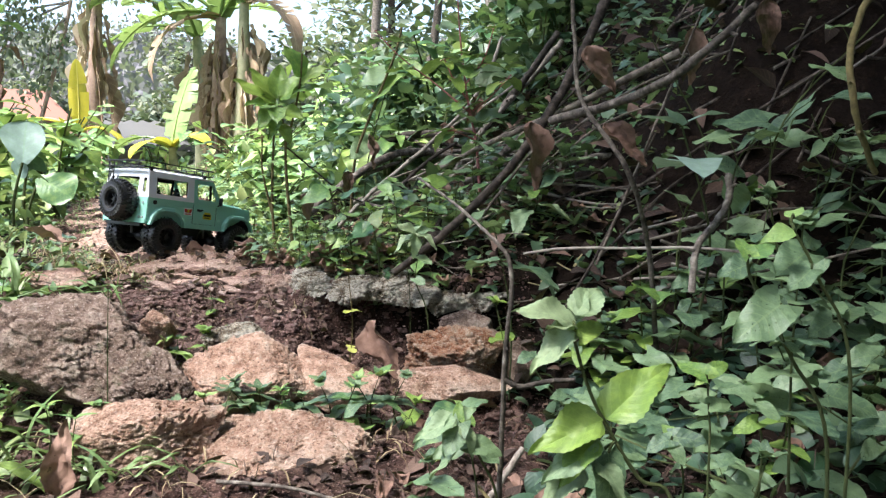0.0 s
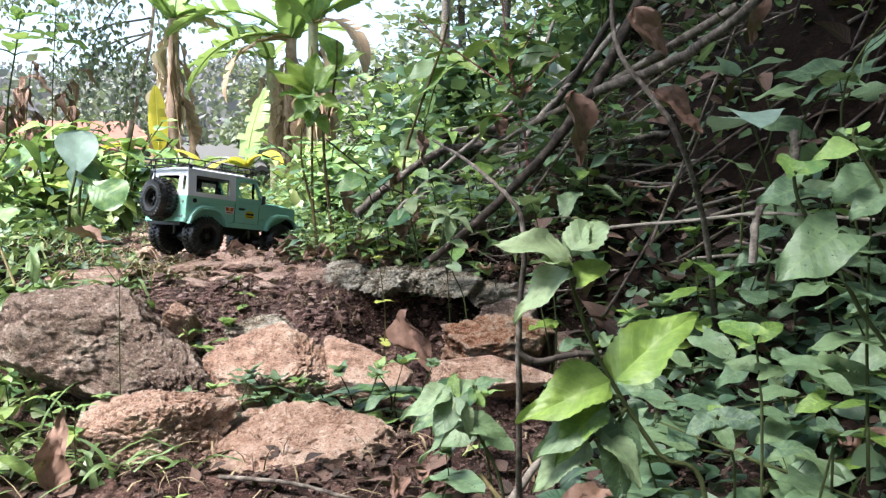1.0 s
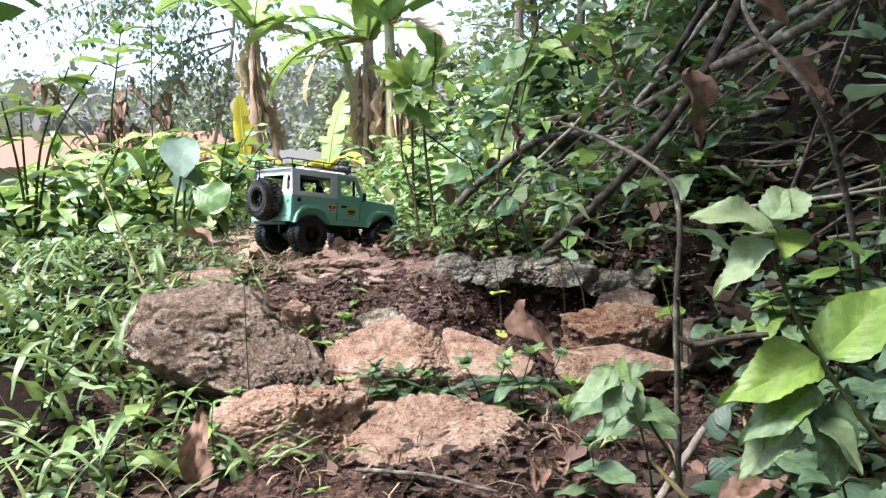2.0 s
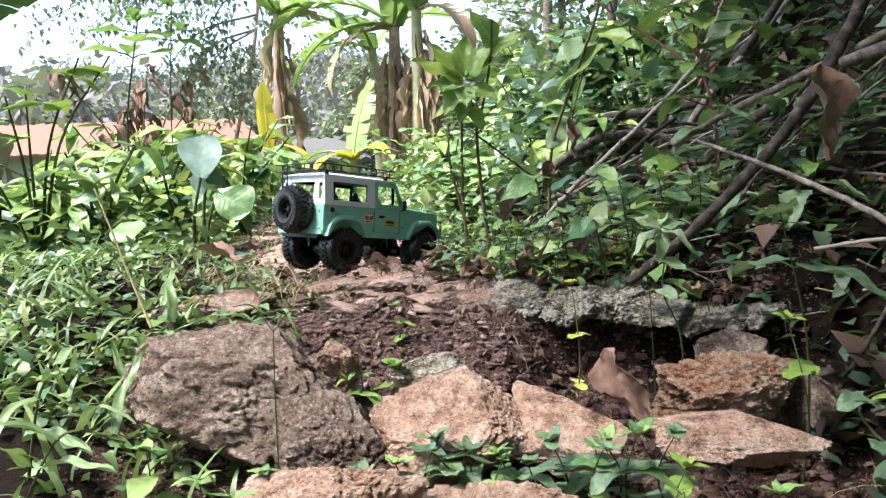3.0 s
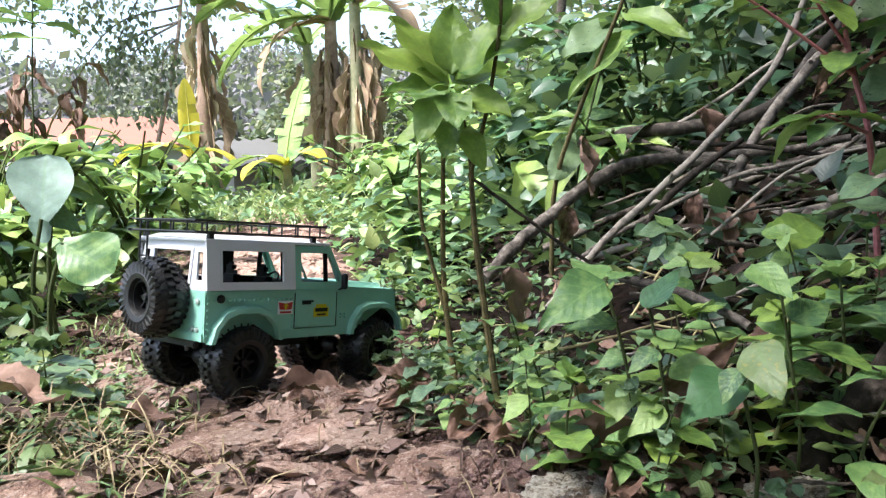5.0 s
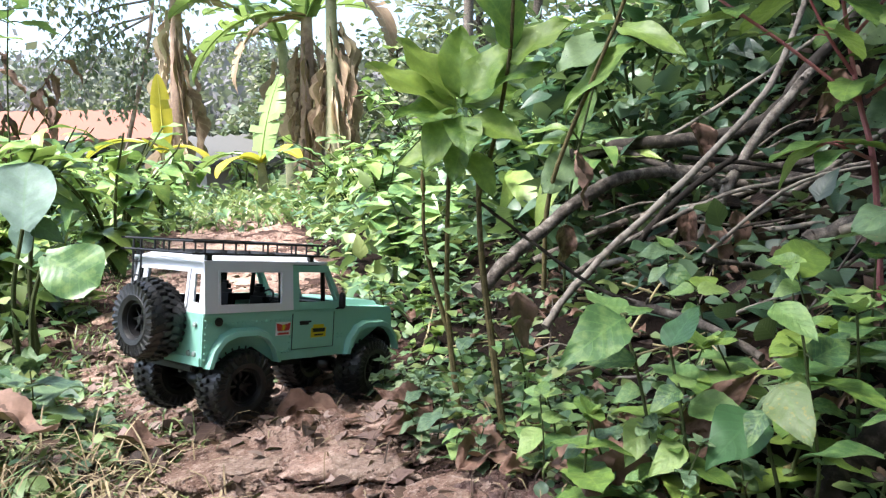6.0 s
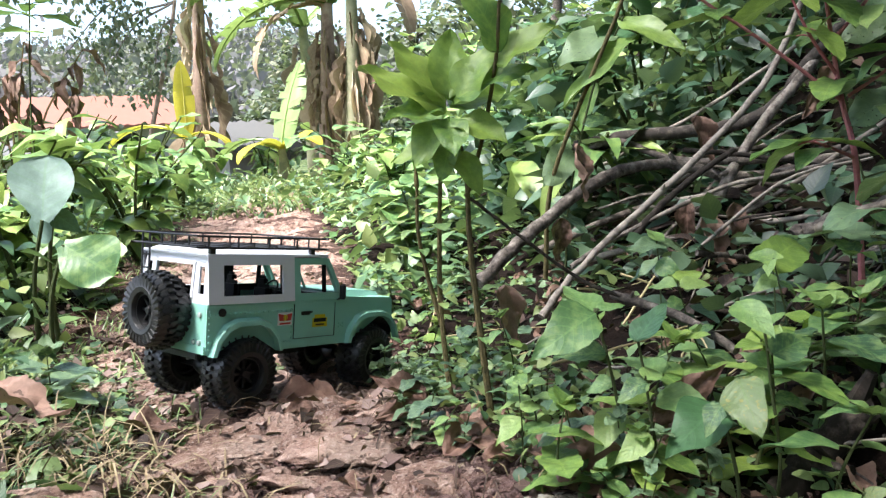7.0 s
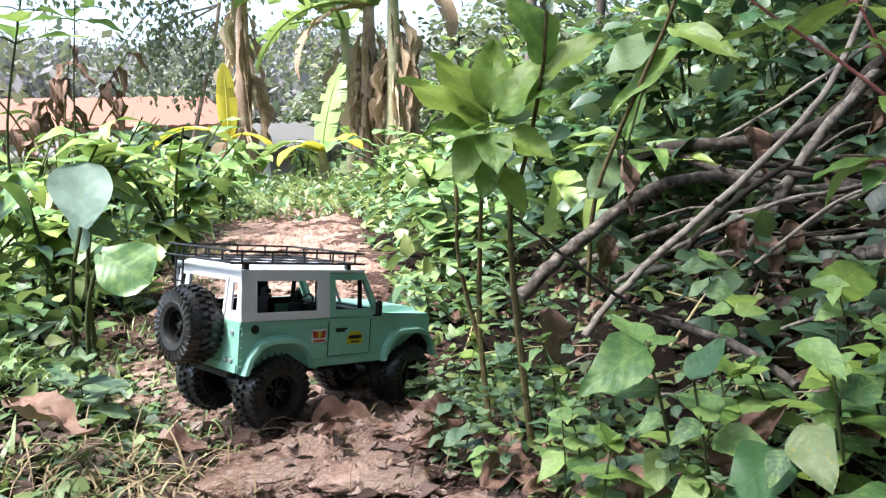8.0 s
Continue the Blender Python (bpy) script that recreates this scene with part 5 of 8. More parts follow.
def vine(points, leaves, size, n, seed, label, radius=0.0014, stem=STEM, spread=1.0):
    """A trailing stem with single leaves on stalks that face the light."""
    r = random.Random(seed)
    pts = curve(points, 7)
    base = pts[0]
    plant = thing("creeper", Matrix.Translation(base), label, "creeper")
    part("stem", Geo().tube([p - base for p in pts], taper(len(pts), radius, radius * 0.6), 5), stem, plant)
    for i in range(n):
        q = (i + r.random() * 0.8) / n * (len(pts) - 1.01)
        j = int(q)
        p = pts[j].lerp(pts[j + 1], q - j)
        a = r.uniform(0, math.tau)
        d = Vector((math.cos(a) * 0.8, math.sin(a) * 0.8 - 0.35, r.uniform(-0.35, 0.25))) * spread
        st = size * r.uniform(0.3, 0.9)
        o = Vector((r.gauss(0, 0.5), r.gauss(-0.3, 0.5), r.uniform(0.3, 1.0))).normalized()
        e = p + o * st
        part("leaf_stalk", Geo().tube([p - base, (p + e) / 2 - base + Vector((0, 0, st * 0.1)), e - base], size * 0.014, 4), stem, plant)
        put_leaf(plant, leaves, r, e, d, size * r.uniform(0.6, 1.15), up=(r.gauss(0, 0.3), r.gauss(-0.45, 0.3), 1))
    return plant


def branch(points, r0, r1, label, mat=None, name="branch", knots=True, seed=0):
    r = random.Random(seed)
    pts = curve(points, 8)
    rad = [a * (1 + r.uniform(-0.09, 0.09)) for a in taper(len(pts), r0, r1)]
    pts = [p + Vector((r.gauss(0, 1), r.gauss(0, 1), r.gauss(0, 1))) * r0 * 0.12 for p in pts]
    g = Geo().tube([p - pts[0] for p in pts], rad, 9)
    if knots:
        for _ in range(2):
            i = r.randrange(2, len(pts) - 2)
            d = Vector((r.gauss(0, 1), r.gauss(-0.6, 0.6), r.gauss(0.3, 0.8))).normalized()
            p = pts[i] - pts[0]
            g.tube([p, p + d * rad[i] * 1.6, p + d * rad[i] * 2.6], [rad[i] * 0.6, rad[i] * 0.45, rad[i] * 0.3], 6)
    ob = new(name, g.mesh(name))
    ob.data.materials.append(mat or BARK)
    ob.matrix_basis = Matrix.Translation(pts[0])
    return tagged(ob, label, "branch", "brush pile")


def dry_leaf(place, direction, size, up, label="curled brown dry leaf", meshes=None, seed=0):
    ob = new("dry_leaf", (meshes or DRY_L)[seed % 4])
    ob.matrix_basis = orient(place, direction, up, size) @ Matrix.Diagonal((0.7, 1, 0.8, 1))
    return tagged(ob, label, "dry leaf", "fallen leaves")


# the sapling in the middle
def sapling():
    r = random.Random(2)
    base = Vector((-0.265, 1.46, h(-0.265, 1.46)))
    plant = thing("sapling", Matrix.Translation(base), "young sapling with thin brown stems and broad green leaves", "sapling")
    stems = [[(-0.250, 1.45, 0.165), (-0.260, 1.45, 0.313), (-0.262, 1.45, 0.372), (-0.261, 1.445, 0.425), (-0.269, 1.44, 0.470)],
             [(-0.292, 1.49, 0.165), (-0.300, 1.50, 0.282), (-0.295, 1.49, 0.362), (-0.288, 1.48, 0.429), (-0.283, 1.46, 0.465)],
             [(-0.299, 1.50, 0.270), (-0.311, 1.50, 0.325), (-0.317, 1.50, 0.368), (-0.315, 1.50, 0.409)],
             [(-0.262, 1.447, 0.400), (-0.243, 1.44, 0.455), (-0.228, 1.43, 0.515), (-0.222, 1.42, 0.560)]]
    for i, s in enumerate(stems):
        pts = curve(s, 6)
        part("stem", Geo().tube([p - base for p in pts], taper(len(pts), 0.0036 - 0.0005 * i, 0.0015), 7), WOODY, plant)
    tips = [((-0.273, 1.435, 0.475), (-0.345, 1.42, 0.525), 0.092), ((-0.275, 1.435, 0.485), (-0.315, 1.43, 0.540), 0.075), ((-0.270, 1.435, 0.485), (-0.268, 1.45, 0.545), 0.072),
            ((-0.263, 1.435, 0.485), (-0.205, 1.42, 0.520), 0.078), ((-0.266, 1.435, 0.467), (-0.225, 1.41, 0.455), 0.060), ((-0.275, 1.435, 0.467), (-0.300, 1.40, 0.440), 0.058),
            ((-0.266, 1.435, 0.480), (-0.235, 1.43, 0.535), 0.070), ((-0.275, 1.435, 0.478), (-0.320, 1.40, 0.480), 0.062), ((-0.270, 1.43, 0.470), (-0.262, 1.39, 0.440), 0.055),
            ((-0.228, 1.43, 0.510), (-0.180, 1.42, 0.545), 0.065), ((-0.225, 1.43, 0.520), (-0.235, 1.40, 0.580), 0.07), 
            ((-0.288, 1.47, 0.440), (-0.335, 1.46, 0.450), 0.05), ((-0.270, 1.44, 0.45), (-0.285, 1.40, 0.41), 0.045), ((-0.268, 1.44, 0.44), (-0.240, 1.41, 0.41), 0.05),
            ((-0.283, 1.46, 0.465), (-0.33, 1.50, 0.50), 0.07), ((-0.27, 1.44, 0.48), (-0.22, 1.49, 0.50), 0.075)]
    for b, t, s in tips:
        put_leaf(plant, SAP_L, r, b, Vector(t) - Vector(b), s * 0.92, up=(0.1, -0.6, 0.8))
    for i in range(26):
        st = stems[r.randrange(3)]
        k = r.uniform(0.15, 0.85)
        pts = curve(st, 6)
        p = pts[int(k * (len(pts) - 1))]
        a = r.uniform(0, 6.3)
        put_leaf(plant, HERB_L, r, p, (math.cos(a), math.sin(a), r.uniform(-0.2, 0.4)), r.uniform(0.014, 0.03), stalk=0.008, stem=WOODY)
    bud = Geo().lathe([(0.0003, 0.0), (0.0025, 0.005), (0.0022, 0.014), (0.0004, 0.024)], (0, 0, 0), 8)
    part("bud", bud, WOODY, plant, "dark pointed bud", m=Matrix.Translation(Vector((-0.315, 1.50, 0.405)) - base) @ Matrix.Rotation(math.pi / 2, 4, "X"))


sapling()

# broad-leaved herbs right of the path
herb((-0.06, 1.31, h(-0.06, 1.31)), (-0.045, 1.30, 0.295), BRIGHT_L, 0.046, 5, 14, "green herb with paired pointed leaves", radius=0.0016)
herb((0.0, 1.34, h(0, 1.34)), (-0.005, 1.325, 0.315), HERB_L, 0.056, 5, 15, "green herb with a leafy tip", radius=0.0016)
herb((-0.02, 1.26, h(-0.02, 1.26)), (0.0, 1.25, 0.265), HERB_L, 0.055, 4, 16, "green herb beside a fallen log", radius=0.0016, droop=0.2)
herb((-0.11, 1.36, h(-0.11, 1.36)), (-0.10, 1.35, 0.290), BRIGHT_L, 0.042, 4, 17, "bright green herb before the brush pile", radius=0.0014)
herb((0.05, 1.45, h(0.05, 1.45)), (0.05, 1.43, 0.335), HERB_L, 0.05, 4, 18, "green herb on the bank", radius=0.0014)
herb((-0.19, 1.29, h(-0.19, 1.29)), (-0.185, 1.28, 0.265), BRIGHT_L, 0.034, 4, 19, "light green herb at the path's edge", radius=0.0013)
herb((-0.21, 1.36, h(-0.21, 1.36)), (-0.215, 1.35, 0.265), HERB_L, 0.028, 4, 21, "small weed at the sapling's foot", radius=0.0012)
herb((-0.115, 1.12, h(-0.115, 1.12)), (-0.11, 1.11, 0.215), leaf_set("yellow_leaf", "round", LIME, droop=0.1, nl=8), 0.020, 3, 22, "spindly weed with yellow leaves on bare soil", radius=0.0011, stem=WOODY, category="weed", crown=7, bottom=0.3, stalk=0.6)
herb((-0.335, 1.20, h(-0.335, 1.2)), (-0.335, 1.195, 0.185), BRIGHT_L, 0.022, 3, 23, "tiny bright seedling in bare soil", radius=0.0008)

# near plants at the start
herb((0.30, 0.62, 0.1), (0.295, 0.60, 0.315), HEART_L, 0.044, 6, 39, "heart-leaved plant at the foot of the bank", radius=0.0013, bottom=0.3)
herb((0.36, 0.83, 0.12), (0.355, 0.81, 0.33), HEART_L, 0.042, 5, 41, "heart-leaved plant before the brush pile", radius=0.0013, bottom=0.2)
herb((0.33, 0.98, 0.13), (0.30, 0.93, 0.405), leaf_set("long_leaf", "ovate", TARO, droop=0.2, nl=10), 0.09, 2, 43, "plant with one large bluish leaf", radius=0.0022, bottom=0.85, crown=1)


def leafy(label, radius, stem, leaves):
    """A herb whose stem and single leaves are placed one by one."""
    r = random.Random(len(label))
    p0 = Vector(stem[0])
    base = Vector((p0.x, p0.y + 0.01, h(p0.x, p0.y + 0.01)))
    plant = thing("herb", Matrix.Translation(base), label, "plant")
    pts = curve([base] + [Vector(p) for p in stem], 6)
    part("stem", Geo().tube([p - base for p in pts], taper(len(pts), radius * 0.65, radius * 0.4), 7), STEM, plant)
    sets = (HEART_L, BRIGHT_L, HERB_L, DARK_L, FADED_L, LONG_L, NETTLE_L, LIGHTNETTLE_L)
    for a, b, k in leaves:
        a, b = Vector(a), Vector(b)
        near = min(pts, key=lambda p: (p - a).length)
        if (near - a).length > 0.004:
            part("leaf_stalk", Geo().tube([near - base, (near + a) / 2 - base + Vector((0, 0, 0.002)), a - base], radius * 0.45, 5), STEM, plant)
        d = b - a
        size = d.length * (0.85, 0.85, 1.0, 0.85, 0.8, 1.0, 1.0, 1.0)[k]
        put_leaf(plant, sets[k], r, a, d, size, up=(r.gauss(0, 0.3), -0.5 + r.gauss(0, 0.2), 0.85))
    return plant


leafy("nettle-like plant with pale green toothed leaves", 0.0022, [(0.162, 0.46, 0.154), (0.141, 0.46, 0.177), (0.121, 0.46, 0.210), (0.110, 0.46, 0.234), (0.102, 0.46, 0.262), (0.101, 0.46, 0.272)],
      [((0.102, 0.458, 0.270), (0.071, 0.445, 0.290), 6), ((0.103, 0.462, 0.274), (0.125, 0.480, 0.299), 6), ((0.102, 0.456, 0.269), (0.084, 0.440, 0.274), 6), ((0.102, 0.456, 0.266), (0.072, 0.442, 0.250), 6), ((0.103, 0.464, 0.271), (0.110, 0.470, 0.294), 6), ((0.105, 0.462, 0.262), (0.126, 0.475, 0.270), 1),
       ((0.121, 0.458, 0.213), (0.160, 0.466, 0.252), 7), ((0.119, 0.458, 0.213), (0.074, 0.444, 0.200), 7), ((0.117, 0.458, 0.203), (0.081, 0.440, 0.184), 6), ((0.122, 0.456, 0.194), (0.123, 0.436, 0.158), 0), ((0.115, 0.456, 0.201), (0.088, 0.436, 0.188), 7), ((0.115, 0.454, 0.191), (0.134, 0.436, 0.175), 6), ((0.108, 0.456, 0.185), (0.078, 0.440, 0.172), 6)])
leafy("low weed with lobed pale green leaves before the stones", 0.0018, [(0.064, 0.55, 0.118), (0.050, 0.55, 0.158), (0.036, 0.55, 0.183)],
      [((0.035, 0.549, 0.185), (0.002, 0.540, 0.176), 6), ((0.037, 0.548, 0.182), (0.024, 0.530, 0.160), 0), ((0.036, 0.551, 0.184), (0.050, 0.560, 0.194), 6), ((0.038, 0.549, 0.180), (0.052, 0.535, 0.165), 6), ((0.042, 0.550, 0.168), (0.074, 0.545, 0.163), 0), ((0.042, 0.549, 0.167), (0.013, 0.535, 0.150), 6), ((0.036, 0.55, 0.184), (0.037, 0.555, 0.198), 1)])
leafy("heart-leaved plant with bluish green leaves", 0.0022, [(0.266, 0.490, 0.182), (0.242, 0.490, 0.240), (0.229, 0.490, 0.264), (0.215, 0.490, 0.291), (0.212, 0.490, 0.306)],
      [((0.229, 0.478, 0.277), (0.189, 0.455, 0.259), 0), ((0.220, 0.502, 0.299), (0.191, 0.490, 0.292), 0), ((0.208, 0.478, 0.305), (0.231, 0.495, 0.314), 2), ((0.236, 0.502, 0.262), (0.260, 0.506, 0.267), 0), ((0.209, 0.478, 0.306), (0.206, 0.493, 0.319), 1), ((0.234, 0.502, 0.264), (0.251, 0.523, 0.278), 0), ((0.231, 0.478, 0.254), (0.239, 0.460, 0.249), 0)])
leafy("heart-leaved plant with a pale unopened bud", 0.0020, [(0.294, 0.520, 0.220), (0.270, 0.520, 0.287), (0.253, 0.520, 0.319), (0.252, 0.520, 0.328)],
      [((0.248, 0.508, 0.319), (0.224, 0.500, 0.315), 2), ((0.267, 0.532, 0.302), (0.233, 0.502, 0.290), 0), ((0.262, 0.508, 0.291), (0.273, 0.508, 0.303), 0), ((0.258, 0.532, 0.325), (0.264, 0.548, 0.337), 2), ((0.260, 0.508, 0.294), (0.237, 0.493, 0.281), 0), ((0.287, 0.532, 0.256), (0.262, 0.518, 0.247), 0)])
leafy("small weed with light green paired leaves", 0.0016, [(0.216, 0.560, 0.155), (0.215, 0.560, 0.184), (0.213, 0.560, 0.212)],
      [((0.208, 0.548, 0.215), (0.190, 0.569, 0.225), 1), ((0.218, 0.572, 0.211), (0.238, 0.578, 0.220), 1), ((0.208, 0.548, 0.213), (0.198, 0.541, 0.210), 2), ((0.219, 0.572, 0.191), (0.195, 0.580, 0.195), 0), ((0.211, 0.548, 0.194), (0.234, 0.557, 0.195), 0)])
leafy("low green weed beside a twig", 0.0016, [(0.052, 0.640, 0.091), (0.045, 0.640, 0.138), (0.042, 0.640, 0.164)],
      [((0.042, 0.628, 0.167), (0.001, 0.595, 0.152), 2), ((0.043, 0.652, 0.162), (0.067, 0.666, 0.172), 0), ((0.042, 0.628, 0.163), (0.052, 0.619, 0.155), 1), ((0.045, 0.652, 0.134), (0.010, 0.634, 0.124), 0), ((0.046, 0.628, 0.138), (0.075, 0.622, 0.123), 0), ((0.042, 0.652, 0.160), (0.031, 0.666, 0.170), 2)])
leafy("heart-leaved weed on leaf litter", 0.0016, [(0.210, 0.600, 0.118), (0.203, 0.600, 0.141), (0.200, 0.600, 0.153)],
      [((0.196, 0.588, 0.155), (0.172, 0.582, 0.150), 0), ((0.204, 0.612, 0.149), (0.233, 0.602, 0.148), 0), ((0.197, 0.588, 0.153), (0.204, 0.569, 0.141), 0), ((0.203, 0.612, 0.149), (0.203, 0.629, 0.160), 2)])
leafy("heart-leaved weed on leaf litter", 0.0016, [(0.278, 0.620, 0.133), (0.274, 0.620, 0.157), (0.270, 0.620, 0.177)],
      [((0.265, 0.608, 0.180), (0.242, 0.626, 0.192), 0), ((0.276, 0.632, 0.174), (0.321, 0.645, 0.169), 0), ((0.267, 0.608, 0.177), (0.281, 0.585, 0.172), 0), ((0.275, 0.632, 0.174), (0.289, 0.657, 0.188), 2), ((0.269, 0.608, 0.161), (0.244, 0.601, 0.156), 1)])
leafy("broad-leaved green herb with toothed leaves", 0.0024, [(-0.144, 1.300, 0.222), (-0.151, 1.300, 0.276), (-0.161, 1.300, 0.324)],
      [((-0.161, 1.288, 0.326), (-0.204, 1.250, 0.311), 2), ((-0.161, 1.312, 0.322), (-0.182, 1.343, 0.340), 2), ((-0.159, 1.288, 0.328), (-0.140, 1.305, 0.330), 2), ((-0.160, 1.312, 0.319), (-0.169, 1.291, 0.312), 1), ((-0.155, 1.288, 0.298), (-0.191, 1.284, 0.300), 2), ((-0.150, 1.312, 0.272), (-0.171, 1.307, 0.265), 2)])
leafy("broad-leaved herb with large oval leaves", 0.0022, [(-0.125, 1.280, 0.224), (-0.129, 1.280, 0.265), (-0.134, 1.280, 0.304)],
      [((-0.137, 1.268, 0.311), (-0.110, 1.298, 0.337), 3), ((-0.118, 1.292, 0.281), (-0.143, 1.320, 0.293), 2), ((-0.131, 1.268, 0.283), (-0.153, 1.256, 0.280), 2), ((-0.122, 1.292, 0.268), (-0.087, 1.267, 0.265), 2), ((-0.132, 1.268, 0.285), (-0.120, 1.288, 0.294), 2), ((-0.147, 1.292, 0.256), (-0.167, 1.263, 0.242), 2), ((-0.130, 1.268, 0.248), (-0.155, 1.251, 0.237), 2)])
leafy("low herb with a large yellowing leaf", 0.0024, [(-0.079, 1.250, 0.219), (-0.085, 1.250, 0.256), (-0.087, 1.250, 0.277)],
      [((-0.080, 1.238, 0.294), (-0.079, 1.188, 0.270), 4), ((-0.087, 1.262, 0.269), (-0.133, 1.214, 0.253), 3), ((-0.089, 1.238, 0.278), (-0.106, 1.222, 0.268), 2)])
leafy("broad-leaved herb beside the dark log", 0.0020, [(-0.046, 1.280, 0.227), (-0.051, 1.280, 0.276), (-0.056, 1.280, 0.318), (-0.070, 1.280, 0.332)],
      [((-0.074, 1.268, 0.335), (-0.057, 1.242, 0.319), 2), ((-0.048, 1.292, 0.286), (-0.066, 1.304, 0.293), 2), ((-0.053, 1.268, 0.299), (-0.021, 1.282, 0.313), 2), ((-0.049, 1.292, 0.281), (-0.065, 1.281, 0.276), 2), ((-0.059, 1.268, 0.318), (-0.043, 1.274, 0.327), 2), ((-0.046, 1.292, 0.265), (-0.024, 1.283, 0.261), 2)])
leafy("bright weed on the brush pile", 0.0016, [(0.006, 1.450, 0.272), (0.000, 1.450, 0.308), (-0.005, 1.450, 0.332)],
      [((-0.008, 1.438, 0.333), (-0.028, 1.458, 0.343), 1), ((-0.001, 1.462, 0.331), (0.046, 1.503, 0.356), 1), ((-0.008, 1.438, 0.334), (-0.018, 1.419, 0.324), 2), ((0.002, 1.462, 0.313), (-0.022, 1.454, 0.308), 2), ((-0.004, 1.438, 0.315), (0.012, 1.428, 0.308), 2)])
leafy("bright weed with narrow leaves", 0.0014, [(-0.070, 1.480, 0.254), (-0.074, 1.480, 0.284), (-0.080, 1.480, 0.309)],
      [((-0.082, 1.468, 0.312), (-0.107, 1.474, 0.309), 2), ((-0.077, 1.492, 0.308), (-0.049, 1.523, 0.324), 1), ((-0.080, 1.468, 0.310), (-0.050, 1.473, 0.312), 2), ((-0.074, 1.492, 0.291), (-0.096, 1.476, 0.285), 2), ((-0.082, 1.468, 0.312), (-0.084, 1.484, 0.322), 1)])
leafy("white-flowered small weed at the sapling's foot", 0.0012, [(-0.218, 1.320, 0.211), (-0.217, 1.320, 0.236), (-0.218, 1.320, 0.268)],
      [((-0.217, 1.308, 0.271), (-0.204, 1.322, 0.278), 2), ((-0.218, 1.332, 0.264), (-0.231, 1.339, 0.270), 2), ((-0.217, 1.308, 0.253), (-0.197, 1.317, 0.258), 2), ((-0.218, 1.332, 0.239), (-0.237, 1.310, 0.227), 2), ((-0.217, 1.308, 0.271), (-0.215, 1.325, 0.283), 1)])

leafy("pale green herb leaning over the ledge", 0.0016, [(0.0, 1.12, 0.15), (-0.016, 1.12, 0.20), (-0.012, 1.12, 0.24), (-0.015, 1.12, 0.268)],
      [((-0.015, 1.118, 0.268), (-0.046, 1.105, 0.287), 6), ((-0.014, 1.12, 0.269), (0.014, 1.13, 0.280), 6), ((-0.015, 1.117, 0.266), (-0.013, 1.095, 0.238), 6), ((-0.016, 1.118, 0.266), (-0.054, 1.11, 0.251), 6), ((-0.015, 1.122, 0.27), (-0.010, 1.15, 0.292), 6), ((-0.014, 1.119, 0.268), (0.020, 1.10, 0.262), 6), ((-0.013, 1.118, 0.236), (0.012, 1.10, 0.226), 0), ((-0.016, 1.118, 0.205), (0.0, 1.10, 0.197), 0)])
leafy("small weed with pale yellowish leaves on the ledge", 0.0010, [(-0.028, 1.18, 0.185), (-0.033, 1.18, 0.225), (-0.03, 1.18, 0.25)],
      [((-0.033, 1.18, 0.235), (-0.05, 1.17, 0.24), 4), ((-0.03, 1.18, 0.245), (-0.018, 1.17, 0.255), 4), ((-0.031, 1.18, 0.248), (-0.04, 1.17, 0.258), 4), ((-0.033, 1.18, 0.225), (-0.02, 1.165, 0.225), 2), ((-0.034, 1.18, 0.215), (-0.052, 1.165, 0.213), 2)])

leafy("shrub with long light green leaves beside the pile", 0.0034, [(-0.176, 1.950, 0.255), (-0.163, 1.950, 0.373), (-0.121, 1.950, 0.527), (-0.077, 1.950, 0.615)],
      [((-0.057, 1.938, 0.588), (-0.178, 1.86, 0.512), 5), ((-0.084, 1.962, 0.614), (-0.011, 1.857, 0.579), 5), ((-0.115, 1.938, 0.589), (-0.183, 1.870, 0.544), 0), ((-0.116, 1.962, 0.527), (-0.150, 1.962, 0.462), 5), ((-0.157, 1.938, 0.470), (-0.231, 1.963, 0.481), 5), ((-0.157, 1.962, 0.427), (-0.202, 1.889, 0.393), 0), ((-0.141, 1.938, 0.467), (-0.094, 1.956, 0.476), 2), ((-0.151, 1.962, 0.414), (-0.121, 1.930, 0.395), 3), ((-0.113, 1.938, 0.549), (-0.062, 1.903, 0.533), 3), ((-0.166, 1.962, 0.356), (-0.214, 1.960, 0.341), 2), ((-0.169, 1.938, 0.332), (-0.134, 1.911, 0.316), 0)])
leafy("broad-leaved weed beside red stems", 0.0020, [(0.123, 1.550, 0.296), (0.098, 1.550, 0.411), (0.072, 1.550, 0.538)],
      [((0.066, 1.538, 0.532), (0.029, 1.513, 0.513), 1), ((0.139, 1.562, 0.542), (0.071, 1.531, 0.524), 0), ((0.128, 1.538, 0.463), (0.067, 1.505, 0.448), 0), ((0.138, 1.562, 0.394), (0.079, 1.542, 0.372), 0), ((0.082, 1.538, 0.469), (0.054, 1.551, 0.478), 2), ((0.108, 1.562, 0.389), (0.083, 1.579, 0.390), 0), ((0.103, 1.538, 0.368), (0.110, 1.495, 0.350), 2)])
leafy("light green weed before the pile", 0.0014, [(0.009, 1.500, 0.262), (0.008, 1.500, 0.304), (0.007, 1.500, 0.325)],
      [((0.003, 1.488, 0.325), (0.048, 1.508, 0.355), 2), ((0.010, 1.512, 0.324), (-0.012, 1.521, 0.328), 1), ((0.004, 1.488, 0.324), (0.008, 1.477, 0.313), 1), ((0.011, 1.512, 0.308), (-0.014, 1.505, 0.302), 0)])
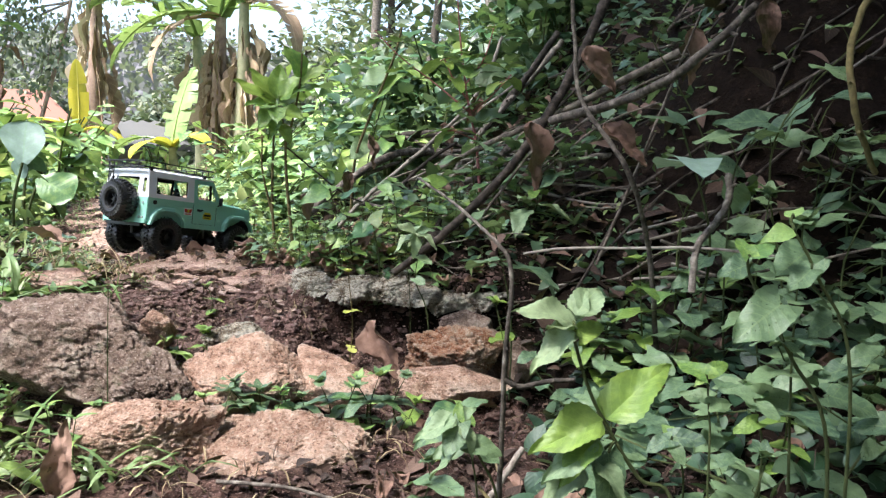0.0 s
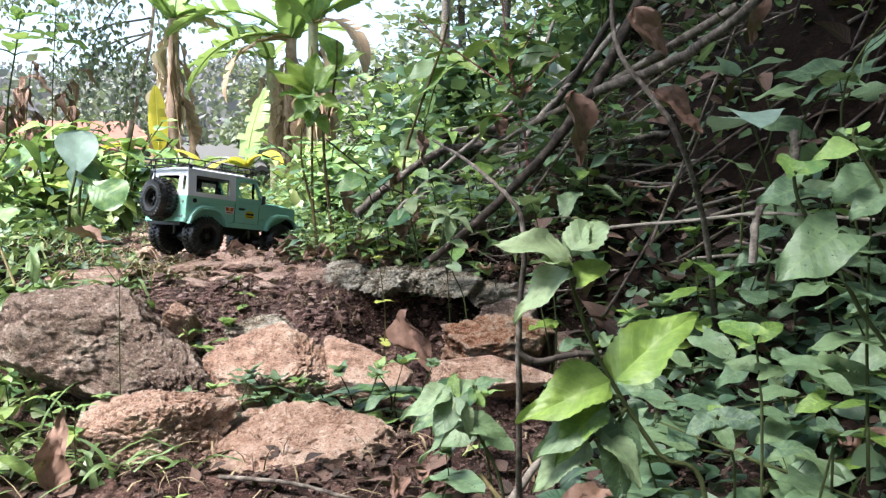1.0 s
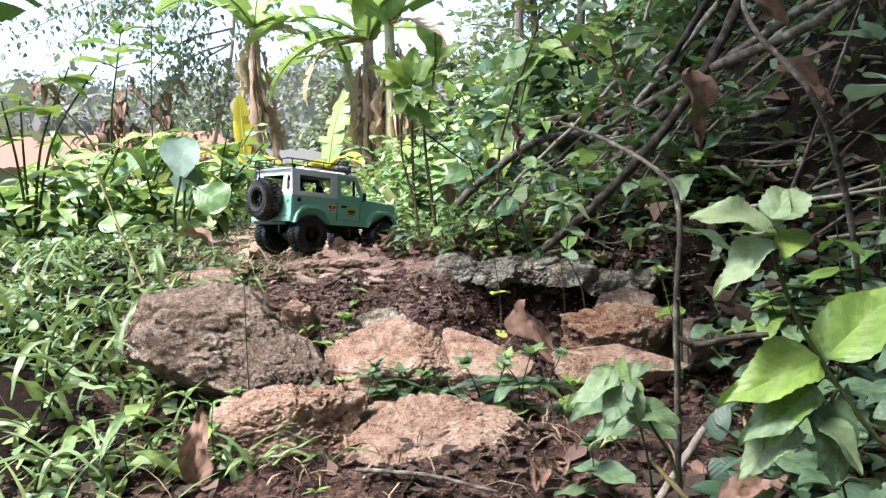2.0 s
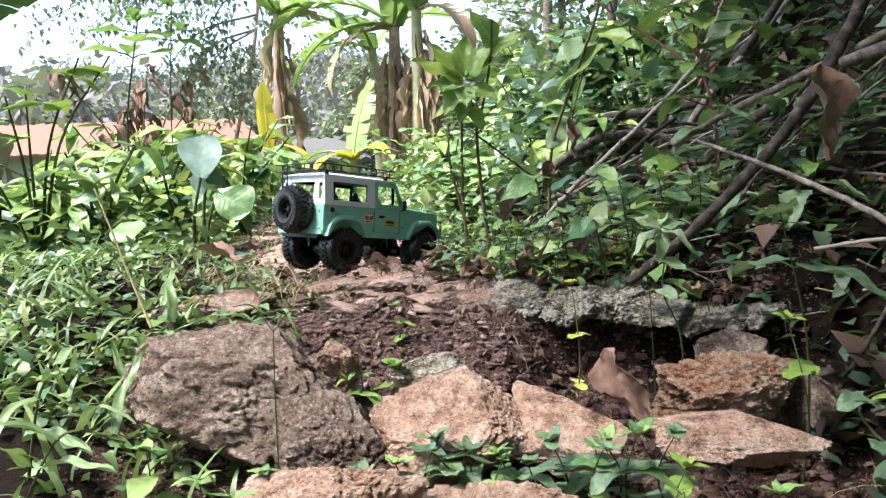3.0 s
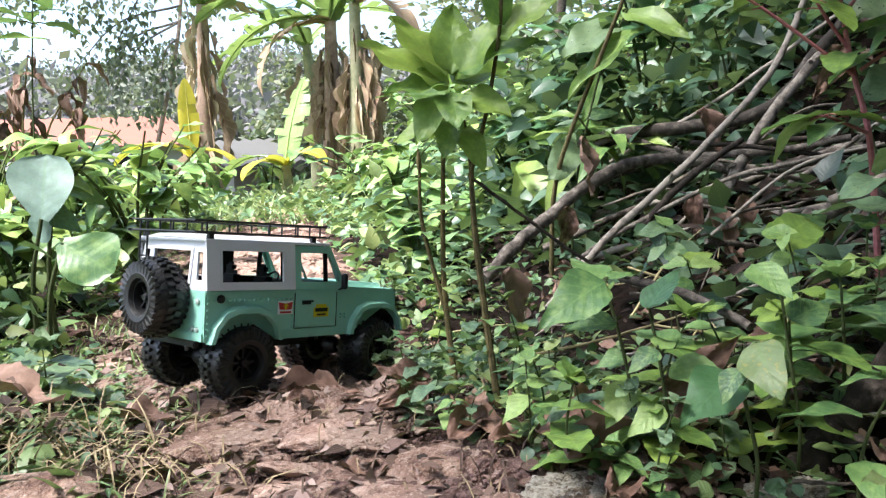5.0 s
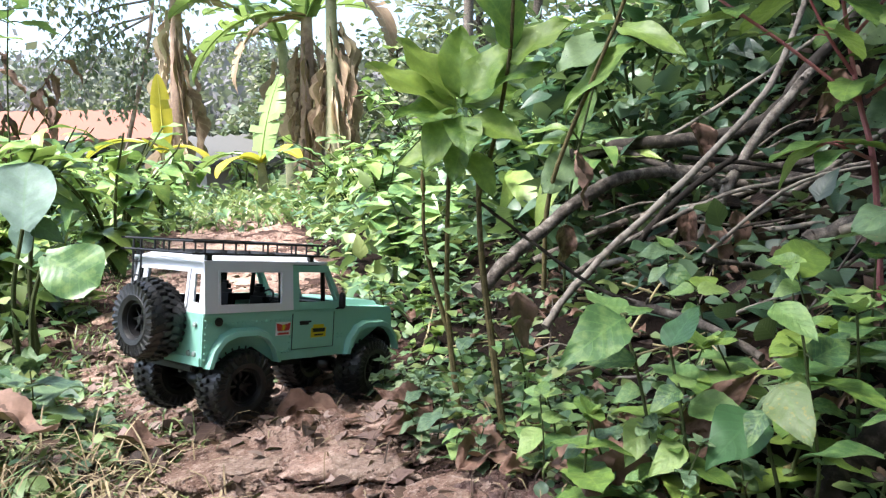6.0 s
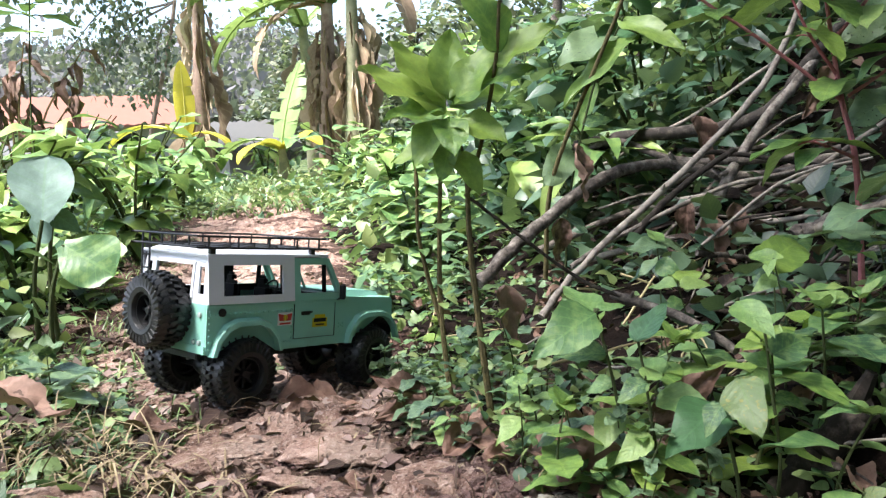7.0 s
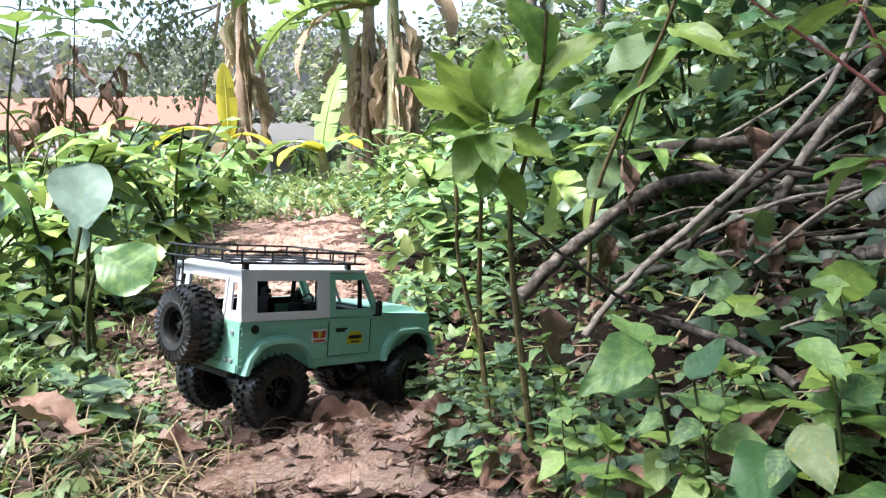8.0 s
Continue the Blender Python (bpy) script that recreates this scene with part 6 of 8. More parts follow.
leafy("pale heart-leaved weed before the pile", 0.0014, [(-0.078, 1.620, 0.266), (-0.079, 1.620, 0.309), (-0.081, 1.620, 0.331)],
      [((-0.082, 1.608, 0.330), (-0.121, 1.592, 0.327), 0), ((-0.078, 1.632, 0.329), (-0.042, 1.631, 0.321), 0), ((-0.082, 1.608, 0.332), (-0.084, 1.636, 0.351), 2), ((-0.077, 1.632, 0.308), (-0.108, 1.616, 0.299), 0), ((-0.081, 1.608, 0.311), (-0.061, 1.580, 0.296), 2)])

# weeds between the stones
for i, (x, y, hh, s, set_) in enumerate([(-0.235, 0.93, 0.045, 0.026, HEART_L), (-0.20, 0.915, 0.05, 0.03, HEART_L), (-0.17, 0.905, 0.045, 0.028, HERB_L), (-0.095, 0.93, 0.06, 0.034, HERB_L),
                                         (-0.06, 0.905, 0.07, 0.04, HERB_L), (-0.03, 0.92, 0.07, 0.036, HEART_L), (-0.305, 1.06, 0.05, 0.034, BRIGHT_L), (-0.29, 1.08, 0.035, 0.03, HERB_L), (-0.36, 0.80, 0.06, 0.035, SHRUB_L),
                                         (-0.40, 0.82, 0.07, 0.045, SHRUB_L), (-0.44, 0.78, 0.06, 0.05, SHRUB_L), (-0.37, 0.87, 0.05, 0.03, HERB_L), (0.0, 0.74, 0.05, 0.035, HEART_L), (0.03, 0.82, 0.06, 0.03, HERB_L), (-0.02, 0.96, 0.05, 0.03, BRIGHT_L),
                                         (-0.23, 0.72, 0.03, 0.025, SHRUB_L), (-0.5, 0.9, 0.06, 0.04, HERB_L), (-0.55, 1.12, 0.05, 0.035, SHRUB_L), (-0.62, 1.15, 0.06, 0.04, BRIGHT_L), (-0.48, 1.18, 0.04, 0.04, SHRUB_L)]):
    z = h(x, y)
    herb((x, y, z), (x + 0.01, y - 0.01, z + hh), set_, s, 3, 800 + i, "small green weed between the stones", radius=0.001, category="weed", name="weed", group="small weeds")
rw = random.Random(45)
for i in range(30):
    y = 1.26 + 1.0 * rw.random() ** 1.3
    x = float(right_edge(y)) + 0.03 + (0.5 if y < 1.45 else 0.2) * rw.random() ** 1.4
    z = h(x, y)
    herb((x, y, z), (x + rw.gauss(0, 0.015), y - 0.015, z + rw.uniform(0.04, 0.10)), (HERB_L, HEART_L, BRIGHT_L, HERB_L)[i % 4], rw.uniform(0.02, 0.042), rw.choice((3, 4)), 850 + i, "low green weed at the foot of the brush pile", radius=0.0011, category="weed", name="weed", group="small weeds")
for i in range(30):
    y = 1.3 + 1.6 * rw.random()
    x = float(left_edge(y)) - 0.02 - 0.6 * rw.random()
    z = h(x, y)
    herb((x, y, z), (x + rw.gauss(0, 0.02), y - 0.015, z + rw.uniform(0.05, 0.14)), (SHRUB_L, HEART_L, BRIGHT_L, HERB_L)[i % 4], rw.uniform(0.03, 0.06), rw.choice((3, 4)), 910 + i, "leafy green weed on the grassy bank", radius=0.0012, category="weed", name="weed", group="small weeds")
for i in range(15):
    x, y = 0.10 + 0.5 * rw.random(), 0.5 + 0.62 * rw.random()
    z = h(x, y)
    herb((x, y, z), (x + rw.gauss(0, 0.02), y - 0.02, z + rw.uniform(0.06, 0.17)), (HEART_L, HEART_L, BRIGHT_L, HERB_L)[i % 4], rw.uniform(0.03, 0.05), rw.choice((4, 5)), 950 + i, "leafy weed at the foot of the bank", radius=0.0014, category="weed", name="weed", group="small weeds")

for i in range(9):
    x, y = -0.27 + 0.025 * i + rw.gauss(0, 0.008), 0.915 + rw.gauss(0, 0.015)
    z = h(x, y) + 0.01
    herb((x, y, z), (x + rw.gauss(0, 0.012), y - 0.02, z + rw.uniform(0.03, 0.06)), (HEART_L, HERB_L, HEART_L)[i % 3], rw.uniform(0.025, 0.04), 3, 990 + i, "leafy weed in the gap between the stones", radius=0.0011, category="weed", name="weed", group="small weeds")
for i, (x, y) in enumerate([(-0.385, 1.06), (-0.36, 1.05), (-0.375, 1.075), (-0.345, 1.065), (-0.40, 1.07)]):
    z = h(x, y)
    herb((x, y, z), (x + rw.gauss(0, 0.012), y - 0.015, z + rw.uniform(0.025, 0.045)), SHRUB_L, rw.uniform(0.035, 0.05), 3, 1010 + i, "broad-bladed weed behind the boulder", radius=0.001, category="weed", name="weed", group="small weeds")
for i in range(24):
    y = 1.22 + 0.42 * rw.random()
    x = float(right_edge(y)) + rw.uniform(-0.05, 0.12) - 0.02
    z = h(x, y)
    herb((x, y, z), (x + rw.gauss(0, 0.012), y - 0.012, z + rw.uniform(0.025, 0.08)), (NETTLE_L, HERB_L, HEART_L, HEART_L)[i % 4], rw.uniform(0.016, 0.028), 4, 1100 + i, "small pale weed at the sapling's foot", radius=0.0009, category="weed", name="weed", group="small weeds")
# broad-bladed grass
def grass_plant(base, tip, size, n, seed, label="broad-bladed arching grass beside the stones"):
    """An arching culm with long blades in turn on either side."""
    r = random.Random(seed)
    base, tip = Vector(base), Vector(tip)
    top = (base + tip) / 2 + Vector((0, 0, 0.35 * (tip - base).length * r.uniform(0.3, 0.7)))
    pts = curve([base, top, tip], 7)
    plant = thing("grass_plant", Matrix.Translation(base), label, "grass", "broad grass")
    part("stem", Geo().tube([p - base for p in pts], taper(len(pts), 0.0016, 0.0008), 6), STEM, plant)
    along = tip - base
    for i in range(n):
        p = pts[min(len(pts) - 1, int((0.12 + 0.88 * i / max(1, n - 1)) * (len(pts) - 1)))]
        d = Vector((along.x * 3 + r.gauss(0, 0.5), along.y * 2 + r.gauss(-0.1, 0.5), r.uniform(0.15, 0.8)))
        d.x += 0.5 * (1 if i % 2 else -1)
        put_leaf(plant, BROADGRASS_L, r, p, d, size * r.uniform(0.7, 1.15))
    return plant


for i, (x0, y0, x1, y1, z1, size, n) in enumerate([(-0.56, 0.80, -0.42, 0.78, 0.10, 0.085, 5), (-0.60, 0.85, -0.47, 0.82, 0.15, 0.095, 5), (-0.52, 0.74, -0.45, 0.70, 0.085, 0.085, 5), (-0.63, 0.90, -0.55, 0.86, 0.20, 0.10, 5),
                                                   (-0.47, 0.83, -0.39, 0.81, 0.085, 0.06, 4), (-0.42, 0.80, -0.35, 0.79, 0.07, 0.055, 4), (-0.38, 0.79, -0.33, 0.77, 0.06, 0.05, 4), (-0.62, 0.76, -0.55, 0.72, 0.12, 0.09, 5),
                                                   (-0.60, 1.02, -0.52, 1.00, 0.21, 0.08, 5), (-0.66, 1.08, -0.56, 1.05, 0.22, 0.08, 5), (-0.58, 1.12, -0.48, 1.10, 0.19, 0.06, 5), (-0.55, 1.18, -0.45, 1.16, 0.19, 0.05, 5),
                                                   (-0.26, 0.80, -0.23, 0.78, 0.055, 0.045, 4), (-0.31, 0.78, -0.28, 0.76, 0.06, 0.05, 4)]):
    grass_plant((x0, y0, h(x0, y0)), (x1, y1, z1), size, n, 1300 + i)
fork = thing("weed", Matrix.Translation((-0.367, 0.90, h(-0.367, 0.90))), "thin bare forked weed stem before the boulder", "weed", "small weeds")
for name_, line in (("stem", [(-0.367, 0.90, h(-0.367, 0.90)), (-0.366, 0.91, 0.16), (-0.366, 0.92, 0.222)]), ("twig", [(-0.366, 0.918, 0.212), (-0.385, 0.92, 0.236), (-0.405, 0.92, 0.236)]), ("twig", [(-0.366, 0.918, 0.212), (-0.345, 0.92, 0.232), (-0.318, 0.92, 0.226)])):
    line = curve([Vector(q) - fork.matrix_basis.translation for q in line], 6)
    part(name_, Geo().tube(line, taper(len(line), 0.0008 if name_ == "stem" else 0.0005, 0.0004), 6), STEM, fork)
for i, (x, y, z, s_, set_) in enumerate([(0.095, 1.40, 0.43, 0.060, HEART_L), (0.13, 1.40, 0.36, 0.055, HERB_L), (0.09, 1.37, 0.30, 0.055, NETTLE_L), (0.155, 1.36, 0.39, 0.055, HEART_L), (0.05, 1.40, 0.31, 0.05, HERB_L), (0.17, 1.33, 0.30, 0.06, NETTLE_L),
                                         (0.02, 1.42, 0.285, 0.048, BRIGHT_L), (-0.07, 1.42, 0.28, 0.042, HERB_L), (0.21, 1.40, 0.45, 0.06, HERB_L), (0.24, 1.36, 0.38, 0.06, HEART_L), (-0.03, 1.38, 0.25, 0.04, NETTLE_L)]):
    herb((x, y, h(x, y)), (x - 0.01, y - 0.02, z), set_, s_, 4, 1340 + i, "leafy green herb growing before the brush pile", radius=0.0014, bottom=0.5, stalk=0.3)

herb((0.113, 1.08, h(0.113, 1.08)), (0.093, 1.06, 0.275), HEART_L, 0.062, 2, 1361, "heart-leaved plant standing above the hollow", radius=0.0014, bottom=0.8, stalk=0.4, crown=2)
herb((0.103, 1.06, h(0.103, 1.06)), (0.093, 1.05, 0.182), BRIGHT_L, 0.045, 2, 1362, "bright green weed beside the orange stone", radius=0.0011, bottom=0.7, crown=2)

herb((-1.404, 2.3, h(-1.404, 2.3)), (-1.354, 2.3, 0.841), HERB_L, 0.13, 4, 1371, "tall green shrub with broad leaves beside the grass bank", radius=0.004, bottom=0.84, stalk=0.3, name="shrub")
herb((-1.402, 2.5, h(-1.402, 2.5)), (-1.362, 2.5, 0.920), DARK_L, 0.09, 5, 1372, "tall dark-leaved shrub beside the grass bank", radius=0.003, bottom=0.86, stalk=0.3, name="shrub")

# creepers over the bank
r = random.Random(77)
for i in range(17):
    x = 0.12 + 0.028 * i
    y = 0.50 + 0.03 * (i * 7 % 17)
    z = h(x, y)
    pts = [(x, y, z + 0.02), (x + r.uniform(-0.06, 0.1), y + r.uniform(0.03, 0.1), z + r.uniform(0.04, 0.10)), (x + r.uniform(-0.1, 0.16), y + r.uniform(0.1, 0.2), z + r.uniform(0.05, 0.16))]
    vine(pts, HEART_L, 0.028 + 0.016 * r.random(), 9, 300 + i, "creeper with heart-shaped green leaves on the bank")
for i in range(10):
    x, y = 0.34 + 0.03 * i, 1.08 - 0.035 * (i * 3 % 10)
    z = h(x, y)
    pts = [(x, y, z), (x + r.uniform(-0.03, 0.05), y + 0.02, z + 0.12), (x + r.uniform(-0.05, 0.08), y, 0.30 + r.uniform(0.0, 0.1)), (x + r.uniform(-0.08, 0.1), y - 0.03, 0.40 + r.uniform(-0.06, 0.14))]
    vine(pts, HEART_L, 0.040 + 0.02 * r.random(), 9, 450 + i, "heart-leaved creeper climbing over the brush pile")

# red-stemmed plant
def red_plant():
    rr = random.Random(6)
    base = Vector((0.095, 1.53, h(0.095, 1.53)))
    plant = thing("red_stemmed_plant", Matrix.Translation(base), "tall weed with red stems and sparse green leaves", "plant")
    runs = [[(0.095, 1.53, base.z), (0.086, 1.52, 0.40), (0.074, 1.52, 0.462), (0.065, 1.52, 0.522), (0.055, 1.52, 0.62), (0.05, 1.51, 0.75)],
            [(0.074, 1.52, 0.462), (0.01, 1.51, 0.515), (-0.056, 1.50, 0.565), (-0.10, 1.49, 0.61)], [(0.069, 1.52, 0.487), (0.045, 1.51, 0.52), (0.027, 1.51, 0.56)],
            [(0.079, 1.52, 0.466), (0.111, 1.51, 0.489), (0.15, 1.50, 0.53)], [(0.086, 1.52, 0.41), (0.05, 1.5, 0.425), (0.03, 1.49, 0.43)], [(0.066, 1.52, 0.515), (0.10, 1.51, 0.56), (0.12, 1.5, 0.62)]]
    for i, s in enumerate(runs):
        pts = curve(s, 6)
        part("stem" if i == 0 else "side_stem", Geo().tube([p - base for p in pts], taper(len(pts), 0.0032 if i == 0 else 0.0018, 0.0010), 7), REDSTEM, plant)
        for k in range(6):
            p = pts[rr.randrange(len(pts) // 3, len(pts))]
            a = rr.uniform(0, 6.3)
            put_leaf(plant, BRIGHT_L if k % 3 else HERB_L, rr, p, (math.cos(a), math.sin(a), rr.uniform(-0.5, 0.2)), rr.uniform(0.03, 0.055), stalk=0.012, stem=REDSTEM)


red_plant()


# taro
def taro(base, leaf_at, point, size, seed, facing):
    rr = random.Random(seed)
    base, leaf_at = Vector(base), Vector(leaf_at)
    plant = thing("taro_plant", Matrix.Translation(base), "taro plant with a pale green heart-shaped leaf on a tall stalk", "taro plant")
    pts = curve([base, (base + leaf_at) / 2 + Vector((-0.01, 0, 0.01)), leaf_at], 6)
    part("stalk", Geo().tube([p - base for p in pts], taper(len(pts), 0.0042, 0.0028), 8), STEM, plant)
    put_leaf(plant, TARO_L if seed in (1, 5) else GREENTARO_L, rr, leaf_at, point, size, up=facing)
    return plant


taro((-0.985, 1.85, h(-0.985, 1.85)), (-0.95, 1.845, 0.380), (0.0, 0.25, 1), 0.102, 1, (0.12, -1, 0.3))
tp = taro((-0.965, 1.87, h(-0.965, 1.87)), (-0.945, 1.865, 0.39), (-0.75, 0.0, -0.65), 0.055, 5, (0.1, -1, 0.3))
put_leaf(tp, DARK_L, random.Random(1), (-0.945, 1.865, 0.39), (0.75, 0.0, -0.6), 0.055, up=(0.1, -1, 0.3))
taro((-0.93, 1.80, h(-0.93, 1.80)), (-0.89, 1.80, 0.345), (0.8, -0.1, -0.45), 0.09, 2, (0.1, -0.8, 0.6))
taro((-1.05, 1.95, h(-1.05, 1.95)), (-1.08, 1.9, 0.43), (-0.9, -0.1, -0.4), 0.10, 3, (0.1, -0.7, 0.7))
taro((-1.0, 1.62, h(-1.0, 1.62)), (-0.98, 1.6, 0.30), (0.5, -0.6, -0.35), 0.07, 4, (0.1, -0.5, 0.8))

# brush pile
STRAWSTALK = bark_material("straw_stalk", [(0.3, (0.3, 0.24, 0.12)), (0.7, (0.5, 0.42, 0.24))], 60)
PILE = "dead grey branch lying on the brush pile"
branch([(-0.147, 2.15, 0.432), (-0.047, 2.1, 0.446), (0.119, 2.05, 0.458), (0.204, 2.0, 0.55), (0.30, 1.95, 0.68)], 0.012, 0.008, PILE, seed=1)
branch([(-0.30, 1.86, 0.25), (-0.232, 1.9, 0.311), (-0.113, 1.95, 0.387), (-0.017, 2.0, 0.399), (0.114, 2.0, 0.372), (0.25, 2.0, 0.4)], 0.010, 0.008, PILE, seed=2)
branch([(-0.21, 1.72, 0.23), (-0.157, 1.75, 0.287), (0.048, 1.8, 0.464), (0.124, 1.85, 0.568), (0.16, 1.88, 0.66)], 0.0052, 0.0036, "straight pale dead stick leaning on the brush pile", seed=3)
branch([(-0.13, 2.11, 0.43), (-0.079, 2.1, 0.439), (-0.001, 2.05, 0.405), (0.099, 1.95, 0.398), (0.2, 1.9, 0.41)], 0.0065, 0.005, PILE, seed=4)
branch([(-0.17, 1.83, 0.275), (-0.109, 1.85, 0.308), (0.025, 1.85, 0.366), (0.109, 1.85, 0.382), (0.22, 1.86, 0.40)], 0.0036, 0.0028, "thin pale stick on the brush pile", seed=5)
branch([(0.06, 1.62, 0.33), (0.095, 1.6, 0.347), (0.13, 1.5, 0.38), (0.2, 1.45, 0.44)], 0.009, 0.007, PILE, seed=6)
branch([(-0.06, 1.30, 0.165), (-0.026, 1.3, 0.208), (-0.003, 1.3, 0.236), (0.016, 1.31, 0.252)], 0.0125, 0.012, "dark log lying against the bank", DARKBARK, seed=7)
branch([(-0.207, 1.95, 0.24), (-0.187, 1.93, 0.396), (-0.095, 1.87, 0.601), (-0.07, 1.86, 0.68)], 0.0038, 0.0026, "upright dark green stem beside the pile", WOODY, seed=8, knots=False)
branch([(-0.050, 1.17, 0.205), (0.028, 1.17, 0.266), (0.122, 1.2, 0.357), (0.2, 1.25, 0.46), (0.273, 1.3, 0.596), (0.32, 1.35, 0.7)], 0.0055, 0.009, "long dark leaning branch of the brush pile", DARKBARK, seed=9)
branch([(0.174, 0.95, 0.58), (0.178, 0.94, 0.50), (0.185, 0.93, 0.434), (0.231, 0.9, 0.356), (0.269, 0.95, 0.26), (0.29, 0.98, 0.12)], 0.0022, 0.0034, "thin knobbly twig leaning against the pile", BARK, seed=10)
branch([(0.07, 0.66, 0.0), (0.074, 0.64, 0.184), (0.080, 0.64, 0.277), (0.061, 0.66, 0.307), (0.029, 0.75, 0.332), (0.0, 0.82, 0.35)], 0.0024, 0.0011, "thin bare upright twig", BARK, seed=11)
branch([(0.074, 0.64, 0.188), (0.087, 0.64, 0.182), (0.110, 0.64, 0.186), (0.133, 0.64, 0.187)], 0.0025, 0.002, "short pale side twig", BARK, seed=12, knots=False)
branch([(0.02, 1.42, 0.36), (0.10, 1.35, 0.40), (0.215, 1.25, 0.448), (0.36, 1.15, 0.52)], 0.004, 0.006, PILE, DARKBARK, seed=13)
branch([(0.185, 1.2, 0.427), (0.267, 1.1, 0.447), (0.314, 1.0, 0.473), (0.40, 0.98, 0.55)], 0.007, 0.005, PILE, seed=14)
branch([(0.14, 1.15, 0.235), (0.192, 1.1, 0.247), (0.262, 1.0, 0.257), (0.315, 0.9, 0.267), (0.40, 0.85, 0.26)], 0.0022, 0.0016, "thin pale horizontal twig", seed=15)
branch([(0.362, 0.95, 0.348), (0.36, 0.94, 0.32), (0.344, 0.93, 0.296), (0.312, 0.9, 0.27), (0.30, 0.88, 0.22)], 0.0045, 0.004, "short crooked dead branch", seed=16)
branch([(0.52, 0.85, 0.62), (0.44, 0.82, 0.50), (0.43, 0.80, 0.42), (0.47, 0.83, 0.35)], 0.004, 0.003, "thin green crooked twig", WOODY, seed=17)
branch([(0.02, 1.95, 0.30), (0.103, 1.98, 0.430), (0.192, 2.0, 0.529), (0.246, 2.05, 0.586), (0.33, 2.1, 0.68)], 0.0085, 0.0075, PILE, seed=19)
branch([(-0.135, 1.51, 0.296), (-0.079, 1.45, 0.284), (-0.05, 1.39, 0.270)], 0.0042, 0.0036, "pale stick lying among the herbs", seed=20)
branch([(-0.270, 1.50, 0.40), (-0.245, 1.5, 0.379), (-0.169, 1.5, 0.316), (-0.12, 1.5, 0.292)], 0.0016, 0.0018, "thin dark twig across the herbs", DARKBARK, seed=21, knots=False)
for i, (a, b, c, rad) in enumerate([((-0.20, 2.14, 0.34), (0.0, 2.12, 0.40), (0.30, 2.10, 0.42), 0.0055), ((-0.16, 2.2, 0.30), (0.05, 2.15, 0.35), (0.28, 2.05, 0.37), 0.007), ((-0.05, 2.05, 0.33), (0.1, 2.02, 0.36), (0.35, 1.98, 0.44), 0.005),
                                    ((-0.22, 2.05, 0.27), (-0.02, 2.08, 0.335), (0.2, 2.12, 0.345), 0.006), ((0.02, 2.0, 0.28), (0.15, 1.95, 0.36), (0.30, 1.9, 0.47), 0.0045), ((-0.10, 2.18, 0.40), (0.08, 2.15, 0.49), (0.25, 2.1, 0.60), 0.004),
                                    ((0.0, 1.95, 0.42), (0.12, 1.93, 0.40), (0.3, 1.9, 0.36), 0.0038), ((-0.15, 1.98, 0.26), (0.0, 1.92, 0.30), (0.2, 1.85, 0.33), 0.0048)]):
    branch([a, b, c], rad, rad * 0.75, PILE, BARK if i % 3 else DARKBARK, seed=230 + i)
branch([(0.02, 0.60, h(0.02, 0.6) + 0.006), (0.05, 0.68, h(0.05, 0.68) + 0.02), (0.10, 0.75, 0.09)], 0.0035, 0.003, "grey stick lying on the soil", seed=18)
r = random.Random(9)
for i in range(150):
    y = r.uniform(1.05, 2.5) if i < 85 else r.uniform(1.05, 1.6)
    x = r.uniform(0.05, 0.65) - 0.28 * max(0, y - 1.3)
    z = h(x, y) + r.uniform(0.0, 0.10)
    a, L = r.gauss(0.10, 0.28) if i < 85 and y > 1.5 else r.gauss(0.3, 0.45), r.uniform(0.15, 0.5)
    d = Vector((math.cos(a) * 0.8, r.gauss(0, 0.3), math.sin(a) * 0.8)) * L
    p = Vector((x, y, z))
    big = r.random() ** 3 * (1.0 if i < 85 and y > 1.35 else 0.12)
    if i >= 85:
        p.x += 0.12
        p.z = h(p.x, p.y) + r.uniform(0.0, 0.09)
    branch([p, p + d * 0.5 + Vector((0, 0, r.gauss(0.01, 0.02))), p + d], 0.0022 + 0.0055 * big, 0.0015 + 0.004 * big, "dead twig tangled in the brush pile", DARKBARK if i % 3 else BARK, "twig", seed=50 + i, knots=i % 3 == 0)

for i in range(90):
    y = 1.2 + 0.75 * r.random() ** 1.3
    x = float(right_edge(y)) + r.uniform(0.04, 0.45)
    a, L = r.uniform(-1.6, 1.6), r.uniform(0.05, 0.2)
    d = Vector((math.cos(a), math.sin(a) * 0.6, r.gauss(0.1, 0.25))) * L
    p = Vector((x, y, h(x, y) + r.uniform(0.004, 0.03)))
    branch([p, p + d * 0.5 + Vector((0, 0, r.gauss(0.0, 0.008))), p + d], r.uniform(0.0008, 0.0022), 0.0007, "thin dry twig among the weeds", (BARK, STRAWSTALK, DARKBARK)[i % 3], "twig", seed=400 + i, knots=False)

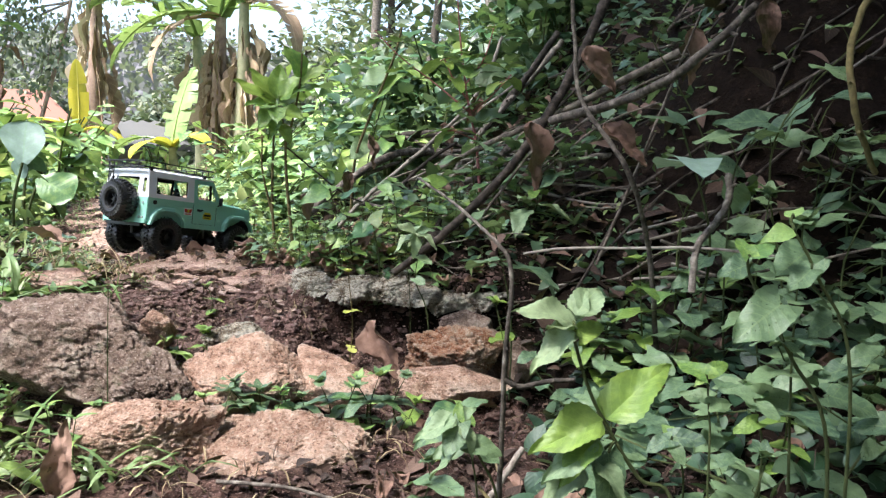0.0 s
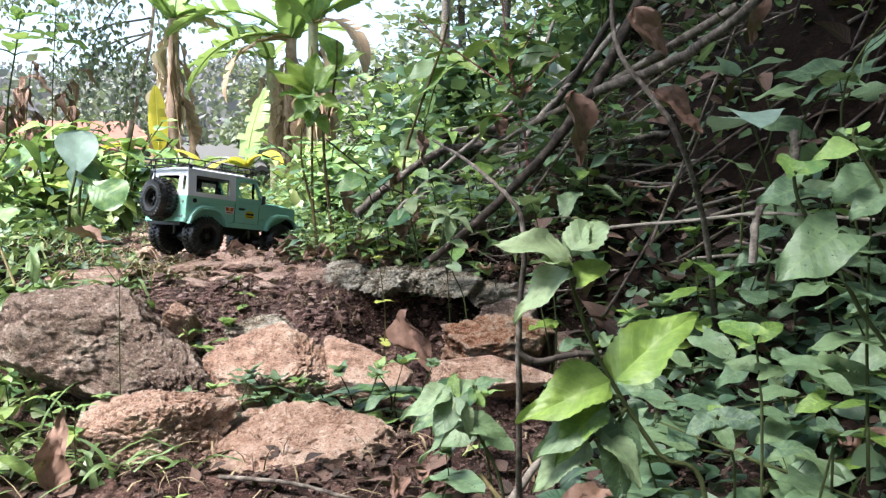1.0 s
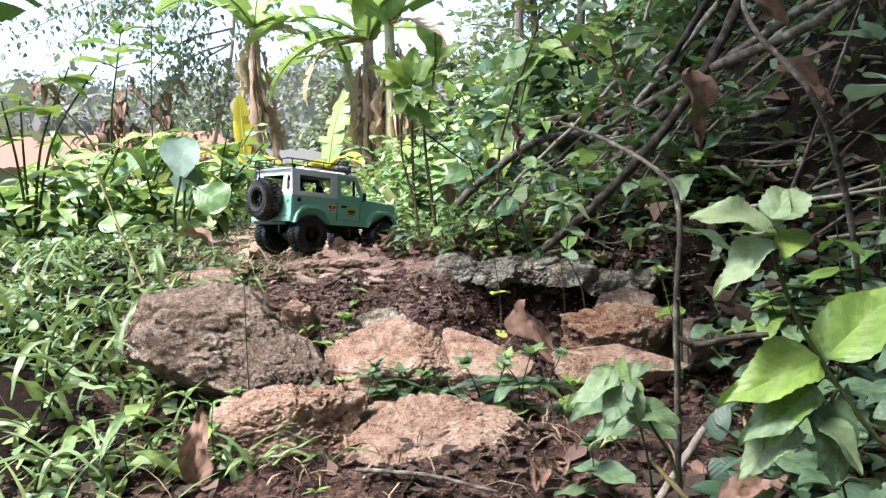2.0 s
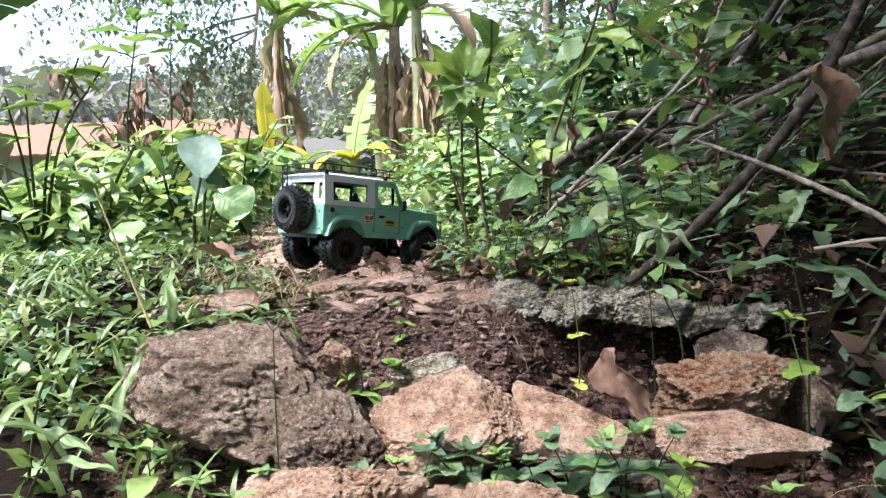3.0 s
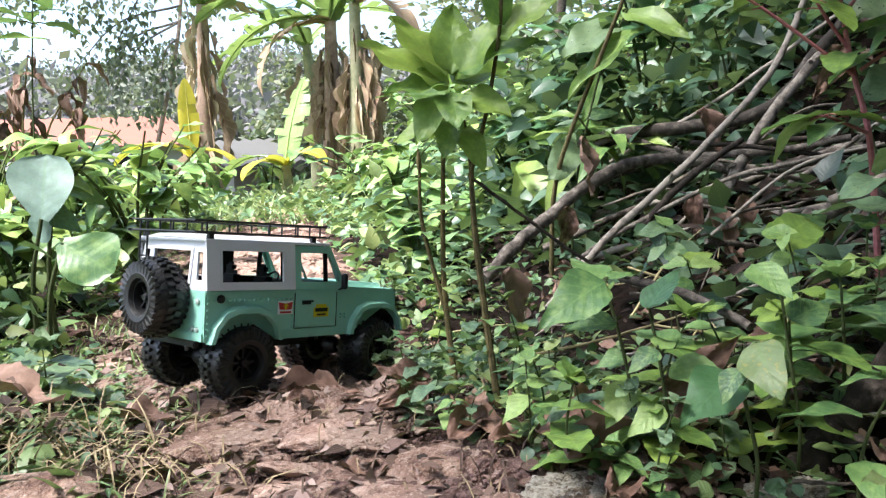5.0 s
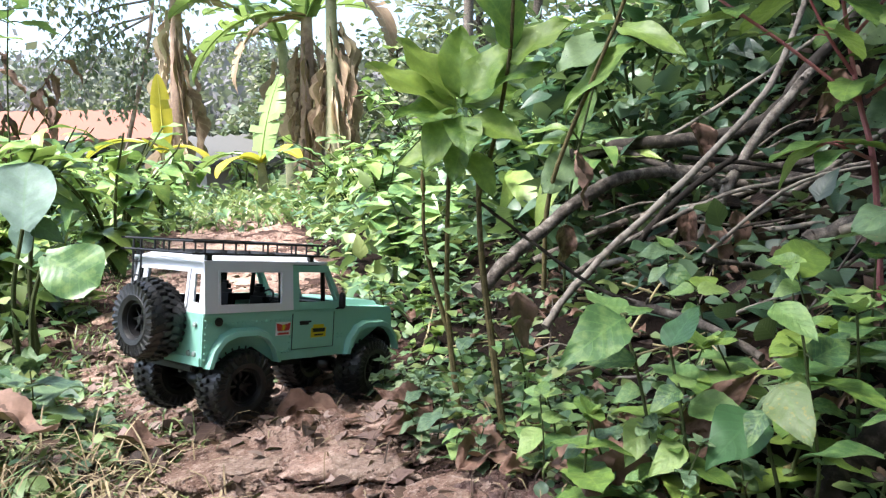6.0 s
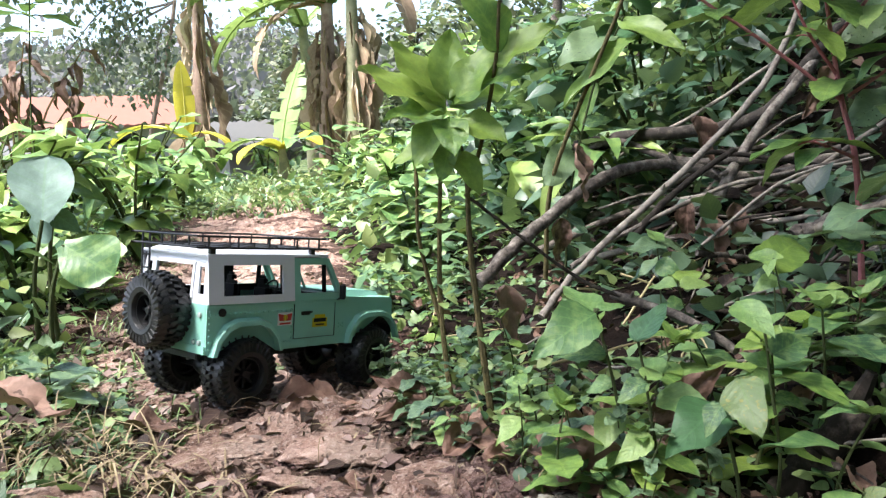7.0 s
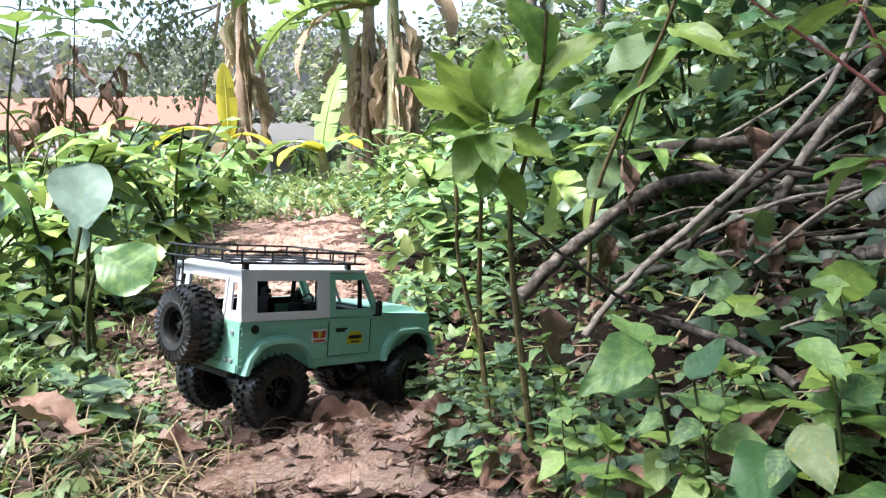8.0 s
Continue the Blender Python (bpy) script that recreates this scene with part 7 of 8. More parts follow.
# dry leaves
dry_leaf((0.16, 0.60, h(0.16, 0.60) + 0.03), (1, -0.1, 0.0), 0.085, (0, -0.45, 0.9), "broad flat brown dry leaf under the weeds", DRY_L, 0)
dry_leaf((0.21, 0.56, h(0.21, 0.56) + 0.025), (0.8, -0.4, 0.05), 0.07, (0.1, -0.5, 0.9), "broad flat brown dry leaf under the weeds", BARKDRY_L, 2)
dry_leaf((0.10, 0.68, h(0.10, 0.68) + 0.02), (0.7, 0.3, 0.05), 0.06, (0.1, -0.4, 0.9), "broad flat brown dry leaf under the weeds", DRY_L, 3)
branch([(0.125, 0.47, 0.06), (0.09, 0.50, 0.10), (0.05, 0.55, 0.135)], 0.0022, 0.0014, "reddish brown bent stem over the soil", WOODY, "twig", seed=303, knots=False)
dry_leaf((-0.352, 0.75, 0.045), (0.1, 0.05, 1), 0.075, (0.3, -1, 0.1), "long brown dry leaf standing among grass", BARKDRY_L, 2)
dry_leaf((-0.145, 1.275, 0.195), (1, 0.02, 0.05), 0.06, (0.1, -0.7, 0.7), "curled brown leaf lying on the pale ledge", DRY_L, 1)
dry_leaf((-0.14, 1.29, 0.20), (0.9, 0.2, 0.25), 0.055, (-0.2, -0.2, 1), "curled brown leaf lying on the pale ledge", BARKDRY_L, 3)
branch([(-0.20, 0.76, h(-0.20, 0.76) + 0.012), (-0.13, 0.75, h(-0.13, 0.75) + 0.012), (-0.07, 0.74, h(-0.07, 0.74) + 0.012)], 0.0022, 0.0016, "thin dry twig lying before the stones", BARK, "twig", seed=301, knots=False)
branch([(-0.571, 0.97, 0.355), (-0.54, 0.96, 0.28), (-0.511, 0.95, 0.214)], 0.0009, 0.0016, "dry bent straw stalk on the bank", STRAWSTALK, "twig", seed=302, knots=False)
dry_leaf((0.150, 1.145, 0.425), (0.1, 0.0, -1), 0.10, (0.6, -1, 0.1), "large brown dry leaf hanging from a twig", BARKDRY_L, 0)
dry_leaf((0.235, 1.19, 0.535), (0.5, 0, -0.8), 0.085, (-0.2, -1, 0.2), "large dark brown dry leaf caught in the pile", BARKDRY_L, 1)
dry_leaf((0.390, 1.19, 0.56), (0.05, 0, -1), 0.085, (0.1, -1, 0.1), "brown dry leaf hanging in the brush", BARKDRY_L, 2)
dry_leaf((0.420, 1.00, 0.56), (0.1, 0, -1), 0.07, (-0.3, -1, 0.1), "brown dry leaf hanging in the brush", BARKDRY_L, 3)
dry_leaf((0.25, 1.13, 0.42), (0.6, -0.2, -0.7), 0.085, (0, -0.7, 0.7), "dark dry leaf inside the brush pile", DRY_L, 0)
dry_leaf((-0.078, 1.065, 0.155), (0.28, -0.25, -0.55), 0.095, (-0.75, -0.75, 0.3), "long brown dry leaf standing in the hollow", BARKDRY_L, 1)
dry_leaf((-0.215, 1.335, h(-0.215, 1.335) + 0.02), (1, -0.05, 0.05), 0.085, (0, -0.4, 1), "large curled brown leaf on the ground", DRY_L, 2)
dry_leaf((-0.195, 1.295, 0.222), (0.9, -0.1, -0.35), 0.095, (0.1, -0.75, 0.65), "large cupped brown leaf before the herbs", DRY_L, 0)
dry_leaf((-0.165, 1.262, 0.190), (0.9, 0.1, -0.1), 0.085, (-0.1, -0.8, 0.5), "large curled brown leaf before the herbs", BARKDRY_L, 2)
dry_leaf((-0.12, 1.33, 0.235), (0.5, -0.3, 0.5), 0.07, (0.2, -0.9, 0.3), "curled brown leaf among the herbs", BARKDRY_L, 1)
dry_leaf((0.024, 1.97, 0.47), (0.2, -0.1, -1), 0.08, (0.3, -1, 0.2), "brown dry leaf caught among the branches", DRY_L, 1)
dry_leaf((0.013, 1.86, 0.335), (0.2, -0.2, -1), 0.085, (0.3, -1, 0.2), "broad brown dry leaf hanging on the pile", DRY_L, 3)
dry_leaf((-0.17, 1.30, h(-0.17, 1.30) + 0.015), (1, 0.3, 0.1), 0.07, (0, -0.7, 0.8), "curled brown leaf beside the herbs", DRY_L, 3)
dry_leaf((-0.705, 1.375, 0.262), (1, -0.1, -0.45), 0.10, (0.3, -0.15, 0.95), "long curled brown leaf in the grass", DRY_L, 3)
dry_leaf((-0.60, 1.43, 0.205), (0.9, -0.05, -0.05), 0.06, (0.1, -0.2, 1), "curled brown leaf beside the path", BARKDRY_L, 1)
dry_leaf((-0.475, 1.515, 0.198), (1, -0.2, -0.05), 0.10, (0, -0.3, 1), "flat reddish dry leaf under the toy car", BARKDRY_L, 2)
dry_leaf((0.055, 1.885, 0.345), (0.05, -0.2, -1), 0.075, (0.2, -1, 0.1), "brown dry leaf hanging on the pile", BARKDRY_L, 3)
dry_leaf((-0.005, 1.88, 0.35), (-0.1, -0.1, -1), 0.065, (-0.4, -1, 0.1), "brown dry leaf hanging on the pile", BARKDRY_L, 0)
dry_leaf((-0.235, 1.48, 0.315), (0.1, 0, -1), 0.06, (0.4, -1, 0.2), "withered brown leaf on a stalk", BARKDRY_L, 1)
dry_leaf((-0.18, 1.70, 0.355), (-0.1, 0, -1), 0.06, (0.3, -1, 0.2), "withered leaf beside an upright stem", BARKDRY_L, 2)
dry_leaf((-0.155, 1.90, 0.44), (0.05, 0, -1), 0.085, (1, -0.6, 0.2), "dark withered leaf on an upright stem", DRY_L, 2)
dry_leaf((0.10, 1.62, 0.50), (-0.5, -0.1, -0.8), 0.06, (0.2, -1, 0.3), "brown dry leaf beside red stems", BARKDRY_L, 0)
r = random.Random(131)
for i in range(18):
    y = r.uniform(1.22, 1.55)
    x = float(right_edge(y)) + r.uniform(-0.07, 0.14)
    a = r.uniform(0, 6.3)
    dry_leaf((x, y, h(x, y) + 0.014), (math.cos(a), math.sin(a), r.gauss(0.1, 0.25)), r.uniform(0.035, 0.065), (r.gauss(0, 0.3), r.gauss(-0.5, 0.3), 1), "curled brown dry leaf at the path's edge", (DRY_L, BARKDRY_L)[i % 2], i)
dry_leaf((-0.488, 1.50, 0.192), (1, -0.1, -0.04), 0.11, (0, -0.45, 1), "broad flat reddish leaf before the toy car", DRY_L, 1)
r = random.Random(31)
for i in range(190):
    big = 1.0
    if i < 34:
        y = r.uniform(1.25, 2.4)
        u = r.random()
        x = float(left_edge(y)) * (1 - u) + (float(right_edge(y)) + 0.2) * u
    elif i < 100:
        x, y = r.uniform(-0.05, 0.5), r.uniform(0.5, 1.1)
        big = r.uniform(1.0, 1.6)
    else:
        y = r.uniform(1.22, 2.2)
        x = float(right_edge(y)) + r.uniform(0.04, 0.5)
        big = r.uniform(1.0, 1.7)
    a = r.uniform(0, 6.3)
    dry_leaf((x, y, h(x, y) + 0.008), (math.cos(a), math.sin(a), r.gauss(0, 0.15)), big * r.uniform(0.018, 0.038), (r.gauss(0, 0.2), r.gauss(-0.15, 0.25), 1), "fallen brown dry leaf on the ground", (DRY_L, BARKDRY_L)[i % 2], i)


# ---- undergrowth ----
g = np.random.default_rng(12)


def lay(n, fx, y0, y1, z0, z1, seed):
    gg = np.random.default_rng(seed)
    y = y0 * (y1 / y0) ** gg.random(n)
    x = fx(gg, y, n)
    return np.stack([x, y, height(x, y) + z0 + (z1 - z0) * gg.random(n) ** 1.5 * (0.5 + 0.5 * vnoise(x * 4, y * 4, seed))], -1), gg


right_side = lambda a, b: (lambda gg, y, n: right_edge(y) + a + (b - a) * gg.random(n))
left_side = lambda a, b: (lambda gg, y, n: left_edge(y) - a - (b - a) * gg.random(n))

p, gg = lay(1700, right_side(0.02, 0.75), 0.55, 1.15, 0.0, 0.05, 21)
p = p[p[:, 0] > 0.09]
scatter("ground_cover", "low green leaves covering the foot of the bank", "ground cover", SHADEDCOVER, p, gg.uniform(0.012, 0.035, len(p)), "heart", seed=1)
p, gg = lay(2600, right_side(0.0, 0.95), 1.22, 2.6, 0.0, 0.045, 22)
scatter("ground_cover", "low green leaves round the brush pile", "ground cover", COVER, p, gg.uniform(0.010, 0.026, len(p)), "ovate", seed=2)
p, gg = lay(800, right_side(-0.02, 0.14), 1.25, 1.75, 0.0, 0.07, 23)
scatter("ground_cover", "small round-leaved weeds at the path's edge", "ground cover", COVER, p, gg.uniform(0.007, 0.016, len(p)), "round", seed=3)
p, gg = lay(7600, right_side(0.0, 1.6), 2.0, 7.5, 0.0, 0.30, 24)
p = p[(p[:, 0] < right_edge(p[:, 1]) + 0.2) | (p[:, 1] > 2.4)]
scatter("undergrowth", "dense green weeds beside the path", "undergrowth", COVER, p, gg.uniform(0.016, 0.045, len(p)) * (1 + 0.12 * p[:, 1]), "ovate", seed=4)
p, gg = lay(7000, left_side(0.05, 1.8), 1.6, 7.5, 0.0, 0.26, 25)
scatter("undergrowth", "leafy green weeds beside the path", "undergrowth", COVER, p, gg.uniform(0.018, 0.05, len(p)) * (1 + 0.12 * p[:, 1]), "ovate", seed=5)
p, gg = lay(3600, left_side(-0.03, 0.7), 0.95, 1.9, 0.0, 0.05, 26)
scatter("ground_cover", "small weeds among the grass", "ground cover", COVER, p, gg.uniform(0.01, 0.028, len(p)), "ovate", seed=6)
p, gg = lay(2200, right_side(-0.5, 0.6), 0.5, 2.6, 0.0, 0.012, 27)
scatter("leaf_litter", "small bits of dry brown leaf litter", "leaf litter", LITTER, p, gg.uniform(0.006, 0.022, len(p)), "ovate", seed=7, flat=0.05, droop=0.05)
p, gg = lay(900, lambda q, y, n: 0.1 + 0.7 * q.random(n) - 0.28 * np.clip(y - 1.3, 0, 9), 1.0, 2.6, 0.0, 0.10, 28)
scatter("leaf_litter", "dead brown leaves caught in the brush pile", "leaf litter", LITTER, p, gg.uniform(0.015, 0.055, len(p)), "ovate", seed=8)
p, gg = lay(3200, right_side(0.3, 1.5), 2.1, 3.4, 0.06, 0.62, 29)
scatter("undergrowth", "leaves of shrubs growing through the brush pile", "undergrowth", SHADEDCOVER, p[p[:, 0] > -0.75 + 0.0 * p[:, 1]], gg.uniform(0.03, 0.075, len(p))[p[:, 0] > -0.75], "ovate", seed=9)

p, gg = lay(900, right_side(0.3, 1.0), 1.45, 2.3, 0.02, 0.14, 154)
scatter("ground_cover", "green leaves darkened for shade on the slope behind the branches", "ground cover", SHADEDCOVER, p, gg.uniform(0.02, 0.05, len(p)), "ovate", seed=155)
p, gg = lay(420, lambda q, y, n: left_edge(y) - 0.12 + 0.42 * q.random(n), 1.27, 1.8, 0.004, 0.014, 156)
scatter("leaf_litter", "pale torn leaf scraps along the path's edge", "leaf litter", PALELITTER, p, gg.uniform(0.007, 0.026, len(p)), "ovate", seed=157, flat=0.1, droop=0.15)
p, gg = lay(260, lambda q, y, n: -0.5 + 0.5 * q.random(n), 0.98, 1.28, 0.004, 0.012, 158)
scatter("leaf_litter", "pale torn leaf scraps on the bare soil", "leaf litter", PALELITTER, p, gg.uniform(0.004, 0.015, len(p)), "ovate", seed=159, flat=0.2, droop=0.2)
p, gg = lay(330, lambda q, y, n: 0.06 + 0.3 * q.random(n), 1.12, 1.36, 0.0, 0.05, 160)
scatter("ground_cover", "low leaves darkened for shade on the bank above the hollow", "ground cover", SHADEDCOVER, p, gg.uniform(0.012, 0.032, len(p)), "heart", seed=161)
p, gg = lay(420, lambda q, y, n: -0.46 + 0.58 * q.random(n), 0.98, 1.32, 0.002, 0.012, 150)
scatter("leaf_litter", "torn brown leaf scraps on the bare soil", "leaf litter", LITTER, p, gg.uniform(0.005, 0.018, len(p)), "ovate", seed=151, flat=0.1, droop=0.15)
p, gg = lay(160, lambda q, y, n: -0.46 + 0.58 * q.random(n), 0.98, 1.32, 0.0, 0.006, 152)
blades("dry_grass", "dry roots and straw on the bare soil", "dry grass", STRAWBLADE, p, gg.uniform(0.015, 0.05, len(p)), gg.uniform(0.0004, 0.0009, len(p)), 9, bend=2.0)
p, gg = lay(1150, left_side(-0.02, 0.65), 0.95, 1.75, 0.0, 0.0, 41)
blades("grass", "tufts of fresh green grass on the bank", "grass", GRASS, p, gg.uniform(0.025, 0.085, len(p)) * np.where(p[:, 1] > 1.3, 0.5, 1.0), gg.uniform(0.0014, 0.006, len(p)), 1)
p, gg = lay(130, lambda q, y, n: -0.62 + 0.34 * q.random(n) - 0.1 * (0.9 - y), 0.55, 0.92, 0.0, 0.0, 42)
blades("grass", "weedy grass around the near stones", "grass", GRASS, p, gg.uniform(0.02, 0.075, len(p)), gg.uniform(0.002, 0.0045, len(p)), 2)
p, gg = lay(70, lambda q, y, n: -0.95 + 0.52 * q.random(n), 0.62, 1.0, 0.0, 0.0, 142)
blades("grass", "broad-bladed grass beside the near boulders", "grass", GRASS, p, gg.uniform(0.03, 0.10, len(p)), gg.uniform(0.002, 0.007, len(p)), 12)
p, gg = lay(260, lambda q, y, n: -0.95 + 0.52 * q.random(n), 0.6, 1.05, 0.0, 0.05, 143)
scatter("ground_cover", "small weeds beside the near boulders", "ground cover", COVER, p, gg.uniform(0.012, 0.035, len(p)), "ovate", seed=144)
p, gg = lay(1600, left_side(-0.12, 0.2), 1.25, 4.0, 0.0, 0.0, 43)
blades("grass", "short grass along the path", "grass", GRASS, p, gg.uniform(0.012, 0.035, len(p)), gg.uniform(0.0008, 0.002, len(p)), 3)
p, gg = lay(700, right_side(-0.35, 0.3), 0.6, 1.7, 0.0, 0.004, 44)
blades("dry_grass", "dry straw scattered on the ground", "dry grass", LITTER, p, gg.uniform(0.02, 0.07, len(p)), gg.uniform(0.0005, 0.001, len(p)), 4, bend=1.6)
p, gg = lay(5000, lambda q, y, n: path_mid(y) + q.normal(0, 0.9, n), 4.2, 9.0, 0.0, 0.22, 49)
scatter("undergrowth", "light green weeds at the end of the path", "undergrowth", COVER, p, gg.uniform(0.02, 0.07, len(p)), "ovate", seed=19)
p, gg = lay(2600, lambda q, y, n: path_mid(y) + q.normal(0, 0.9, n), 4.2, 9.0, 0.0, 0.0, 45)
blades("grass", "tall sunlit grass before the banana plants", "grass", GRASS, p, gg.uniform(0.06, 0.2, len(p)), gg.uniform(0.003, 0.006, len(p)), 5)
p, gg = lay(200, lambda q, y, n: -0.60 + q.normal(0, 0.06, n), 1.32, 1.42, 0.0, 0.012, 46)
blades("dry_grass", "heap of dry cut grass beside the path", "dry grass", STRAWBLADE, p, gg.uniform(0.04, 0.11, len(p)), gg.uniform(0.0006, 0.0012, len(p)), 6, bend=1.9)
p, gg = lay(420, lambda q, y, n: left_edge(y) - 0.1 + 0.5 * q.random(n), 0.95, 2.2, 0.0, 0.006, 47)
blades("dry_grass", "dry straw and grass bits on the path", "dry grass", STRAWBLADE, p, gg.uniform(0.015, 0.06, len(p)), gg.uniform(0.0004, 0.0009, len(p)), 7, bend=2.0)
p, gg = lay(520, lambda q, y, n: -0.5 + 0.75 * q.random(n), 0.52, 0.86, 0.002, 0.014, 50)
scatter("leaf_litter", "torn brown leaf litter before the stones", "leaf litter", LITTER, p, gg.uniform(0.008, 0.034, len(p)), "ovate", seed=20, flat=0.05, droop=0.1)
p, gg = lay(260, lambda q, y, n: -0.5 + 0.7 * q.random(n), 0.52, 0.95, 0.0, 0.008, 51)
blades("dry_grass", "dry straw before the stones", "dry grass", STRAWBLADE, p, gg.uniform(0.02, 0.08, len(p)), gg.uniform(0.0005, 0.0014, len(p)), 8, bend=1.9)
p, gg = lay(170, lambda q, y, n: -0.78 + 0.32 * q.random(n), 1.27, 1.52, 0.004, 0.016, 52)
scatter("leaf_litter", "torn pinkish brown leaves in the trodden grass", "leaf litter", LITTER, p, gg.uniform(0.012, 0.036, len(p)), "ovate", seed=21, flat=0.05, droop=0.15)
p, gg = lay(2200, lambda q, y, n: -0.95 + 0.42 * q.random(n), 1.28, 1.75, 0.0, 0.018, 53)
scatter("ground_cover", "tiny fern-like leaves in the trodden grass", "ground cover", COVER, p, gg.uniform(0.006, 0.016, len(p)), "lance", seed=22)
p, gg = lay(380, lambda q, y, n: left_edge(y) - 0.1 + (right_edge(y) - left_edge(y) + 0.2) * q.random(n), 1.28, 3.0, 0.012, 0.022, 48)
scatter("leaf_litter", "crumbled brown leaf litter on the path", "leaf litter", LITTER, p, gg.uniform(0.006, 0.024, len(p)), "ovate", seed=17, flat=0.05, droop=0.05)


gg = np.random.default_rng(61)
x, y = gg.uniform(-8.0, 5.0, 26000), gg.uniform(-5.0, 11.0, 26000)
off = (np.abs(x + 0.1) > 1.0 + 0.5 * vnoise(x, y, 62)) | (y < -0.9) | (y > 2.5)
off &= (x < left_edge(y) - 1.2) | (x > right_edge(y) + 0.9) | (y < -0.9)
x, y = x[off], y[off]
p = np.stack([x, y, height(x, y) + 0.22 * gg.random(len(x)) ** 1.5], -1)
scatter("undergrowth", "green weeds covering the ground round the path", "undergrowth", COVER, p, gg.uniform(0.06, 0.16, len(p)), "ovate", seed=63, nl=3)


x, y = gg.uniform(-1.5, 1.5, 5000), gg.uniform(-1.2, 1.3, 5000)
off = ((x < left_edge(y) - 0.25) & (y < 0.62)) | ((x > right_edge(y) + 0.2) & (y < 0.5))
x, y = x[off], y[off]
p = np.stack([x, y, height(x, y) + 0.05 * gg.random(len(x)) ** 1.5], -1)
scatter("ground_cover", "low weeds on the banks before the stones", "ground cover", COVER, p, gg.uniform(0.02, 0.06, len(p)), "ovate", seed=64, nl=3)


# ---- shrubs ----
def shrub(base, height_, spread_, leaves, size, n_branch, per, seed, label, stem=STEM, name="shrub", droop=0.2, low=3):
    r = random.Random(seed)
    base = Vector((base[0], base[1], h(base[0], base[1])))
    plant = thing(name, Matrix.Translation(base), label, "shrub")
    for i in range(n_branch):
        a = r.uniform(0, math.tau)
        out = Vector((math.cos(a), math.sin(a), 0)) * spread_ * r.uniform(0.2, 1)
        top = Vector((0, 0, height_ * r.uniform(0.55, 1.0)))
        pts = curve([(0, 0, 0), out * 0.35 + top * 0.6, out + top], 5)
        part("stem", Geo().tube(pts, taper(len(pts), size * 0.05, size * 0.02), 5), stem, plant)
        for k in range(per):
            p = pts[r.randrange(low, len(pts))]
            b = r.uniform(0, math.tau)
            d = Vector((math.cos(b), math.sin(b), r.uniform(-0.3, 0.7) - droop))
            part("leaf", leaves[r.randrange(4)], None, plant, m=orient(p, d, (r.gauss(0, 0.2), r.gauss(-0.2, 0.2), 1), size * r.uniform(0.6, 1.2)))
    return plant


STRIPDRY = leaf_set("dry_leaf", "lance", DRY, droop=0.6, fold=0.5, wave=0.08, nl=12, twist=0.8)
LS = "leafy green shrub with long pointed leaves"
for i, (x, y, hh, sp) in enumerate([(-1.35, 2.3, 0.34, 0.22), (-1.34, 2.05, 0.26, 0.18), (-1.65, 2.6, 0.42, 0.28), (-1.35, 2.8, 0.42, 0.28), (-1.95, 3.1, 0.50, 0.35), (-1.6, 3.3, 0.42, 0.3),
                                     (-2.2, 3.8, 0.5, 0.35), (-2.0, 4.4, 0.45, 0.3), (-1.25, 1.9, 0.26, 0.2), (-1.5, 2.0, 0.32, 0.22), (-2.6, 4.4, 0.6, 0.4), (-3.4, 6.4, 0.5, 0.4), (-2.8, 6.3, 0.4, 0.35), (-4.2, 6.8, 0.6, 0.4), (-2.75, 7.6, 0.5, 0.4), (-5.0, 6.4, 0.6, 0.4)]):
    shrub((x, y), hh, sp, SHRUB_L if i % 3 else WIDE_L, 0.08 + 0.014 * y, 8, 8, 500 + i, LS)
for i, (x, y, hh, sp) in enumerate([(-0.48, 2.4, 0.30, 0.2), (-0.22, 2.55, 0.48, 0.25), (-0.60, 2.8, 0.38, 0.25), (-0.3, 2.9, 0.6, 0.3), (-0.75, 3.4, 0.5, 0.35), (-0.35, 3.5, 0.8, 0.4),
                                     (-1.0, 4.2, 0.5, 0.4), (-0.5, 4.5, 0.9, 0.5), (0.3, 3.0, 0.8, 0.4), (-1.4, 5.2, 0.5, 0.4), (-0.9, 5.6, 0.8, 0.5)]):
    # Shrubs on the right get dark leaves: shade put into their colour.
    shrub((x, y), hh * 0.74, sp, DARK_L if x > -0.25 else WIDE_L if i % 2 else HERB_L, 0.045 + 0.012 * y, 8, 9, 600 + i, "dense green shrub behind the brush pile")
shrub((-0.14, 2.22), 0.34, 0.16, SHRUB_L, 0.15, 5, 4, 701, "shrub with long light green leaves", low=8)
# Dark leaves over the pile likewise hold its shade in their colour.
shrub((0.0, 2.45), 0.44, 0.2, DARK_L, 0.10, 7, 6, 708, "shrub with broad green leaves over the pile", low=7)
shrub((0.30, 2.35), 0.42, 0.25, DARK_L, 0.08, 7, 6, 709, "shrub with broad green leaves over the pile", low=6)
for i, (x, y, hh, set_) in enumerate([(-0.14, 2.45, 0.42, DARK_L), (0.16, 2.42, 0.42, DARK_L), (0.36, 2.35, 0.42, DARK_L)]):
    shrub((x, y), hh, 0.2, set_, 0.06, 6, 6, 720 + i, "shrub with broad green leaves over the pile", low=6)
shrub((-2.12, 3.4), 0.80, 0.30, STRIPDRY, 0.12, 9, 7, 705, "withered shrub with hanging brown leaves", WOODY, "withered_shrub", droop=1.0, low=8)
shrub((-1.95, 3.0), 0.34, 0.16, STRIPDRY, 0.10, 5, 5, 715, "withered weed with hanging brown leaves", WOODY, "withered_shrub", droop=1.0, low=6)
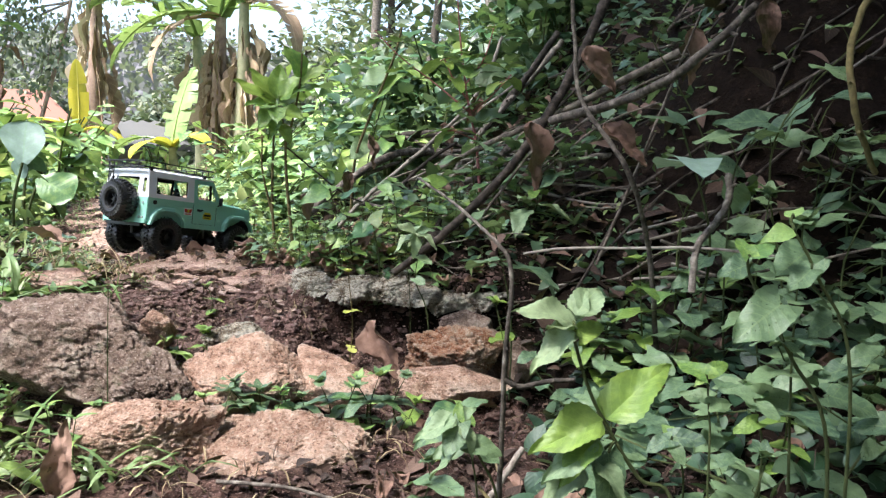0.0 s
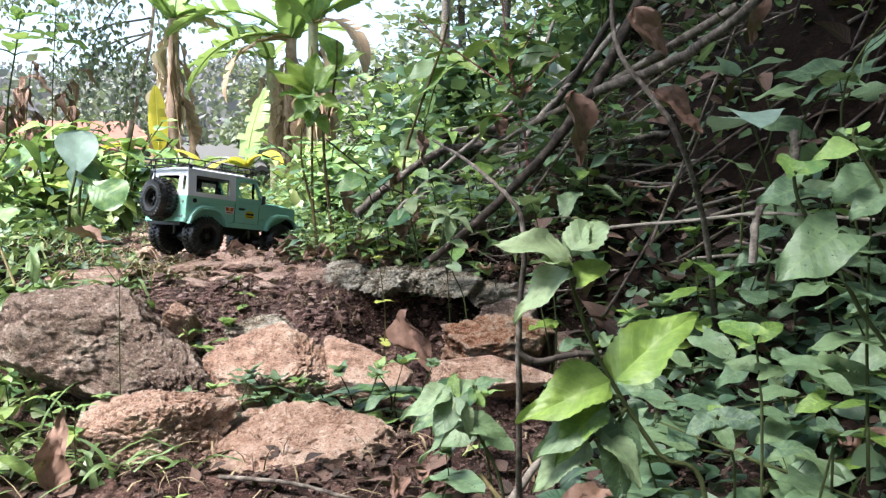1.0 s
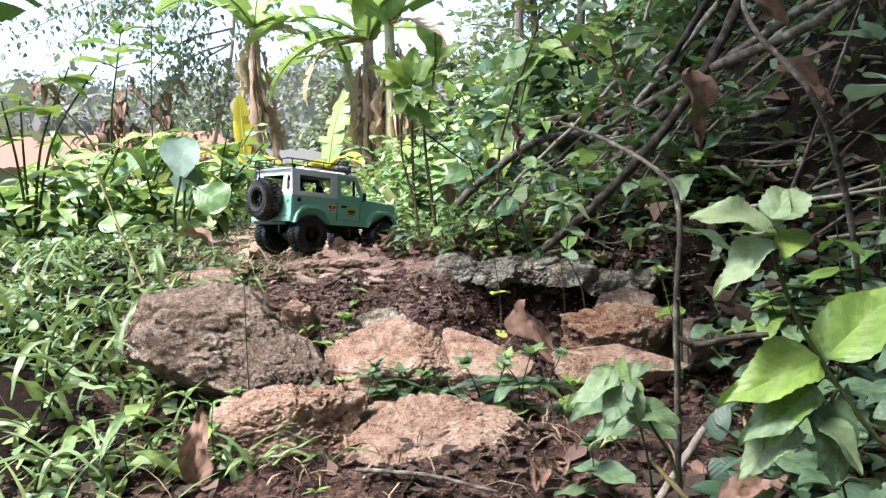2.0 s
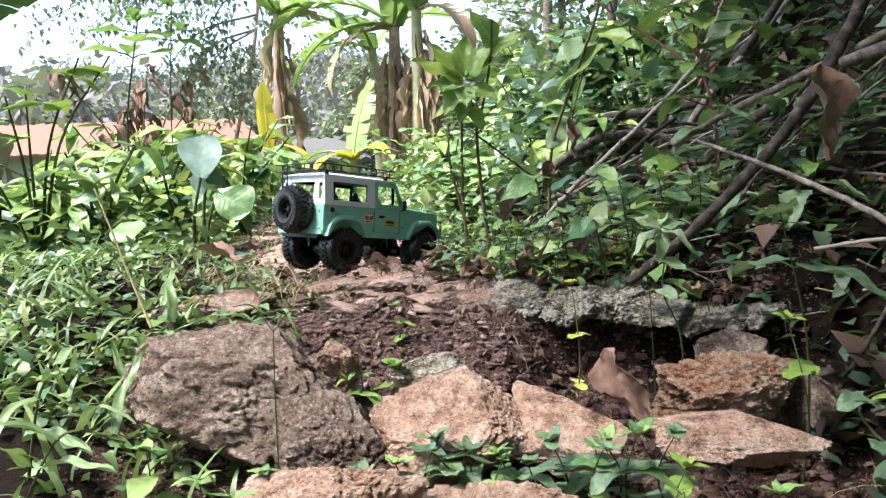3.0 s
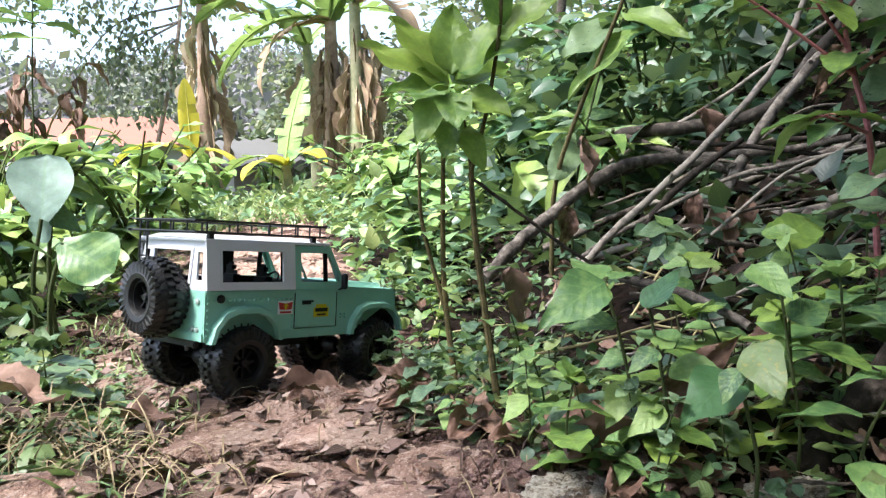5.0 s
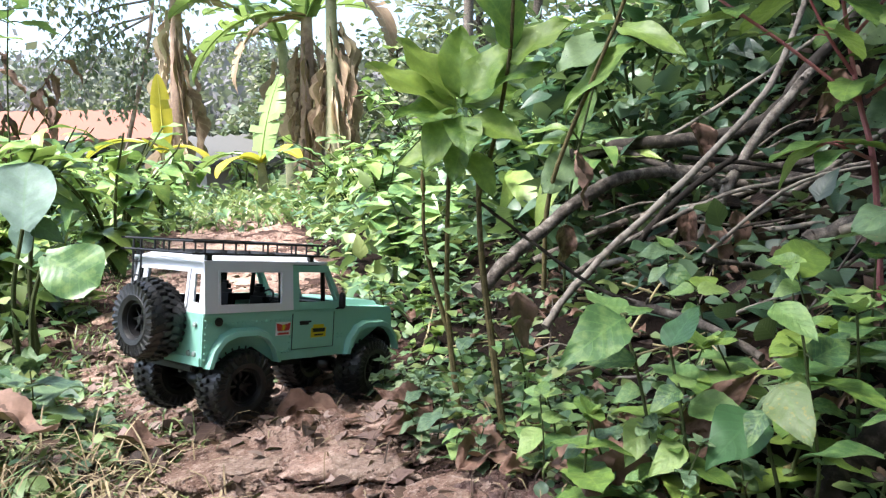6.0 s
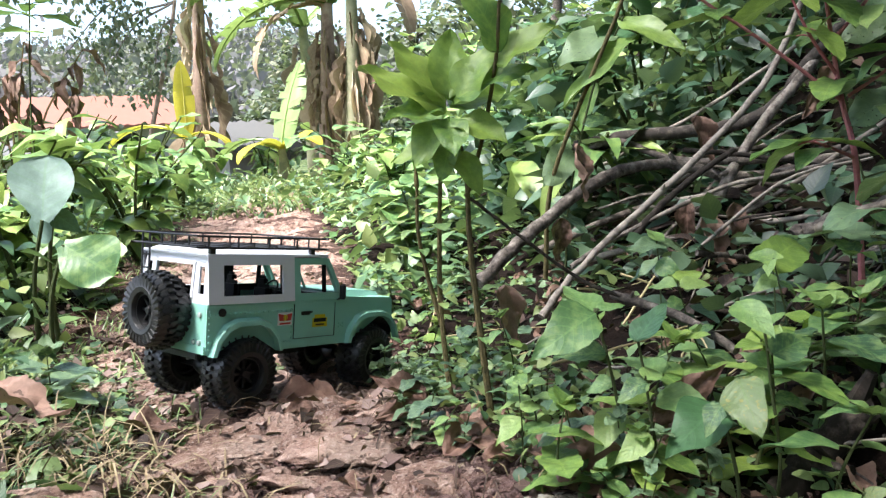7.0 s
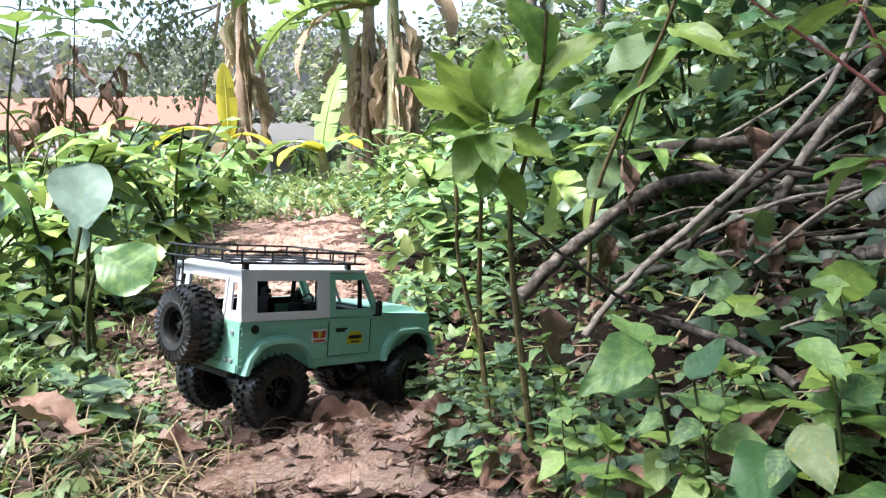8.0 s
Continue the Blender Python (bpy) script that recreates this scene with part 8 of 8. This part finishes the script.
shrub((-1.30, 1.75), 0.55, 0.25, BRIGHT_L, 0.09, 5, 3, 706, "thin weed with bright leaves", droop=0.2)


# ---- banana plants ----
def banana_blade(length, width, sag, mat, seed, tears):
    r = random.Random(seed)
    g_ = Geo()
    n = 26
    spine = []
    for i in range(n + 1):
        t = i / n
        a = sag * t
        spine.append(Vector((0, math.sin(a) / sag * length if sag else t * length, (math.cos(a) - 1) / sag * length if sag else 0)))
    for s in (-1, 1):
        torn = sorted(r.sample(range(1, n), tears))
        start = 0
        for stop in torn + [n]:
            hang = r.gauss(0.25, 0.22)
            verts, uvs, faces = [], [], []
            for i in range(start, stop + 1):
                t = i / n
                w = width * (math.sin(math.pi * min(1, (t * 0.93 + 0.07))) ** 0.6)
                for k in range(4):
                    u = k / 3
                    verts.append(spine[i] + Vector((s * u * w * math.cos(hang * u), u * w * 0.15, -w * math.sin(hang * u) * u + 0.12 * w * u)))
                    uvs.append((0.5 + s * u / 2, t))
            for i in range(stop - start):
                for k in range(3):
                    a = i * 4 + k
                    faces.append((a, a + 1, a + 5, a + 4))
            g_.add(verts, faces, uvs)
            start = stop
    g_.tube(spine, taper(n + 1, width * 0.10, width * 0.02), 6)
    me = g_.mesh("blade")
    me.materials.append(mat)
    return me


def banana(x, y, tall, radius, leaves, seed, label, lean=(0, 0), hanging=8, mat=TRUNK):
    r = random.Random(seed)
    base = Vector((x, y, h(x, y)))
    plant = thing("banana_plant", Matrix.Translation(base), label, "banana plant")
    top = Vector((lean[0], lean[1], tall))
    n = 12
    pts = curve([(0, 0, -0.05), top * 0.5 + Vector((0.01, 0, 0)), top], 6)
    part("trunk", Geo().tube(pts, [radius * (1 - 0.45 * i / (len(pts) - 1)) * (1 + r.uniform(-0.04, 0.04)) for i in range(len(pts))], 12), mat, plant)
    for i in range(hanging):
        a, z = r.uniform(0, 6.3), tall * r.uniform(0.25, 0.95)
        L = tall * r.uniform(0.18, 0.4)
        p = top * (z / tall) + Vector((math.cos(a), math.sin(a), 0)) * radius * 0.85
        q = p + Vector((math.cos(a) * 0.06, math.sin(a) * 0.06, -L * 0.4))
        e = q + Vector((math.cos(a) * 0.01, math.sin(a) * 0.01, -L * 0.6))
        m = orient(p, Vector((math.cos(a) * 0.25, math.sin(a) * 0.25, -1)), (math.cos(a), math.sin(a), 0.2), L)
        part("dry_sheath", STRAW_STRIPS[i % 3], None, plant, "dry hanging leaf sheath", m=m @ Matrix.Diagonal((r.uniform(0.10, 0.30), 1, 0.8, 1)))
    for L, w, sag, az, el, mt in leaves:
        d = Vector((math.cos(radians(az)) * math.cos(radians(el)), math.sin(radians(az)) * math.cos(radians(el)), math.sin(radians(el))))
        part("blade", banana_blade(L, w, sag, mt, seed + int(az), 2 if mt is YELLOW else 14), mt, plant, m=orient(top, d, (0, 0, 1)))
    return plant


STRAW_STRIPS = [leaf_mesh("strip", "lance", STRAW, droop=0.1, fold=0.9, wave=0.10, nl=14, seed=i, twist=1.2 - i) for i in range(3)]
G_, Y_ = BANANA, YELLOW
banana(-3.28, 7.4, 1.75, 0.085, [(1.3, 0.2, 1.3, 20, 60, G_), (1.3, 0.2, 1.4, 170, 55, G_), (1.3, 0.2, 0.9, 80, 78, G_), (1.1, 0.18, 1.6, 250, 55, G_), (1.0, 0.14, 1.3, 10, 8, STRAW), (0.9, 0.15, 1.6, 345, 28, G_)], 1, "banana plant with a brown shaggy trunk", hanging=40, lean=(0.14, 0))
banana(-2.08, 7.2, 1.45, 0.085, [(1.3, 0.2, 0.8, 100, 74, G_), (1.35, 0.2, 1.5, 175, 48, G_), (1.2, 0.19, 1.7, 190, 22, G_), (1.3, 0.2, 1.3, 0, 60, G_), (1.0, 0.14, 1.9, 215, 10, STRAW), (1.2, 0.2, 1.2, 300, 62, G_)], 2, "banana plant with hanging dry leaves", hanging=34, lean=(0.12, 0))
banana(-1.80, 7.0, 1.5, 0.075, [(1.3, 0.2, 0.7, 70, 78, G_), (1.2, 0.2, 1.3, 20, 48, G_), (1.1, 0.18, 1.5, 200, 55, G_), (0.9, 0.13, 2.0, 330, 15, STRAW)], 3, "banana plant with hanging dry leaves", hanging=34, mat=GREENTRUNK, lean=(0.1, 0))
banana(-2.55, 8.4, 1.5, 0.08, [(1.3, 0.2, 1.2, 150, 55, G_), (1.2, 0.2, 1.3, 40, 55, G_), (1.2, 0.18, 1.5, 270, 45, G_), (1.2, 0.18, 1.7, 200, 30, G_)], 4, "banana plant behind the clump", hanging=8, mat=GREENTRUNK)
banana(-3.16, 6.95, 0.45, 0.035, [(0.66, 0.085, 0.15, 95, 84, Y_), (0.75, 0.12, 1.7, 185, 45, Y_), (0.5, 0.09, 1.8, 350, 35, Y_)], 5, "banana sucker with yellow leaves", hanging=1, mat=GREENTRUNK)
banana(-2.24, 6.6, 0.30, 0.05, [(0.74, 0.15, 0.35, 60, 78, G_), (0.65, 0.12, 1.7, 170, 40, G_), (0.5, 0.1, 1.6, 330, 45, Y_), (0.45, 0.1, 1.9, 230, 40, Y_)], 6, "young banana sucker with light green leaves", hanging=2, mat=GREENTRUNK)
banana(-3.05, 3.5, 1.0, 0.06, [(0.95, 0.17, 0.9, 352, 38, G_), (0.9, 0.16, 1.5, 300, 35, G_), (1.0, 0.16, 0.7, 20, 55, G_)], 9, "young banana plant arching over the weeds", hanging=4, mat=GREENTRUNK)
banana(-3.3, 3.6, 1.35, 0.07, [(1.6, 0.24, 1.2, 350, 32, G_), (1.4, 0.24, 1.2, 300, 30, G_), (1.3, 0.2, 1.4, 100, 50, G_)], 8, "banana plant leaning over the path", hanging=5, mat=GREENTRUNK)


# ---- trees, houses and hills ----
def tree(x, y, tall, r0, crown, size, n, seed, label, first=0.4, mat=None):
    r = random.Random(seed)
    gg = np.random.default_rng(seed)
    base = Vector((x, y, h(x, y)))
    t = thing("tree", Matrix.Translation(base), label, "tree")
    pts = curve([(0, 0, -0.1), (r.gauss(0, 0.03) * tall, 0, tall * 0.5), (r.gauss(0, 0.05) * tall, 0, tall)], 6)
    part("trunk", Geo().tube(pts, taper(len(pts), r0, r0 * 0.3), 9), mat or BARK, t)
    pos = []
    for i in range(9):
        k = first + (1 - first) * (i + 0.5) / 9
        p = pts[int(k * (len(pts) - 1))]
        a = i * 2.4 + r.uniform(-0.4, 0.4)
        L = crown * r.uniform(0.6, 1.0) * (1.1 - 0.5 * k)
        e = p + Vector((math.cos(a) * L, math.sin(a) * L, L * r.uniform(0.1, 0.6)))
        limb = curve([p, p.lerp(e, 0.5) + Vector((0, 0, 0.08 * L)), e], 5)
        part("limb", Geo().tube(limb, taper(len(limb), r0 * 0.32, r0 * 0.08), 6), mat or BARK, t)
        for q in limb[4:]:
            m = n // 54
            pos.append(np.array(q) + gg.normal(0, 1, (m, 3)) * np.array([0.22, 0.22, 0.16]) * crown)
    pos = np.concatenate(pos)
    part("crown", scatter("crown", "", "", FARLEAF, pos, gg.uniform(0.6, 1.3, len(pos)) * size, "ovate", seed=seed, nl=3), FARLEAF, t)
    return t


tree(-1.0, 10.5, 5.0, 0.08, 1.0, 0.14, 700, 1, "slim tree behind the banana clump", 0.5)
tree(-0.3, 9.0, 4.0, 0.06, 0.9, 0.12, 800, 2, "slim tree beside the path", 0.4)
tree(0.6, 7.0, 3.0, 0.07, 1.1, 0.13, 1500, 3, "bushy tree above the bank", 0.25)
tree(-3.2, 10.6, 1.8, 0.05, 0.8, 0.12, 900, 6, "small round tree behind the banana plants", 0.3)
tree(-7.5, 22, 1.7, 0.1, 1.3, 0.24, 1500, 7, "leafy tree beyond the houses", 0.35)
tree(-12.5, 23, 1.9, 0.14, 2.2, 0.24, 1500, 8, "leafy tree beyond the houses", 0.35)
tree(-4.5, 22, 1.9, 0.1, 1.4, 0.22, 1200, 9, "leafy tree beyond the banana plants", 0.3)
tree(-0.9, 16, 4.5, 0.14, 2.0, 0.22, 1500, 10, "leafy tree beyond the banana plants", 0.3)
tree(1.5, 12, 5.5, 0.14, 2.0, 0.2, 1500, 11, "leafy tree above the bank", 0.25)
tree(1.6, 4.6, 2.6, 0.06, 1.1, 0.11, 1500, 12, "bushy tree above the bank", 0.15)
tree(1.1, 2.6, 1.5, 0.04, 0.7, 0.08, 1600, 13, "bushy young tree growing through the brush pile", 0.1)
tree(-1.6, 9.0, 1.3, 0.04, 0.8, 0.10, 1000, 18, "bush behind the banana clump", 0.1)
# Two trees added for the shade of their crowns behind the pile.
tree(0.9, 3.3, 2.5, 0.06, 1.2, 0.17, 4200, 41, "broad-crowned tree added to shade the bank", 0.5)
tree(0.3, 4.4, 2.9, 0.06, 1.3, 0.17, 3600, 42, "broad-crowned tree added to shade the bank", 0.5)
# Unseen trees added behind and to the right, to cut low sky light.
for i, (x, y) in enumerate([(2.4, 0.7), (2.0, -0.7), (0.8, -1.7), (-0.6, -2.2), (2.7, 2.0), (-2.0, -2.4)]):
    tree(x, y, 2.6, 0.07, 1.2, 0.16, 2400, 30 + i, "unseen leafy tree added to block low sky", 0.03)



def shade_tree():
    """An unseen broad tree, added beside the path to shade the foreground."""
    gg, r = np.random.default_rng(99), random.Random(99)
    base = Vector((1.5, 2.4, h(1.5, 2.4)))
    t = thing("tree", Matrix.Translation(base), "unseen broad tree added to shade the path", "tree")
    top = Vector((-0.95, -2.25, 1.7))
    pts = curve([(0, 0, -0.3), (-0.4, 0.0, 1.0), top], 6)
    part("trunk", Geo().tube(pts, taper(len(pts), 0.14, 0.08), 10), BARK, t)
    pos = []
    for i in range(24):
        a = i * 2.4
        L = 0.4 + 2.1 * ((i * 7 % 24) / 24) ** 0.7
        e = top + Vector((math.cos(a) * L - 0.52, math.sin(a) * L, r.uniform(0.0, 0.6)))
        limb = curve([top, top.lerp(e, 0.5) + Vector((0, 0, 0.2)), e], 6)
        part("limb", Geo().tube(limb, taper(len(limb), 0.045, 0.01), 6), BARK, t)
        for q in limb[4:]:
            pos.append(np.array(q) + gg.normal(0, 1, (42, 3)) * np.array([0.3, 0.3, 0.16]))
    # Further limbs out of view, added to darken the brush pile.
    for x, y, z in ((0.1, 1.7, 1.75), (0.45, 1.5, 1.7), (0.3, 2.1, 1.85), (0.75, 1.9, 1.75), (0.8, 1.3, 1.65), (0.5, 1.1, 1.7), (0.15, 2.5, 1.95)):
        e = Vector((x, y, z)) - base
        limb = curve([pts[6], pts[6].lerp(e, 0.5) + Vector((0, 0, 0.15)), e], 6)
        part("limb", Geo().tube(limb, taper(len(limb), 0.035, 0.008), 6), BARK, t)
        for q in limb[7:]:
            pos.append(np.array(q) + gg.normal(0, 1, (26, 3)) * np.array([0.16, 0.16, 0.1]))
    pos = np.concatenate(pos)
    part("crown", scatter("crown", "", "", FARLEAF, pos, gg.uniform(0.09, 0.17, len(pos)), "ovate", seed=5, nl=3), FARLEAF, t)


shade_tree()

TILE = plain_material("roof_tile", (0.23, 0.09, 0.06), 0.8, grain=30, amount=0.5)
WALL = plain_material("house_wall", (0.3, 0.29, 0.26), 0.8, grain=12, amount=0.3)
SHEET = plain_material("roof_sheet", (0.085, 0.083, 0.08), 0.8, grain=18, amount=0.4)


def house(x, y, turn, w, d, wall, rise, roof_mat, label, ribs):
    z = h(x, y)
    hs = thing("house", Matrix.Translation((x, y, z)) @ rotz(radians(turn)), label, "house")
    part("wall", Geo().box((-w / 2, -d / 2, -0.3), (w / 2, d / 2, wall)), WALL, hs)
    for s in (-1, 1):
        rf = Geo()
        k = ribs
        verts, faces = [], []
        for i in range(k + 1):
            u = -w / 2 - 0.3 + (w + 0.6) * i / k
            bumpz = 0.03 * (i % 2)
            for v in (0, 1):
                verts.append((u, s * (d / 2 + 0.4) * (1 - v), wall - 0.12 + (rise + 0.12) * v + bumpz))
                verts.append((u, s * (d / 2 + 0.4) * (1 - v), wall - 0.18 + (rise + 0.12) * v + bumpz))
        for i in range(k):
            a, b = 4 * i, 4 * i + 4
            faces += [(a, b, b + 2, a + 2), (a + 1, a + 3, b + 3, b + 1), (a, a + 1, b + 1, b)]
        part("roof", rf.add(verts, faces), roof_mat, hs, m=None)
    return hs


house(-14.2, 19.2, 42, 8.0, 4.0, 1.3, 0.8, TILE, "low house with an orange tiled roof", 60)
house(-4.0, 10.2, 35, 0.5, 0.6, 0.60, 0.2, SHEET, "small shed with a grey sheet roof", 14)
house(-9.3, 14.5, -8, 2.6, 1.6, 0.8, 0.2, SHEET, "low outbuilding with a grey sheet roof", 30)


def spray_tree():
    """A thin leaning tree whose drooping sprays of dark leaves hang before the hills."""
    gg, r = np.random.default_rng(71), random.Random(71)
    base = Vector((-4.70, 9.0, h(-4.70, 9.0)))
    t = thing("tree", Matrix.Translation(base), "thin leaning tree with drooping sprays of dark leaves", "tree")
    pts = [p - base for p in curve([base, (-4.55, 9.0, 0.85), (-4.16, 9.0, 2.05), (-4.0, 9.0, 3.0)], 6)]
    part("trunk", Geo().tube(pts, taper(len(pts), 0.03, 0.016), 8), TRUNK, t)
    pos = []
    for i, (k, end, n) in enumerate([(13, (-5.1, 8.9, 1.55), 70), (13, (-5.0, 8.8, 1.30), 60), (12, (-4.36, 8.8, 1.35), 60), (14, (-5.4, 8.9, 1.75), 40), (17, (-6.0, 8.6, 2.35), 70), (17, (-5.0, 8.6, 2.25), 80), (16, (-4.7, 8.7, 2.0), 40),
                                     (17, (-5.5, 8.5, 2.55), 80), (17, (-6.6, 8.5, 2.5), 70), (16, (-3.6, 8.8, 2.2), 40), (15, (-3.9, 8.8, 1.75), 30), (10, (-4.5, 8.9, 1.2), 40), (17, (-4.4, 8.5, 2.6), 60)]):
        a, e = pts[k], Vector(end) - base
        limb = curve([a, a.lerp(e, 0.55) + Vector((0, 0, 0.22)), e], 6)
        part("limb", Geo().tube(limb, taper(len(limb), 0.014, 0.004), 5), BARK, t)
        for q in limb[5:]:
            pos.append(np.array(q) + gg.normal(0, 1, (n // 3, 3)) * np.array([0.13, 0.13, 0.11]))
    pos = np.concatenate(pos)
    part("crown", scatter("crown", "", "", FARLEAF, pos, gg.uniform(0.05, 0.095, len(pos)), "ovate", seed=72, nl=4, flat=-0.7), FARLEAF, t)


spray_tree()


def far_woods():
    """The wooded hills: many small kite-shaped leaves, gathered in crowns."""
    gg = np.random.default_rng(8)
    n, m = 900, 260
    a = np.where(gg.random(n) < 0.85, gg.uniform(radians(84), radians(138), n), gg.uniform(radians(40), radians(170), n))
    d = gg.uniform(26, 90, n)
    cx, cy = d * np.cos(a), d * np.sin(a)
    s = gg.uniform(1.0, 2.6, n)
    off = gg.normal(0, 1, (n, m, 3))
    off /= np.linalg.norm(off, axis=-1, keepdims=True)
    off *= (gg.random((n, m, 1)) ** 0.3) * np.array([1.0, 1.0, 0.85])
    c = np.stack([cx, cy, height(cx, cy, False) + s * 0.7], -1)
    c = (c[:, None, :] + off * s[:, None, None] * (1 + 0.25 * gg.normal(0, 1, (n, m, 1)))).reshape(-1, 3)
    k = len(c)
    size = (np.repeat(s * 0.10, m) * gg.uniform(0.6, 1.4, k))[:, None]
    u = gg.normal(0, 1, (k, 3))
    u /= np.linalg.norm(u, axis=1, keepdims=True)
    w = np.cross(u, gg.normal(0, 1, (k, 3)))
    w /= np.linalg.norm(w, axis=1, keepdims=True)
    V = np.stack([c - u * size, c + w * size * 0.5, c + u * size, c - w * size * 0.5], 1).reshape(-1, 3)
    me = fill_mesh(bpy.data.meshes.new("far_woods"), V, np.arange(4 * k).reshape(-1, 4), np.tile(np.array([(0.5, 0), (1, 0.5), (0.5, 1), (0, 0.5)]), (k, 1)))
    me.materials.append(HAZEDWOODLEAF)
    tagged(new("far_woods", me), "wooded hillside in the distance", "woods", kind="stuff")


far_woods()
